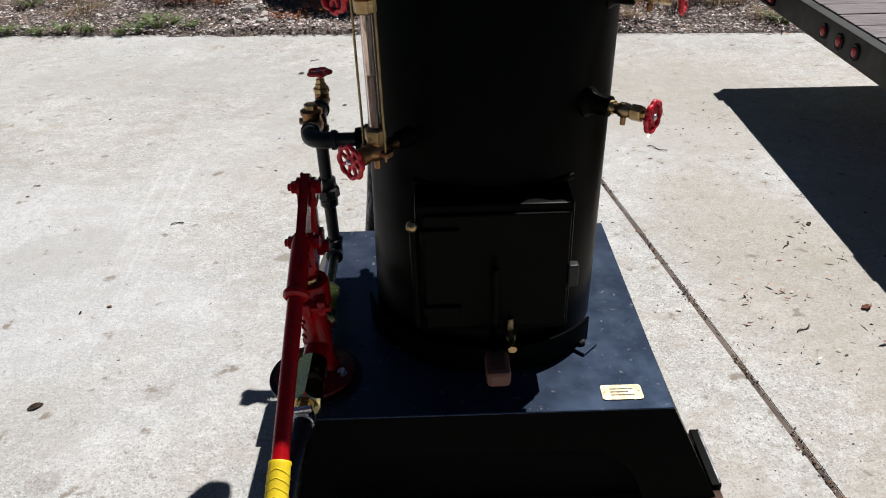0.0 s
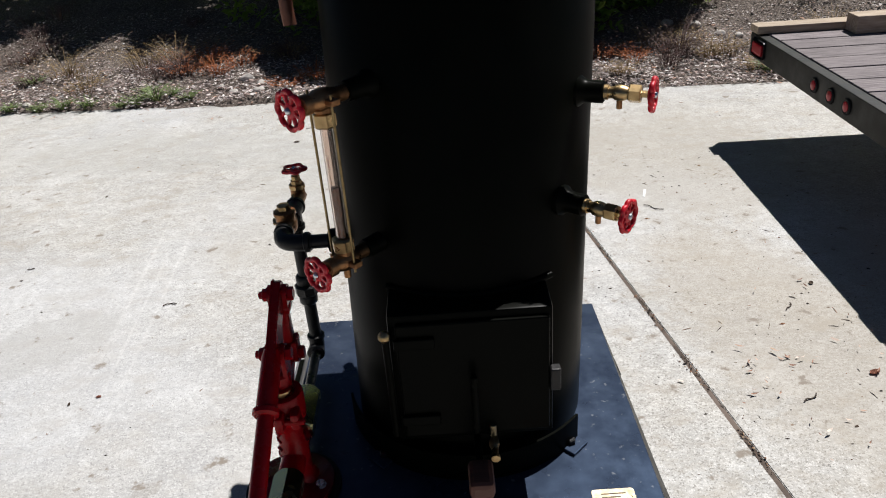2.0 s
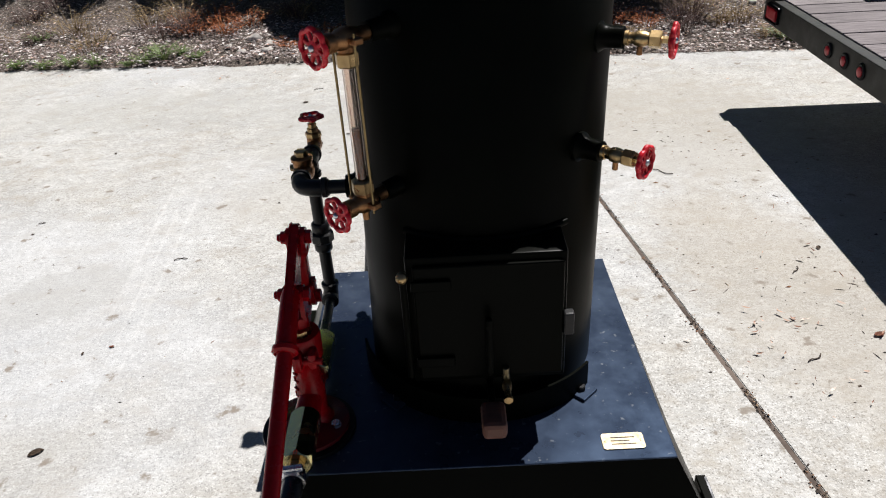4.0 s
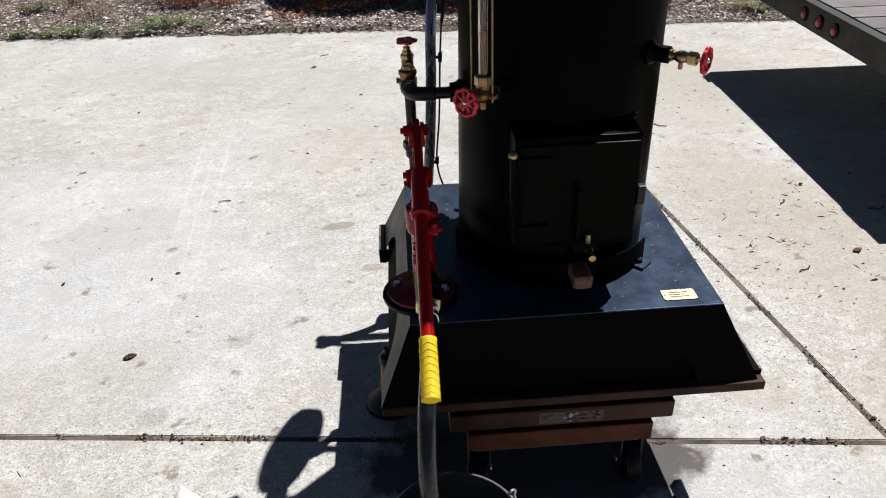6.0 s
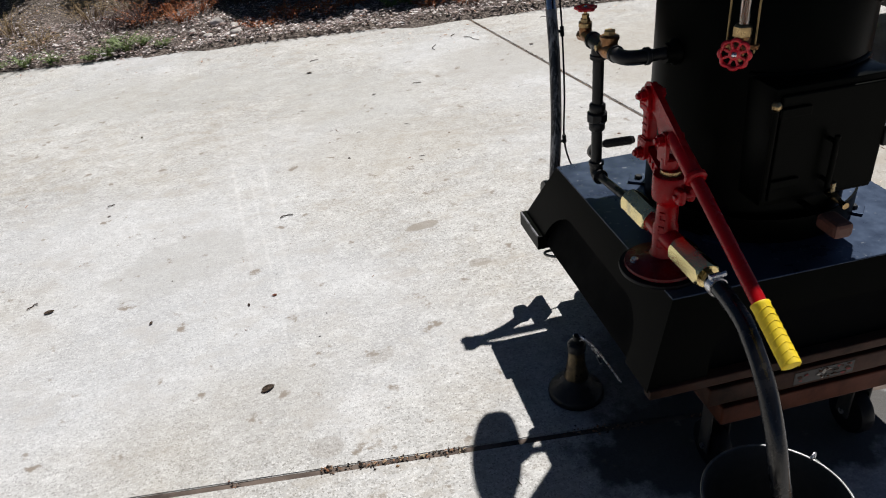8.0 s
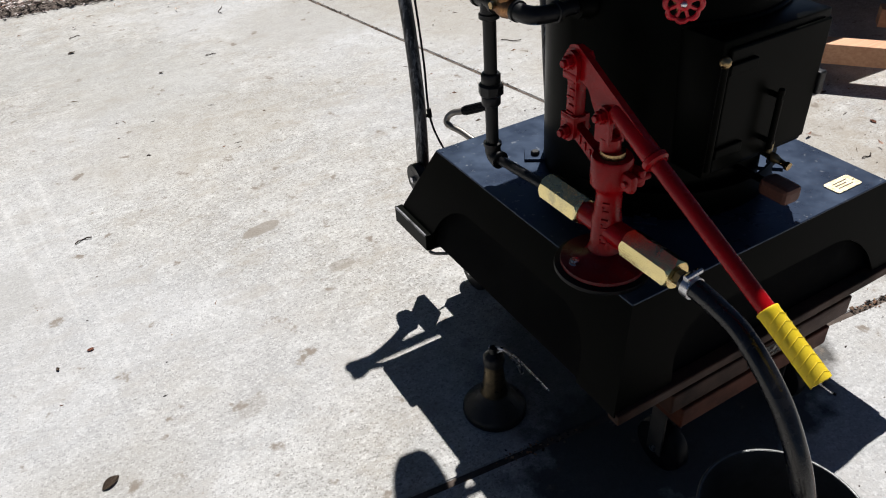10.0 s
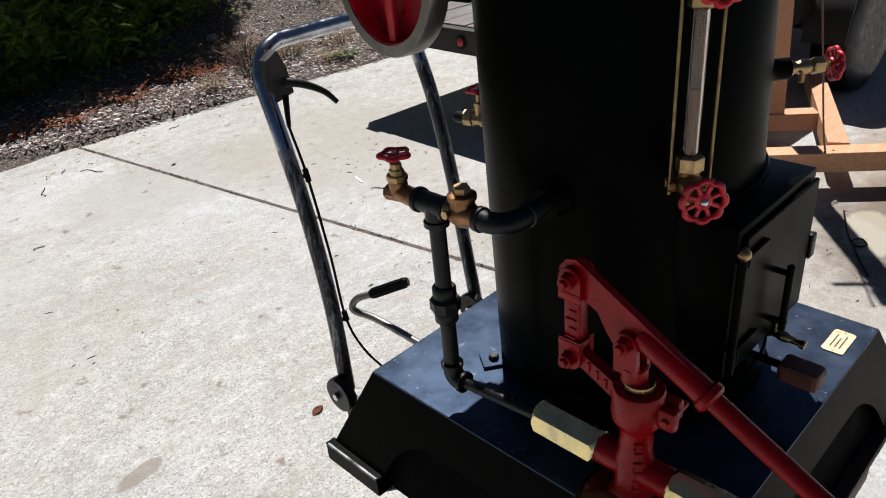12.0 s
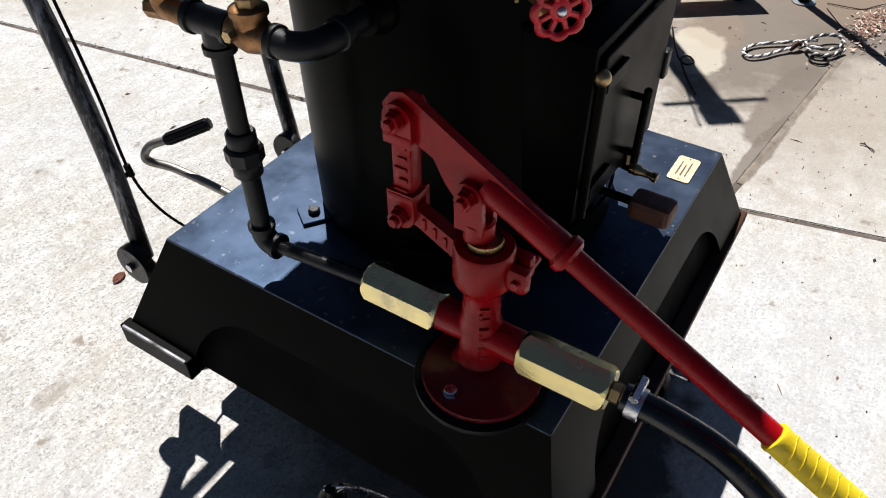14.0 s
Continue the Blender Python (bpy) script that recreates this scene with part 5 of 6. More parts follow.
part("post", box((-0.050, -0.035, 0.0), (0.050, 0.035, 2.00), 0.004, PM), PINE, dolly, "upright pine post")
part("head_block", box((-0.062, -0.045, 2.001), (0.062, 0.045, 2.06), 0.01, PM), PINE, dolly)
part("peg", move(rod((-0.16, -0.046, 1.82), (0.20, -0.046, 1.82), 0.011, 14, 0.002), PM), PINE, dolly)

# cord that hangs beside the stand
cord = thing("cord", "thin brown cord hanging to the timber beam", "cord")
q = BM @ Vector((0.705, -0.02, 0.175))
part("strand", tube(smooth_path([q + Vector((0.03, -0.03, -0.002)), q + Vector((0.005, 0, 0.01)), q + Vector((-0.037, 0.053, 0.4)), q + Vector((-0.12, 0.17, 1.3))], 6), 0.004, 8), OLD_PINE, cord, smooth=60)

# ---- white post with a foot plate ----
post = thing("canopy_leg", "white painted steel leg on a round grey foot plate", "post", at=(2.375, -0.215, 0))
part("foot_plate", lathe([(0.0, 0.0), (0.046, 0.0), (0.048, 0.004), (0.045, 0.007), (0, 0.007)], 28), GALV, post, smooth=40)
part("sleeve", box((-0.022, -0.022, 0.008), (0.022, 0.022, 0.05), 0.004), RUBBER, post, "black plastic sleeve")
part("tube", box((-0.017, -0.017, 0.04), (0.017, 0.017, 2.3), 0.004), WHITE_PAINT, post, "white square tube")

# ---- rope ----
rope = thing("rope", "white braided rope with an eye splice lying coiled on the concrete", "rope")
rp = smooth_path([(2.02, -0.34, 0.016), (1.95, -0.25, 0.014), (1.87, -0.155, 0.012), (1.80, -0.128, 0.012), (1.765, -0.155, 0.012), (1.80, -0.20, 0.012), (1.87, -0.245, 0.014), (1.94, -0.31, 0.020), (1.95, -0.39, 0.022), (2.03, -0.425, 0.02), (2.07, -0.40, 0.026), (2.03, -0.345, 0.032), (1.95, -0.31, 0.03), (1.90, -0.345, 0.02), (1.92, -0.40, 0.016), (2.0, -0.44, 0.014)], 10)
for ph, ink, first, last in ((0.0, WHITE_PAINT, 0, 151), (2.094, WHITE_PAINT, 0, 76), (2.094, DARK_FILM, 75, 151), (4.189, DARK_FILM, 0, 151)):
    strand = bmesh.new()
    pts2 = []
    for k, p in enumerate(rp):
        d = (rp[min(k + 1, len(rp) - 1)] - rp[max(k - 1, 0)]).normalized()
        s = d.cross(Vector((0, 0, 1))).normalized()
        u = s.cross(d)
        a = ph + k * 1.1
        pts2.append(p + 0.0030 * (math.cos(a) * s + math.sin(a) * u))
    add_tube(strand, pts2[first:last], 0.0039, 8)
    part("strand", strand, ink, rope, "" if ink is WHITE_PAINT else "dark tracer strand", smooth=60)
part("thimble", tube(smooth_path([(1.90, -0.27, 0.012), (1.925, -0.285, 0.028), (1.94, -0.30, 0.012)], 6), 0.010, 8), RUST_PAINT, rope, "rusty leather whipping", smooth=60)
bmr = bmesh.new()
add_torus(bmr, 0.032, 0.004, 28, 8, Matrix.Translation((1.885, -0.375, 0.006)))
part("ring", bmr, RUBBER, rope, "black rubber ring", smooth=60)

# wire on the slab
wire = thing("wire", "thin dark wire with a loop lying on the concrete", "wire")
part("strand", tube(smooth_path([(1.86, 0.16, 0.004), (1.72, 0.10, 0.004), (1.63, 0.055, 0.006), (1.60, 0.02, 0.006), (1.63, 0.0, 0.006), (1.66, 0.03, 0.008), (1.62, 0.045, 0.010), (1.52, -0.01, 0.004), (1.42, -0.075, 0.004)], 8), 0.0035, 6), RUBBER, wire, smooth=60)

wire2 = thing("wire", "thin dark string with a small loop lying on the wet concrete", "wire")
part("strand", tube(smooth_path([(2.354, -0.311, 0.003), (2.215, -0.393, 0.003), (2.117, -0.475, 0.003), (2.053, -0.507, 0.003), (2.041, -0.56, 0.004), (2.10, -0.605, 0.006), (2.133, -0.599, 0.006), (2.10, -0.575, 0.006), (2.055, -0.575, 0.005), (1.925, -0.685, 0.003), (1.739, -0.798, 0.003), (1.60, -0.90, 0.003)], 8), 0.0016, 6), RUBBER, wire2, smooth=60)

# ---- plank at the front ----
plank = tagged(part("plank", box((0.0, 0, 0), (0.62, 0.19, 0.04), 0.012), PINE_GRAIN), "weathered brown plank with open grain lying on the slab", "plank")
plank.matrix_world = pose(-0.075, -1.085, 0.0, 0, 0, 2)

# ---- oil can ----
can = thing("oil_can", "old dark brass oil can with spout standing on the concrete", "oil can", at=(-0.452, -0.035, 0))
part("body", lathe([(0.0, 0.0), (0.072, 0.0), (0.076, 0.004), (0.076, 0.016), (0.070, 0.026), (0.046, 0.046), (0.034, 0.066), (0, 0.066)], 40), IRON, can, "black oil-stained base", smooth=50)
part("neck", lathe([(0.034, 0.064), (0.034, 0.074), (0.026, 0.100), (0.022, 0.150), (0.020, 0.158), (0, 0.158)], 28), CAN_BRASS, can, "dull brass neck", smooth=50)
part("cap", lathe([(0.024, 0.156), (0.025, 0.160), (0.025, 0.176), (0.021, 0.182), (0.010, 0.190), (0.009, 0.205), (0, 0.206)], 20), IRON, can, smooth=40)
part("spout", tube(smooth_path([(0.0, 0.0, 0.185), (0.022, -0.018, 0.196), (0.05, -0.045, 0.16), (0.09, -0.09, 0.09)], 6), 0.0028, 8), STEEL, can, "thin bright spout", smooth=60)
part("trigger", tube(smooth_path([(-0.004, 0.012, 0.200), (0.02, -0.015, 0.198), (0.045, -0.03, 0.15), (0.055, -0.035, 0.12)], 6), 0.0045, 8), STEEL, can, smooth=60)

# ---- engine on the back of the boiler ----
engine = thing("steam_engine", "small steam engine on the boiler with a red-spoked flywheel", "engine")
FC = Vector((-0.198, 0.343, 1.233))
SHAFT = Vector((0.993, -0.117, 0.0))
fm = frame_along(FC, FC - SHAFT)
fly = part("flywheel", lathe([(0.119, -0.019), (0.138, -0.019), (0.140, -0.016), (0.140, 0.016), (0.138, 0.019), (0.119, 0.019), (0.119, -0.019)], 64, fm), CAST_GREY, engine, "machined grey iron flywheel rim", smooth=40)
part("hub", lathe([(0.0, -0.028), (0.021, -0.028), (0.023, -0.024), (0.023, 0.024), (0.021, 0.028), (0, 0.028)], 24, fm), WHEEL_RED, fly, "red painted hub", smooth=40)
for k in range(5):
    part("spoke", box((0.016, -0.010, -0.007), (0.1175, 0.010, 0.007), 0.004, fm @ Matrix.Rotation(radians(270 + 72 * k), 4, "Z")), WHEEL_RED, fly, "red painted spoke")
part("inner_rim", lathe([(0.1165, -0.016), (0.1195, -0.016), (0.1195, 0.016), (0.1165, 0.016), (0.1165, -0.016)], 48, fm), WHEEL_RED, fly, "red painted inner face of the rim", smooth=40)
part("crankshaft", rod(FC - SHAFT * 0.045, FC + SHAFT * 0.31, 0.012, 16, 0.002), STEEL, engine, smooth=40)
part("bed", box((0.055, 0.20, 1.13), (0.075, 0.375, 1.25), 0.004), BLACK, engine)
# unseen block, added and sized to shade the hood plate by the feed pipe
part("shade_pedestal", box((-0.095, 0.262, 1.165), (0.054, 0.372, 1.188), 0.004), BLACK, engine)
for x in (0.02, 0.076):
    part("bearing", box((x, 0.285, 1.19), (x + 0.03, 0.345, 1.25), 0.006), RED, engine)
part("cylinder", rod((0.03, 0.29, 1.36), (0.03, 0.29, 1.52), 0.045, 28, 0.004), BLACK, engine, smooth=40)
part("standard", box((0.02, 0.24, 1.19), (0.054, 0.32, 1.365), 0.006), RED, engine)
part("exhaust_pipe", tube(smooth_path([(-0.303, 0.205, 1.285), (-0.306, 0.215, 1.34), (-0.30, 0.24, 1.45), (-0.20, 0.27, 1.50), (-0.01, 0.29, 1.50)], 6), 0.0135, 14), COPPER, engine, "brown copper exhaust pipe", smooth=60)

# blow-down valve behind the boiler
blow = thing("blowdown_valve", "brass valve with red handwheel and black plug behind the boiler", "valve")
m = radial(107.5, R, 0.958) @ OUT
part("boss", lathe([(0.026, -0.012), (0.026, 0.0), (0.020, 0.012), (0.014, 0.014), (0.014, 0.030), (0, 0.030)], 20, m), IRON, blow, smooth=40)
part("body", lathe([(0.016, 0.026), (0.016, 0.040), (0.013, 0.042), (0.013, 0.056), (0.016, 0.058), (0.016, 0.074), (0, 0.074)], 8, m), BRASS, blow, "brass hex body")
part("plug", lathe([(0.011, 0.072), (0.011, 0.092), (0.006, 0.098), (0, 0.098)], 14, m), RUBBER, blow, "black rubber plug", smooth=40)
up = Matrix.Translation(radial(107.5, R + 0.045, 0.958).translation)
part("stem", lathe([(0.010, 0.008), (0.010, 0.03), (0.005, 0.032), (0.005, 0.055), (0, 0.055)], 12, up), BRASS, blow)
handwheel("handwheel", 0.024, up @ Matrix.Translation((0, 0, 0.052)), blow, 5, 5)

# ---- basket with paper sacks ----
basket = thing("laundry_basket", "white plastic slotted basket holding folded paper sacks", "basket", at=(-0.672, -0.935, 0))
wall_mesh = bmesh.new()
n = 72
for k in range(n):
    a0, a1 = 2 * math.pi * k / n, 2 * math.pi * (k + 1) / n
    ranges = ((0.0, 0.06), (0.20, 0.225), (0.30, 0.335)) if k % 3 else ((0.0, 0.335),)
    for z0, z1 in ranges:
        ring = []
        for a in (a0, a1):
            for z in (z0, z1):
                r = 0.174 + 0.057 * z / 0.335
                ring.append([Vector((rr * math.cos(a) * 1.05, rr * math.sin(a), z)) for rr in (r, r + 0.004)])
        v = [[wall_mesh.verts.new(q) for q in pair] for pair in ring]
        (i0, o0), (i1, o1), (i2, o2), (i3, o3) = v
        for f in ((o0, o1, o3, o2), (i0, i2, i3, i1), (i1, i3, o3, o1), (i0, o0, o2, i2), (i0, i1, o1, o0), (i2, o2, o3, i3)):
            wall_mesh.faces.new(f)
part("slotted_wall", wall_mesh, PLASTIC, basket)
rim = bmesh.new()
add_lathe(rim, [(0.262, 0.318), (0.270, 0.318), (0.290, 0.330), (0.296, 0.326), (0.299, 0.331), (0.291, 0.339), (0.266, 0.340), (0.262, 0.334), (0.262, 0.318)], 72, Matrix.Diagonal((0.913, 0.87, 1, 1)))
part("rim", rim, PLASTIC, basket, "broad rolled white rim", smooth=40)
part("bottom", lathe([(0.0, 0.002), (0.205, 0.002), (0.205, 0.008), (0, 0.008)], 48, Matrix.Diagonal((0.90, 0.86, 1, 1))), PLASTIC, basket)


def sack_point(u, v, w, h, d, seed, lift=0.0):
    """A point on the front of a stuffed flat sack, u and v from -1 to 1."""
    puff = (1 - abs(u) ** 4) ** 0.5 * (1 - abs(v) ** 4) ** 0.5
    wr = 0.010 * noise.noise(Vector((u * 3.3, v * 3.1, seed))) + 0.006 * noise.noise(Vector((u * 8, v * 5, seed + 5))) + 0.0025 * noise.noise(Vector((u * 22, v * 16, seed + 9)))
    return Vector((u * w / 2, -(d / 2) * puff - wr * 1.2 - lift, v * h / 2 + 0.008 * math.sin(u * 5 + seed)))


def sack(name, label, w, h, d, seed, m, prints):
    s = thing(name, label, "sack", "paper sacks")
    bm = bmesh.new()
    nu, nv = 48, 36
    sides = []
    for sgn in (1, -1):
        g = []
        for j in range(nv + 1):
            row = []
            for i in range(nu + 1):
                p = sack_point(-1 + 2 * i / nu, -1 + 2 * j / nv, w, h, d, seed + (0 if sgn > 0 else 20))
                if sgn < 0:
                    p.y = -p.y + 0.001
                row.append(bm.verts.new(p))
            g.append(row)
        for j in range(nv):
            for i in range(nu):
                bm.faces.new((g[j][i], g[j][i + 1], g[j + 1][i + 1], g[j + 1][i]))
        sides.append(g)
    a, b = sides
    loop = lambda g: g[0] + [r[-1] for r in g[1:]] + g[-1][-2::-1] + [r[0] for r in g[-2:0:-1]]
    la, lb = loop(a), loop(b)
    for k in range(len(la)):
        bm.faces.new((la[k], la[(k + 1) % len(la)], lb[(k + 1) % len(la)], lb[k]))
    part("paper", move(bm, m), SACK_PAPER, s, smooth=60)
    for layer, (u0, u1, v0, v1, mat, tag) in enumerate(prints):
        pb = bmesh.new()
        ni, nj = 20, 12
        g = [[pb.verts.new(sack_point(u0 + (u1 - u0) * i / ni, v0 + (v1 - v0) * j / nj, w, h, d, seed, 0.0022 + 0.0004 * layer)) for i in range(ni + 1)] for j in range(nj + 1)]
        for j in range(nj):
            for i in range(ni):
                pb.faces.new((g[j][i], g[j][i + 1], g[j + 1][i + 1], g[j + 1][i]))
        part("print", move(pb, m), mat, s, tag, smooth=60)
    return s


NAVY, MAROON, LEAF_INK, GREY_INK, INK_RED, INK_WHITE = (material(n, c, 0.6) for n, c in (("navy_ink", (0.02, 0.025, 0.06)), ("maroon_ink", (0.14, 0.015, 0.05)), ("green_ink", (0.06, 0.16, 0.06)), ("grey_ink", (0.25, 0.25, 0.25)), ("red_ink", (0.5, 0.05, 0.06)), ("white_ink", (0.8, 0.8, 0.78))))
sack("paper_sack", "creased white paper sack printed with maroon and navy panels", 0.36, 0.32, 0.08, 1.0, pose(-0.733, -0.826, 0.284, -62, 6, -20),
     [(-0.86, 0.94, 0.70, 0.725, NAVY, "thin navy rule"), (-0.84, -0.60, 0.46, 0.70, NAVY, "navy printed panel"), (-0.79, -0.60, 0.50, 0.66, INK_WHITE, ""), (-0.58, -0.24, 0.48, 0.69, MAROON, "maroon printed panel"), (-0.20, 0.16, 0.46, 0.66, INK_WHITE, ""), (0.18, 0.36, 0.46, 0.62, LEAF_INK, "green leaf picture"), (0.36, 0.48, 0.46, 0.64, MAROON, ""), (0.50, 0.80, 0.44, 0.62, INK_WHITE, ""), (0.82, 0.93, 0.36, 0.64, MAROON, "")]
     + [(-0.54, -0.28, 0.52 + 0.035 * k, 0.532 + 0.035 * k, INK_WHITE, "") for k in range(4)])
sack("paper_sack", "cream paper sack printed with a navy band and red strip", 0.38, 0.30, 0.07, 4.0, pose(-0.663, -0.965, 0.325, -62, 8, -3),
     [(-0.86, 0.40, 0.52, 0.80, NAVY, "navy band with unreadable lettering"), (-0.55, 0.05, 0.60, 0.64, INK_WHITE, ""), (-0.62, -0.05, 0.68, 0.74, GREY_INK, ""), (-0.86, 0.2, 0.40, 0.50, INK_RED, "red strip")])
sack("paper_sack", "plain white paper sack with a red and grey corner print", 0.38, 0.30, 0.06, 8.0, pose(-0.638, -1.04, 0.345, -64, 4, 2),
     [(-0.6, 0.05, 0.50, 0.62, INK_RED, "red strip"), (0.1, 0.75, 0.35, 0.85, NAVY, "navy panel with unreadable lettering"), (0.2, 0.65, 0.62, 0.70, INK_WHITE, ""), (0.2, 0.5, 0.5, 0.54, INK_WHITE, "")])

# ---- litter on the slab ----
LEAF_BROWN = worn("dry_leaf", (0.09, 0.06, 0.04), 0.9, other=(0.04, 0.03, 0.02), scale=60, amount=0.8)
BARK_RED = worn("bark_chip", (0.26, 0.10, 0.06), 0.9, other=(0.14, 0.05, 0.03), scale=60, amount=0.8)
TWIG = worn("twig", (0.05, 0.035, 0.025), 0.9, scale=60)


def dry_leaf(x, y, size, turn, mat=LEAF_BROWN, label="small curled dry leaf lying on the concrete"):
    bm = bmesh.new()
    n, rows = 7, []
    for i in range(n + 1):
        t = i / n
        w = size * 0.28 * math.sin(math.pi * min(1, t * 0.96 + 0.03)) ** 0.7
        z = 0.001 + size * 0.14 * (2 * t - 1) ** 2 * (0.5 + 0.5 * math.sin(x * 40))
        rows.append([bm.verts.new(((t - 0.5) * size, s * w, z + abs(s) * w * 0.35)) for s in (-1, 0, 1)])
    for p, q in zip(rows, rows[1:]):
        for j in range(2):
            bm.faces.new((p[j], p[j + 1], q[j + 1], q[j]))
    bmesh.ops.solidify(bm, geom=bm.faces[:], thickness=0.0015)
    ob = part("dry_leaf", bm, mat)
    ob.matrix_world = pose(x, y, 0.0012, 0, 0, turn)
    return tagged(ob, label, "leaf", "litter on the slab")


for x, y, s, a in ((-1.298, 0.261, 0.045, 30), (-1.06, -0.352, 0.045, 10), (-1.680, 0.725, 0.019, 70), (-1.946, 1.617, 0.016, 20), (-1.907, 2.525, 0.022, 80), (-2.05, 0.92, 0.036, 15), (-1.35, 0.72, 0.016, 100), (-0.62, 2.62, 0.026, 0), (-0.95, 3.2, 0.04, 10), (0.5, 3.1, 0.03, 0), (1.35, 1.15, 0.03, 60), (1.62, 0.62, 0.03, 0)):
    dry_leaf(x, y, s, a)
for x, y, s, a in ((-0.203, 0.865, 0.045, 15), (1.30, 0.60, 0.04, 20), (1.55, 0.35, 0.03, 80), (-1.26, 0.75, 0.02, 0)):
    dry_leaf(x, y, s, a, BARK_RED, "reddish bark chip lying on the concrete")


def twig(x, y, length, turn, mat=TWIG):
    p = [Vector((length * (t - 0.5), 0.12 * length * math.sin(t * 5 + x), 0.004 + 0.002 * math.sin(9 * t))) for t in (0, 0.25, 0.5, 0.75, 1.0)]
    ob = part("twig", tube(smooth_path(p, 4), 0.0022, 6), mat)
    ob.matrix_world = pose(x, y, 0.0, 0, 0, turn)
    return tagged(ob, "thin dark twig lying on the concrete", "twig", "litter on the slab")


for x, y, s, a in ((-1.189, 1.324, 0.055, 5), (-2.12, 0.98, 0.04, 30), (-0.35, 2.7, 0.05, 0), (-0.1, 3.35, 0.12, 80), (1.2, 1.0, 0.05, 60), (1.05, 0.5, 0.06, 40), (1.3, 0.2, 0.05, 10), (0.95, 1.9, 0.10, -30), (-1.95, 1.72, 0.03, 0), (-0.9, 3.45, 0.06, 20), (2.45, -0.42, 0.25, -60), (1.55, 0.9, 0.07, 15), (1.40, -0.62, 0.05, 70), (0.08, 3.56, 0.05, 60), (0.18, 3.42, 0.14, -50), (0.81, 3.69, 0.09, 30)):
    twig(x, y, s, a)
chip = part("paper_scrap", box((-0.045, -0.006, 0), (0.045, 0.006, 0.0015)), WHITE_PAINT)
chip.matrix_world = pose(0.952, 2.072, 0.001, 0, 0, 72)
tagged(chip, "narrow white paper scrap on the concrete", "scrap")

def crumb_material():
    """Each crumb is soil, bark, rusty leaf or straw."""
    m = material("soil_and_leaf_crumb", (0.1, 0.08, 0.06), 0.9)
    g = m.node_tree.nodes.new("ShaderNodeNewGeometry")
    link(m, ramp(m, g.outputs["Random Per Island"], ((0.0, (0.018, 0.014, 0.012)), (0.40, (0.06, 0.045, 0.035)), (0.62, (0.17, 0.12, 0.085)), (0.82, (0.30, 0.13, 0.06)), (1.0, (0.42, 0.33, 0.22)))), "Base Color")
    return m


CRUMB = crumb_material()
# crumbs and specks scattered over the slabs
rng = random.Random(7)
crumb = bmesh.new()
for k in range(1500):
    x, y = rng.uniform(-3.4, 2.6), rng.uniform(-0.9, 3.7)
    if rng.random() < 0.5:
        x, y = rng.gauss(1.3, 0.45), rng.uniform(-0.8, 2.6)
    elif noise.noise(Vector((x * 1.3, y * 1.3, 3.0))) < 0.05:
        continue
    s = rng.uniform(0.0008, 0.003) * (2.2 if rng.random() < 0.06 else 1)
    a = rng.uniform(0, 6.28)
    c, d = math.cos(a) * s * rng.uniform(1, 3.5), math.sin(a) * s
    if k % 14 == 0:
        long = rng.uniform(0.006, 0.02)
        v = [crumb.verts.new((x + p * math.cos(a) - q * math.sin(a), y + p * math.sin(a) + q * math.cos(a), h)) for p, q, h in ((-long, -0.0012, 0.0005), (long, -0.0008, 0.0005), (long, 0.0008, 0.0005), (-long, 0.0012, 0.0005), (0, 0, 0.0035))]
        for i in range(4):
            crumb.faces.new((v[i], v[(i + 1) % 4], v[4]))
        continue
    v = [crumb.verts.new((x + c, y + d, 0.0005)), crumb.verts.new((x - d, y + c * 0.4, 0.0005)), crumb.verts.new((x - c, y - d, 0.0005)), crumb.verts.new((x + d, y - c * 0.4, 0.0005)), crumb.verts.new((x, y, s * 0.9 + 0.001))]
    for i in range(4):
        crumb.faces.new((v[i], v[(i + 1) % 4], v[4]))
tagged(part("crumbs", crumb, CRUMB), "fine dark crumbs of soil and leaf on the concrete", "litter", kind="stuff")


# ---- the bank: litter, stones, weeds, shrubs ----
def litter_material():
    m = material("bark_and_leaf_litter", (0.2, 0.15, 0.11), 0.9)
    g = m.node_tree.nodes.new("ShaderNodeNewGeometry")
    r = m.node_tree.nodes.new("ShaderNodeValToRGB")
    stops = ((0.0, (0.10, 0.075, 0.065)), (0.2, (0.20, 0.15, 0.14)), (0.38, (0.36, 0.30, 0.28)), (0.50, (0.17, 0.10, 0.08)), (0.64, (0.50, 0.44, 0.42)), (0.90, (0.74, 0.70, 0.68)), (1.0, (0.36, 0.17, 0.09)))
    while len(r.color_ramp.elements) < len(stops):
        r.color_ramp.elements.new(0.5)
    for e, (p, c) in zip(r.color_ramp.elements, stops):
        e.position, e.color = p, (*c, 1)
    m.node_tree.links.new(g.outputs["Random Per Island"], r.inputs[0])
    link(m, r.outputs[0], "Base Color")
    return m


def edge_strip(x, y):
    """Pale chips lie thickest near the slab."""
    v = y - (3.95 - 0.108 * x)
    return 1.0 if v < 0.45 else max(0.12, 1.0 - (v - 0.45) * 1.3)


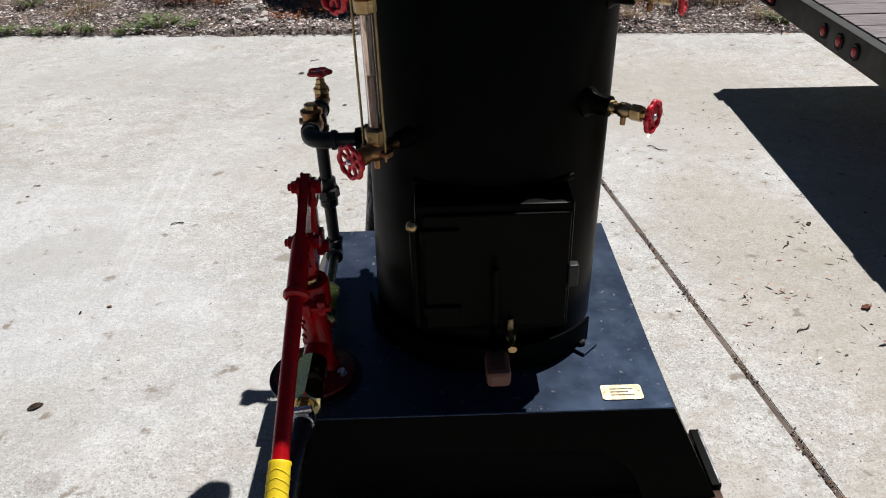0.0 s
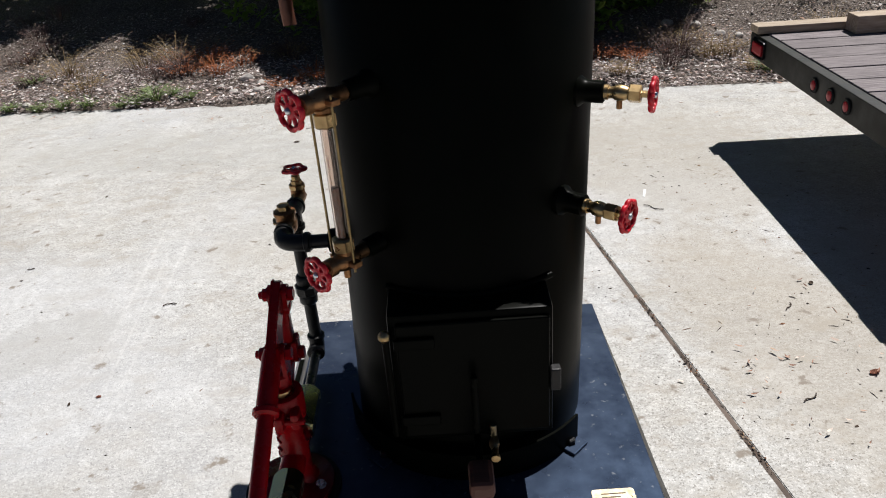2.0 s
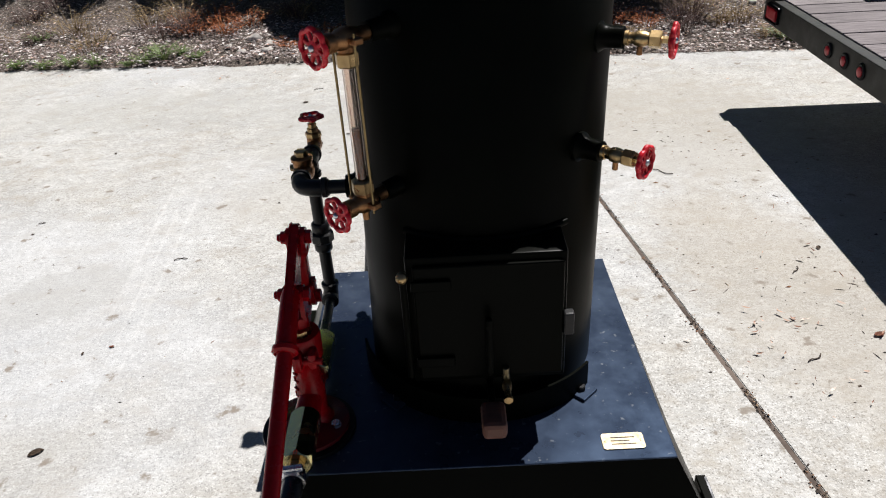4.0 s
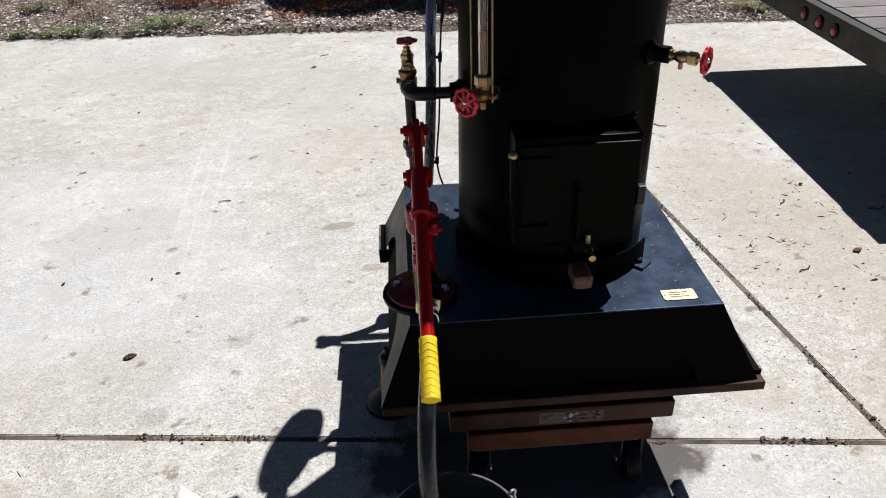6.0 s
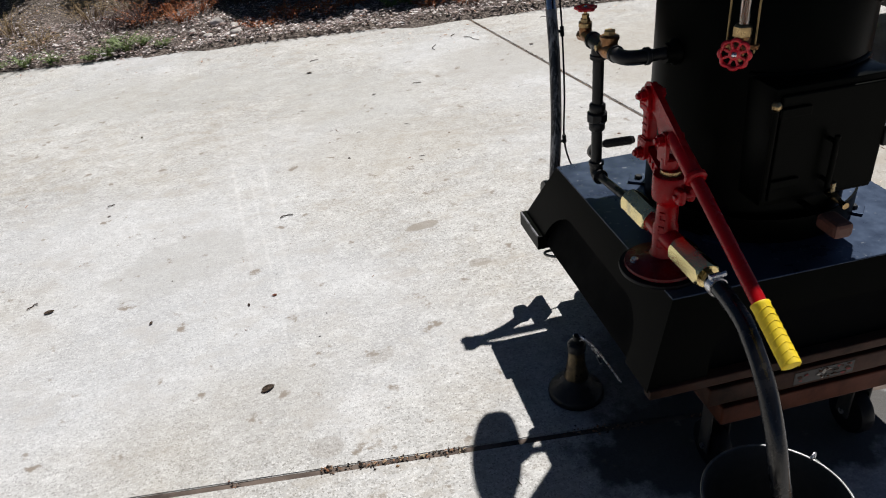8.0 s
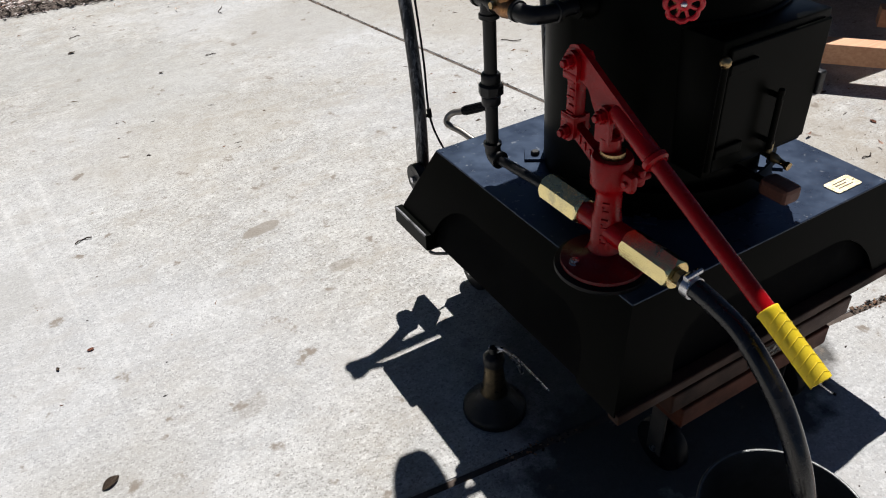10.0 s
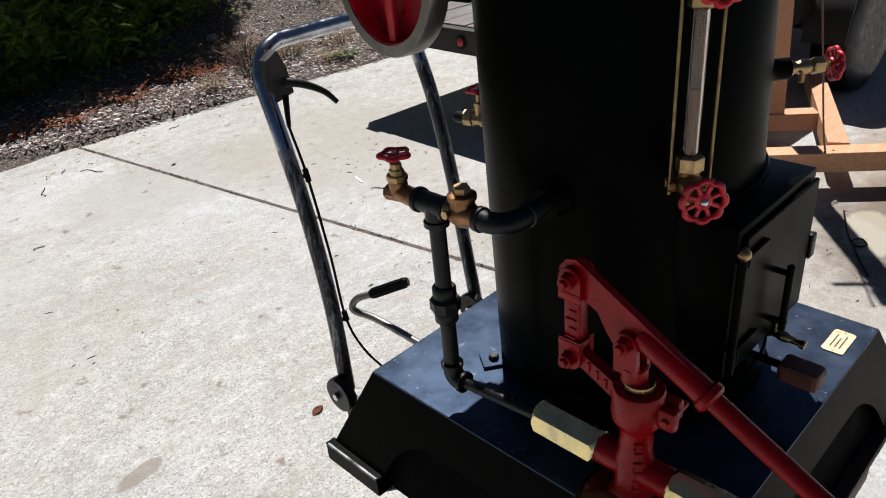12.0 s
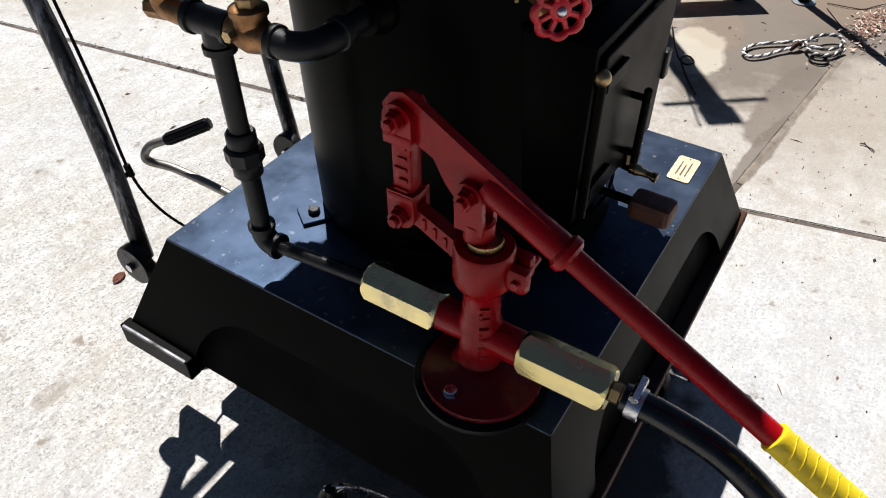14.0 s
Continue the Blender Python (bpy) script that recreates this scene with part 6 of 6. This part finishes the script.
def flakes(name, count, area, size, mat, label, seed, density=None, lift=0.0):
    """Many small bent flakes lying on the bank."""
    rng = random.Random(seed)
    verts, faces = [], []
    while len(faces) < count * 2:
        x, y = rng.uniform(area[0], area[1]), rng.uniform(area[2], area[3])
        edge = 3.95 - 0.108 * x
        if y < edge + rng.uniform(-0.12, 0.06) ** 2 * 8 - 0.02 or (density and rng.random() > density(x, y)):
            continue
        z = max(bank_height(x, y), 0.0) + 0.004 + lift * rng.random()
        s = rng.uniform(*size)
        a, tilt = rng.uniform(0, 6.283), rng.uniform(-0.7, 0.7)
        m = Matrix.Translation((x, y, z)) @ Matrix.Rotation(a, 3, "Z").to_4x4() @ Matrix.Rotation(tilt, 4, "X")
        w = s * rng.uniform(0.18, 0.5)
        k = len(verts)
        bend = s * rng.uniform(-0.2, 0.3)
        for p in ((-s, -w * 0.6, 0), (-s, w * 0.6, 0), (0, -w, bend), (0, w, bend), (s, -w * 0.4, 0), (s, w * 0.4, 0)):
            verts.append(tuple(m @ Vector(p)))
        faces += [(k, k + 2, k + 3, k + 1), (k + 2, k + 4, k + 5, k + 3)]
    data = bpy.data.meshes.new(name)
    data.from_pydata(verts, [], faces)
    data.materials.append(mat)
    return tagged(new(name, data), label, "litter", kind="stuff")


LITTER = litter_material()
DARK_LITTER = litter_material()
for stop, shade in zip([n for n in DARK_LITTER.node_tree.nodes if n.type == "VALTORGB"][0].color_ramp.elements, (0.85, 0.95, 0.95, 0.9, 0.85, 0.9, 1.2)):
    stop.color = (*(c * shade for c in stop.color[:3]), 1)
flakes("leaf_litter", 52000, (-4.6, 4.6, 3.6, 6.4), (0.004, 0.014), DARK_LITTER, "loose dry bark and leaf litter over the bank", 3, lift=0.015)
flakes("leaf_litter", 15000, (-4.2, 4.2, 3.6, 5.3), (0.006, 0.020), LITTER, "larger pale dry leaves over the bank edge", 4, density=edge_strip, lift=0.03)


def pile(name, label, spots, seed):
    """Curled flakes drifted together at a few spots: x, y, length and width of the drift, count."""
    rng = random.Random(seed)
    verts, faces = [], []
    for x0, y0, dx, dy, n in spots:
        for i in range(n):
            a, b = rng.gauss(0, dx), rng.gauss(0, dy)
            s, w = rng.uniform(0.006, 0.018), rng.uniform(0.3, 0.6)
            m = Matrix.Translation((x0 + a + 0.3 * b, y0 - 0.35 * a + b, 0.004 + 0.016 * rng.random())) @ Matrix.Rotation(rng.uniform(0, 6.28), 4, "Z") @ Matrix.Rotation(rng.uniform(-0.6, 0.6), 4, "X")
            k = len(verts)
            bend = s * rng.uniform(0.1, 0.5)
            verts += [tuple(m @ Vector(p)) for p in ((-s, 0, bend), (-s * 0.3, -s * w * 0.5, 0), (-s * 0.3, s * w * 0.5, 0), (s * 0.4, -s * w * 0.45, 0), (s * 0.4, s * w * 0.45, 0), (s, 0, bend * 0.7))]
            faces += [(k, k + 1, k + 2), (k + 1, k + 3, k + 4, k + 2), (k + 3, k + 5, k + 4)]
    data = bpy.data.meshes.new(name)
    data.from_pydata(verts, [], faces)
    data.materials.append(SHAVING)
    tagged(new(name, data), label, "litter", kind="stuff")


def shaving_material():
    m = material("dry_bark_shaving", (0.4, 0.26, 0.18), 0.85)
    g = m.node_tree.nodes.new("ShaderNodeNewGeometry")
    link(m, ramp(m, g.outputs["Random Per Island"], ((0.0, (0.12, 0.06, 0.045)), (0.35, (0.30, 0.16, 0.11)), (0.7, (0.55, 0.38, 0.29)), (1.0, (0.70, 0.60, 0.52)))), "Base Color")
    return m


SHAVING = shaving_material()
pile("shavings", "small drift of dry leaves and bark shavings on damp concrete", ((2.32, -0.49, 0.065, 0.030, 200), (2.19, -0.465, 0.045, 0.026, 90), (2.44, -0.54, 0.05, 0.028, 80), (2.09, -0.49, 0.04, 0.025, 30), (2.86, -0.69, 0.06, 0.05, 30), (2.55, -0.16, 0.04, 0.03, 22)), 11)
pile("edge_scraps", "dry scraps blown from the bank onto the edge of the slab", ((-0.6, 3.72, 0.5, 0.10, 34), (0.2, 3.66, 0.4, 0.12, 26), (-1.6, 3.86, 0.6, 0.09, 26), (1.1, 3.55, 0.4, 0.12, 22), (-2.8, 4.02, 0.5, 0.08, 20)), 13)
pile("leaf_scraps", "brown leaf scraps scattered over the slab beside the joint", ((1.085, 0.68, 0.03, 0.02, 9), (1.05, 0.45, 0.15, 0.10, 12), (1.25, 0.95, 0.20, 0.2, 14), (1.5, 0.4, 0.25, 0.25, 12), (0.93, 0.62, 0.02, 0.08, 10)), 12)

STONE = worn("river_stone", (0.42, 0.39, 0.36), 0.8, other=(0.27, 0.25, 0.24), scale=9, amount=0.8, grain=0.4)


def stone(x, y, r, seed):
    bm = bmesh.new()
    bmesh.ops.create_icosphere(bm, subdivisions=3, radius=1.0)
    for v in bm.verts:
        k = 1 + 0.25 * noise.noise(v.co * 1.2 + Vector((seed * 7.1, 0, 0))) + 0.06 * noise.noise(v.co * 4 + Vector((seed, 3, 0)))
        v.co = Vector((v.co.x * r * k * 1.25, v.co.y * r * k, v.co.z * r * k * 0.7))
    ob = part("stone", bm, STONE, smooth=60)
    ob.matrix_world = pose(x, y, bank_height(x, y) + r * 0.30, 0, 0, seed * 47)
    return tagged(ob, "rounded pale grey river stone lying on the bank", "stone", "stones on the bank")


for k, (x, y, r) in enumerate(((-1.55, 4.62, 0.075), (-1.42, 4.50, 0.06), (-1.62, 4.40, 0.055), (-1.40, 4.32, 0.06), (-1.74, 4.50, 0.05), (-1.12, 4.70, 0.05), (-3.25, 4.42, 0.06), (2.30, 4.85, 0.07), (2.42, 4.75, 0.06), (2.15, 5.05, 0.085), (1.95, 5.15, 0.07), (2.60, 4.55, 0.05), (3.1, 4.4, 0.05), (-0.45, 4.55, 0.04), (1.30, 4.30, 0.04), (2.8, 4.3, 0.035), (-2.05, 4.25, 0.035))):
    stone(x, y, r * 0.58, k + 1)

GREEN = worn("weed_green", (0.11, 0.17, 0.04), 0.6, other=(0.17, 0.18, 0.06), scale=30, amount=0.6)
STRAW = worn("dry_grass", (0.27, 0.19, 0.09), 0.8, other=(0.13, 0.08, 0.04), scale=30, amount=0.7)
ORANGE = worn("orange_dry_weed", (0.40, 0.125, 0.035), 0.8, other=(0.13, 0.05, 0.02), scale=30, amount=0.7)


def tuft(name, x, y, blades, height, spread, mat, label, seed):
    """A clump of narrow bent blades with small side leaves."""
    rng = random.Random(seed)
    verts, faces = [], []
    for b in range(blades):
        a, r = rng.uniform(0, 6.283), spread * rng.random() ** 0.6
        px, py = r * math.cos(a) * 0.6, r * math.sin(a) * 0.6
        h, lean, w = height * rng.uniform(0.3, 0.85), rng.uniform(0.2, 1.6), rng.uniform(0.0015, 0.004) * (2 if mat is GREEN else 1)
        sx, sy = -math.sin(a) * w, math.cos(a) * w
        k = len(verts)
        for t in (0, 0.4, 0.75, 1.0):
            q = lean * h * t * t
            ww = 1.0 - 0.85 * t
            cx, cy, cz = px + math.cos(a) * q, py + math.sin(a) * q, h * t * (1 - 0.25 * t)
            verts += [(cx - sx * ww, cy - sy * ww, cz), (cx + sx * ww, cy + sy * ww, cz)]
        faces += [(k, k + 1, k + 3, k + 2), (k + 2, k + 3, k + 5, k + 4), (k + 4, k + 5, k + 7, k + 6)]
        for j in range(3):
            t = rng.uniform(0.3, 1.0)
            cx, cy, cz = px + math.cos(a) * lean * h * t * t, py + math.sin(a) * lean * h * t * t, h * t * (1 - 0.25 * t)
            l, aa = rng.uniform(0.010, 0.026), rng.uniform(0, 6.28)
            dx, dy = math.cos(aa) * l, math.sin(aa) * l
            k = len(verts)
            verts += [(cx, cy, cz), (cx + dx * 0.5 - dy * 0.3, cy + dy * 0.5 + dx * 0.3, cz + 0.006), (cx + dx, cy + dy, cz + 0.002), (cx + dx * 0.5 + dy * 0.3, cy + dy * 0.5 - dx * 0.3, cz + 0.006)]
            faces.append((k, k + 1, k + 2, k + 3))
    data = bpy.data.meshes.new(name)
    data.from_pydata(verts, [], faces)
    data.materials.append(mat)
    ob = new(name, data)
    ob.matrix_world = pose(x, y, max(bank_height(x, y), -0.01) - 0.005)
    return tagged(ob, label, "weed", "weeds on the bank")


for k, (x, y, h) in enumerate(((-3.125, 4.33, 0.12), (-2.915, 4.31, 0.16), (-2.709, 4.28, 0.15), (-2.449, 4.25, 0.07), (-2.334, 4.27, 0.15), (-2.209, 4.34, 0.22), (-3.6, 4.42, 0.13), (-3.454, 5.0, 0.16), (-2.10, 4.42, 0.12), (-2.30, 4.50, 0.10), (-0.20, 4.42, 0.18), (-0.05, 4.48, 0.15), (-1.95, 4.30, 0.10), (3.0, 4.15, 0.12), (-3.35, 4.36, 0.10))):
    tuft("weed", x, y, 45, h * 0.85, 0.065, GREEN, "low green weed growing at the slab edge", 20 + k)
for k, (x, y, h) in enumerate(((-1.98, 5.15, 0.28), (-1.70, 5.05, 0.22), (-2.15, 4.95, 0.22), (-1.85, 4.85, 0.20), (-1.0, 4.60, 0.16), (-0.7, 4.55, 0.14), (-0.45, 4.70, 0.16), (1.25, 4.55, 0.2), (1.5, 4.45, 0.16), (0.4, 4.25, 0.12), (-1.2, 4.45, 0.12), (0.85, 4.35, 0.14), (0.1, 4.35, 0.12))):
    tuft("dry_weed", x, y, 70, h, 0.22, ORANGE, "orange-brown dried weed on the bank", 60 + k)
for k, (x, y, h) in enumerate(((-3.2, 5.1, 0.35), (-2.6, 5.3, 0.4), (-2.3, 5.25, 0.35), (1.75, 4.8, 0.3), (1.95, 4.7, 0.25), (2.2, 4.4, 0.2), (-3.8, 4.8, 0.3), (2.6, 4.25, 0.18), (-1.3, 5.2, 0.3), (-2.9, 4.7, 0.2), (3.2, 4.8, 0.3), (0.6, 4.5, 0.18))):
    tuft("dry_grass_clump", x, y, 75, h, 0.26, STRAW, "straw-coloured dry grass clump on the bank", 90 + k)

DEAD = worn("dead_brown_weed", (0.11, 0.065, 0.055), 0.9, other=(0.05, 0.032, 0.03), scale=30, amount=0.8)
rng = random.Random(77)
for k in range(24):
    x = rng.uniform(-4.2, -0.5) if k < 17 else rng.uniform(1.2, 3.4)
    y = 4.55 + rng.random() * 1.5 - 0.1 * x
    tuft("dead_weed", x, y, 60, rng.uniform(0.14, 0.34), rng.uniform(0.14, 0.26), DEAD, "dark brown dead weed on the bank", 300 + k)

for k, (x, y, h, mat, label) in enumerate(((1.70, 4.25, 0.34, DEAD, "dark brown dead weed on the bank"), (1.88, 4.55, 0.40, DEAD, "dark brown dead weed on the bank"), (2.06, 4.38, 0.24, STRAW, "straw-coloured dry grass clump on the bank"), (2.25, 3.98, 0.14, STRAW, "straw-coloured dry grass clump on the bank"), (1.30, 4.05, 0.16, STRAW, "straw-coloured dry grass clump on the bank"), (2.36, 3.92, 0.12, GREEN, "low green weed growing at the slab edge"))):
    tuft("dead_weed" if mat is DEAD else "weed" if mat is GREEN else "dry_grass_clump", x, y, 60, h, 0.14, mat, label, 400 + k)

LEAF_DARK = worn("shrub_leaf", (0.026, 0.050, 0.014), 0.5, other=(0.055, 0.09, 0.024), scale=8, amount=0.8)
LEAF_DARK.node_tree.nodes["Principled BSDF"].inputs["Specular IOR Level"].default_value = 0.3
thin = LEAF_DARK.node_tree.nodes.new("ShaderNodeBsdfTranslucent")
thin.inputs[0].default_value = (0.40, 0.60, 0.09, 1)
blend = LEAF_DARK.node_tree.nodes.new("ShaderNodeMixShader")
blend.inputs[0].default_value = 0.5
LEAF_DARK.node_tree.links.new(LEAF_DARK.node_tree.nodes["Principled BSDF"].outputs[0], blend.inputs[1])
LEAF_DARK.node_tree.links.new(thin.outputs[0], blend.inputs[2])
LEAF_DARK.node_tree.links.new(blend.outputs[0], LEAF_DARK.node_tree.nodes["Material Output"].inputs[0])
BARK = worn("bark", (0.08, 0.06, 0.045), 0.9, other=(0.14, 0.11, 0.09), scale=14, amount=0.7, grain=0.9)


def shade_line(x):
    """How far forward the shade of the shrubs reaches over the bank."""
    if x > 0:
        side = 4.24 + (0.20 * x if x < 1.8 else 0.36 + 1.3 * (x - 1.8))
    elif x > -1.2:
        side = 4.24 - 0.15 * x
    else:
        side = 4.42 + 1.0 * min(-1.2 - x, 1.1) + 0.4 * max(0.0, min(-2.8 - x, 1.0))
    return side + (0.55 if x < -1.2 else 0.12) * noise.noise(Vector((x * 2.1, 7.0, 0)))


def shrub(x, y, radius, height, leaves, seed):
    """A shrub of forked stems and many small separate leaves in clumps."""
    rng = random.Random(seed)
    z0 = bank_height(x, y) - 0.05
    ob = thing("shrub", "dark green leafy shrub on the bank", "shrub", "shrubs on the bank", at=(x, y, z0))
    stems = bmesh.new()
    tips = []
    for k in range(9):
        a = 6.283 * k / 9 + rng.uniform(-0.3, 0.3)
        r, h = radius * rng.uniform(0.3, 0.85), height * rng.uniform(0.5, 0.95)
        pts = smooth_path([(0.05 * math.cos(a), 0.05 * math.sin(a), 0), (r * 0.3 * math.cos(a), r * 0.3 * math.sin(a), h * 0.4), (r * math.cos(a), r * math.sin(a), h)], 4)
        add_tube(stems, pts, 0.02, 6, radii=[0.024 * (1 - 0.8 * i / (len(pts) - 1)) for i in range(len(pts))])
        tips += [pts[i] for i in range(2, len(pts))]
    part("stems", stems, BARK, ob, smooth=60)
    verts, faces = [], []
    clumps = [Vector((max(-0.9, min(0.9, rng.gauss(0, 0.45))) * radius, max(-0.9, min(0.9, rng.gauss(0, 0.45))) * radius, height * rng.uniform(0.12, 1.0))) for k in range(46)] + tips
    for i in range(leaves):
        c = rng.choice(clumps)
        p = c + Vector(tuple(max(-0.28, min(0.28, rng.gauss(0, 0.14))) for _ in range(3))) * radius
        p.z = max(p.z, 0.05)
        # leaves whose shadow would fall in front of shade_line are left out
        sx, sy = x + p.x - 0.43 * (z0 + p.z), y + p.y - 0.43 * (z0 + p.z)
        if sy < shade_line(sx) + rng.uniform(-0.08, 0.25):
            continue
        s = rng.uniform(0.025, 0.055)
        m = Matrix.Translation(p) @ Euler((rng.uniform(-0.9, 0.9), rng.uniform(-0.9, 0.9), rng.uniform(0, 6.28))).to_matrix().to_4x4()
        k = len(verts)
        verts += [tuple(m @ Vector(q)) for q in ((-s, 0, 0), (-s * 0.2, -s * 0.42, 0.006), (s, 0, -0.004), (-s * 0.2, s * 0.42, 0.006))]
        faces.append((k, k + 1, k + 2, k + 3))
    data = bpy.data.meshes.new("foliage")
    data.from_pydata(verts, [], faces)
    data.materials.append(LEAF_DARK)
    f = new("foliage", data)
    f.parent = ob
    return ob


for k, (x, y, r, h) in enumerate(((-6.2, 7.4, 1.1, 2.4), (-4.8, 7.2, 1.1, 2.4), (-3.5, 7.0, 1.1, 2.4), (-2.5, 6.7, 1.0, 2.4), (-1.6, 6.5, 1.0, 2.4), (-0.9, 6.3, 1.0, 2.3), (0.42, 5.2, 0.75, 1.8), (1.0, 5.25, 0.8, 1.9), (1.75, 5.55, 0.75, 1.8), (0.95, 5.75, 0.85, 2.2), (1.5, 5.75, 0.8, 2.0), (2.1, 6.2, 0.85, 2.1), (0.1, 5.75, 0.9, 2.2), (-0.5, 5.45, 0.8, 2.0), (-1.05, 5.95, 0.85, 2.2), (1.0, 6.3, 1.0, 2.6), (2.5, 6.7, 1.0, 2.3), (3.6, 7.2, 1.1, 2.4), (4.8, 7.6, 1.2, 2.4), (0.2, 7.0, 1.2, 2.8), (-2.6, 8.0, 1.2, 3.2), (-5.4, 8.3, 1.3, 3.2), (1.9, 7.9, 1.3, 3.2), (3.6, 8.6, 1.3, 3.2))):
    shrub(x, y, r, h, 15000 if y < 6.4 else 8000, 200 + k)

# crumbs of soil and bark that lie in and along the joints
rng = random.Random(31)
verts, faces = [], []
for k in range(2600):
    if rng.random() < 0.5:
        p = slab_point(rng.uniform(-3.5, 0.0), rng.gauss(0, 0.007))
    else:
        v = rng.uniform(-1.2, 4.2)
        p = slab_point(rng.gauss(0, 0.008) + SKEW * max(0.0, -v), v)
    if noise.noise(p * 3.7) < -0.05:
        continue
    s = rng.uniform(0.0012, 0.0048) * (2.0 if rng.random() < 0.06 else 1.0)
    m = Matrix.Translation((p.x, p.y, 0.001 + 0.002 * rng.random())) @ Matrix.Rotation(rng.uniform(0, 6.28), 4, "Z") @ Matrix.Rotation(rng.uniform(-0.4, 0.4), 4, "X")
    i = len(verts)
    verts += [tuple(m @ Vector(q)) for q in ((-s, -s * 0.5, 0), (s * 0.6, -s * 0.6, 0), (s, s * 0.4, 0), (-s * 0.5, s * 0.6, 0), (0, 0, s * 0.6))]
    faces += [(i, i + 1, i + 4), (i + 1, i + 2, i + 4), (i + 2, i + 3, i + 4), (i + 3, i, i + 4)]
data = bpy.data.meshes.new("joint_dirt")
data.from_pydata(verts, [], faces)
data.materials.append(CRUMB)
tagged(new("joint_dirt", data), "brown crumbs of soil and bark along the joints", "litter", kind="stuff")
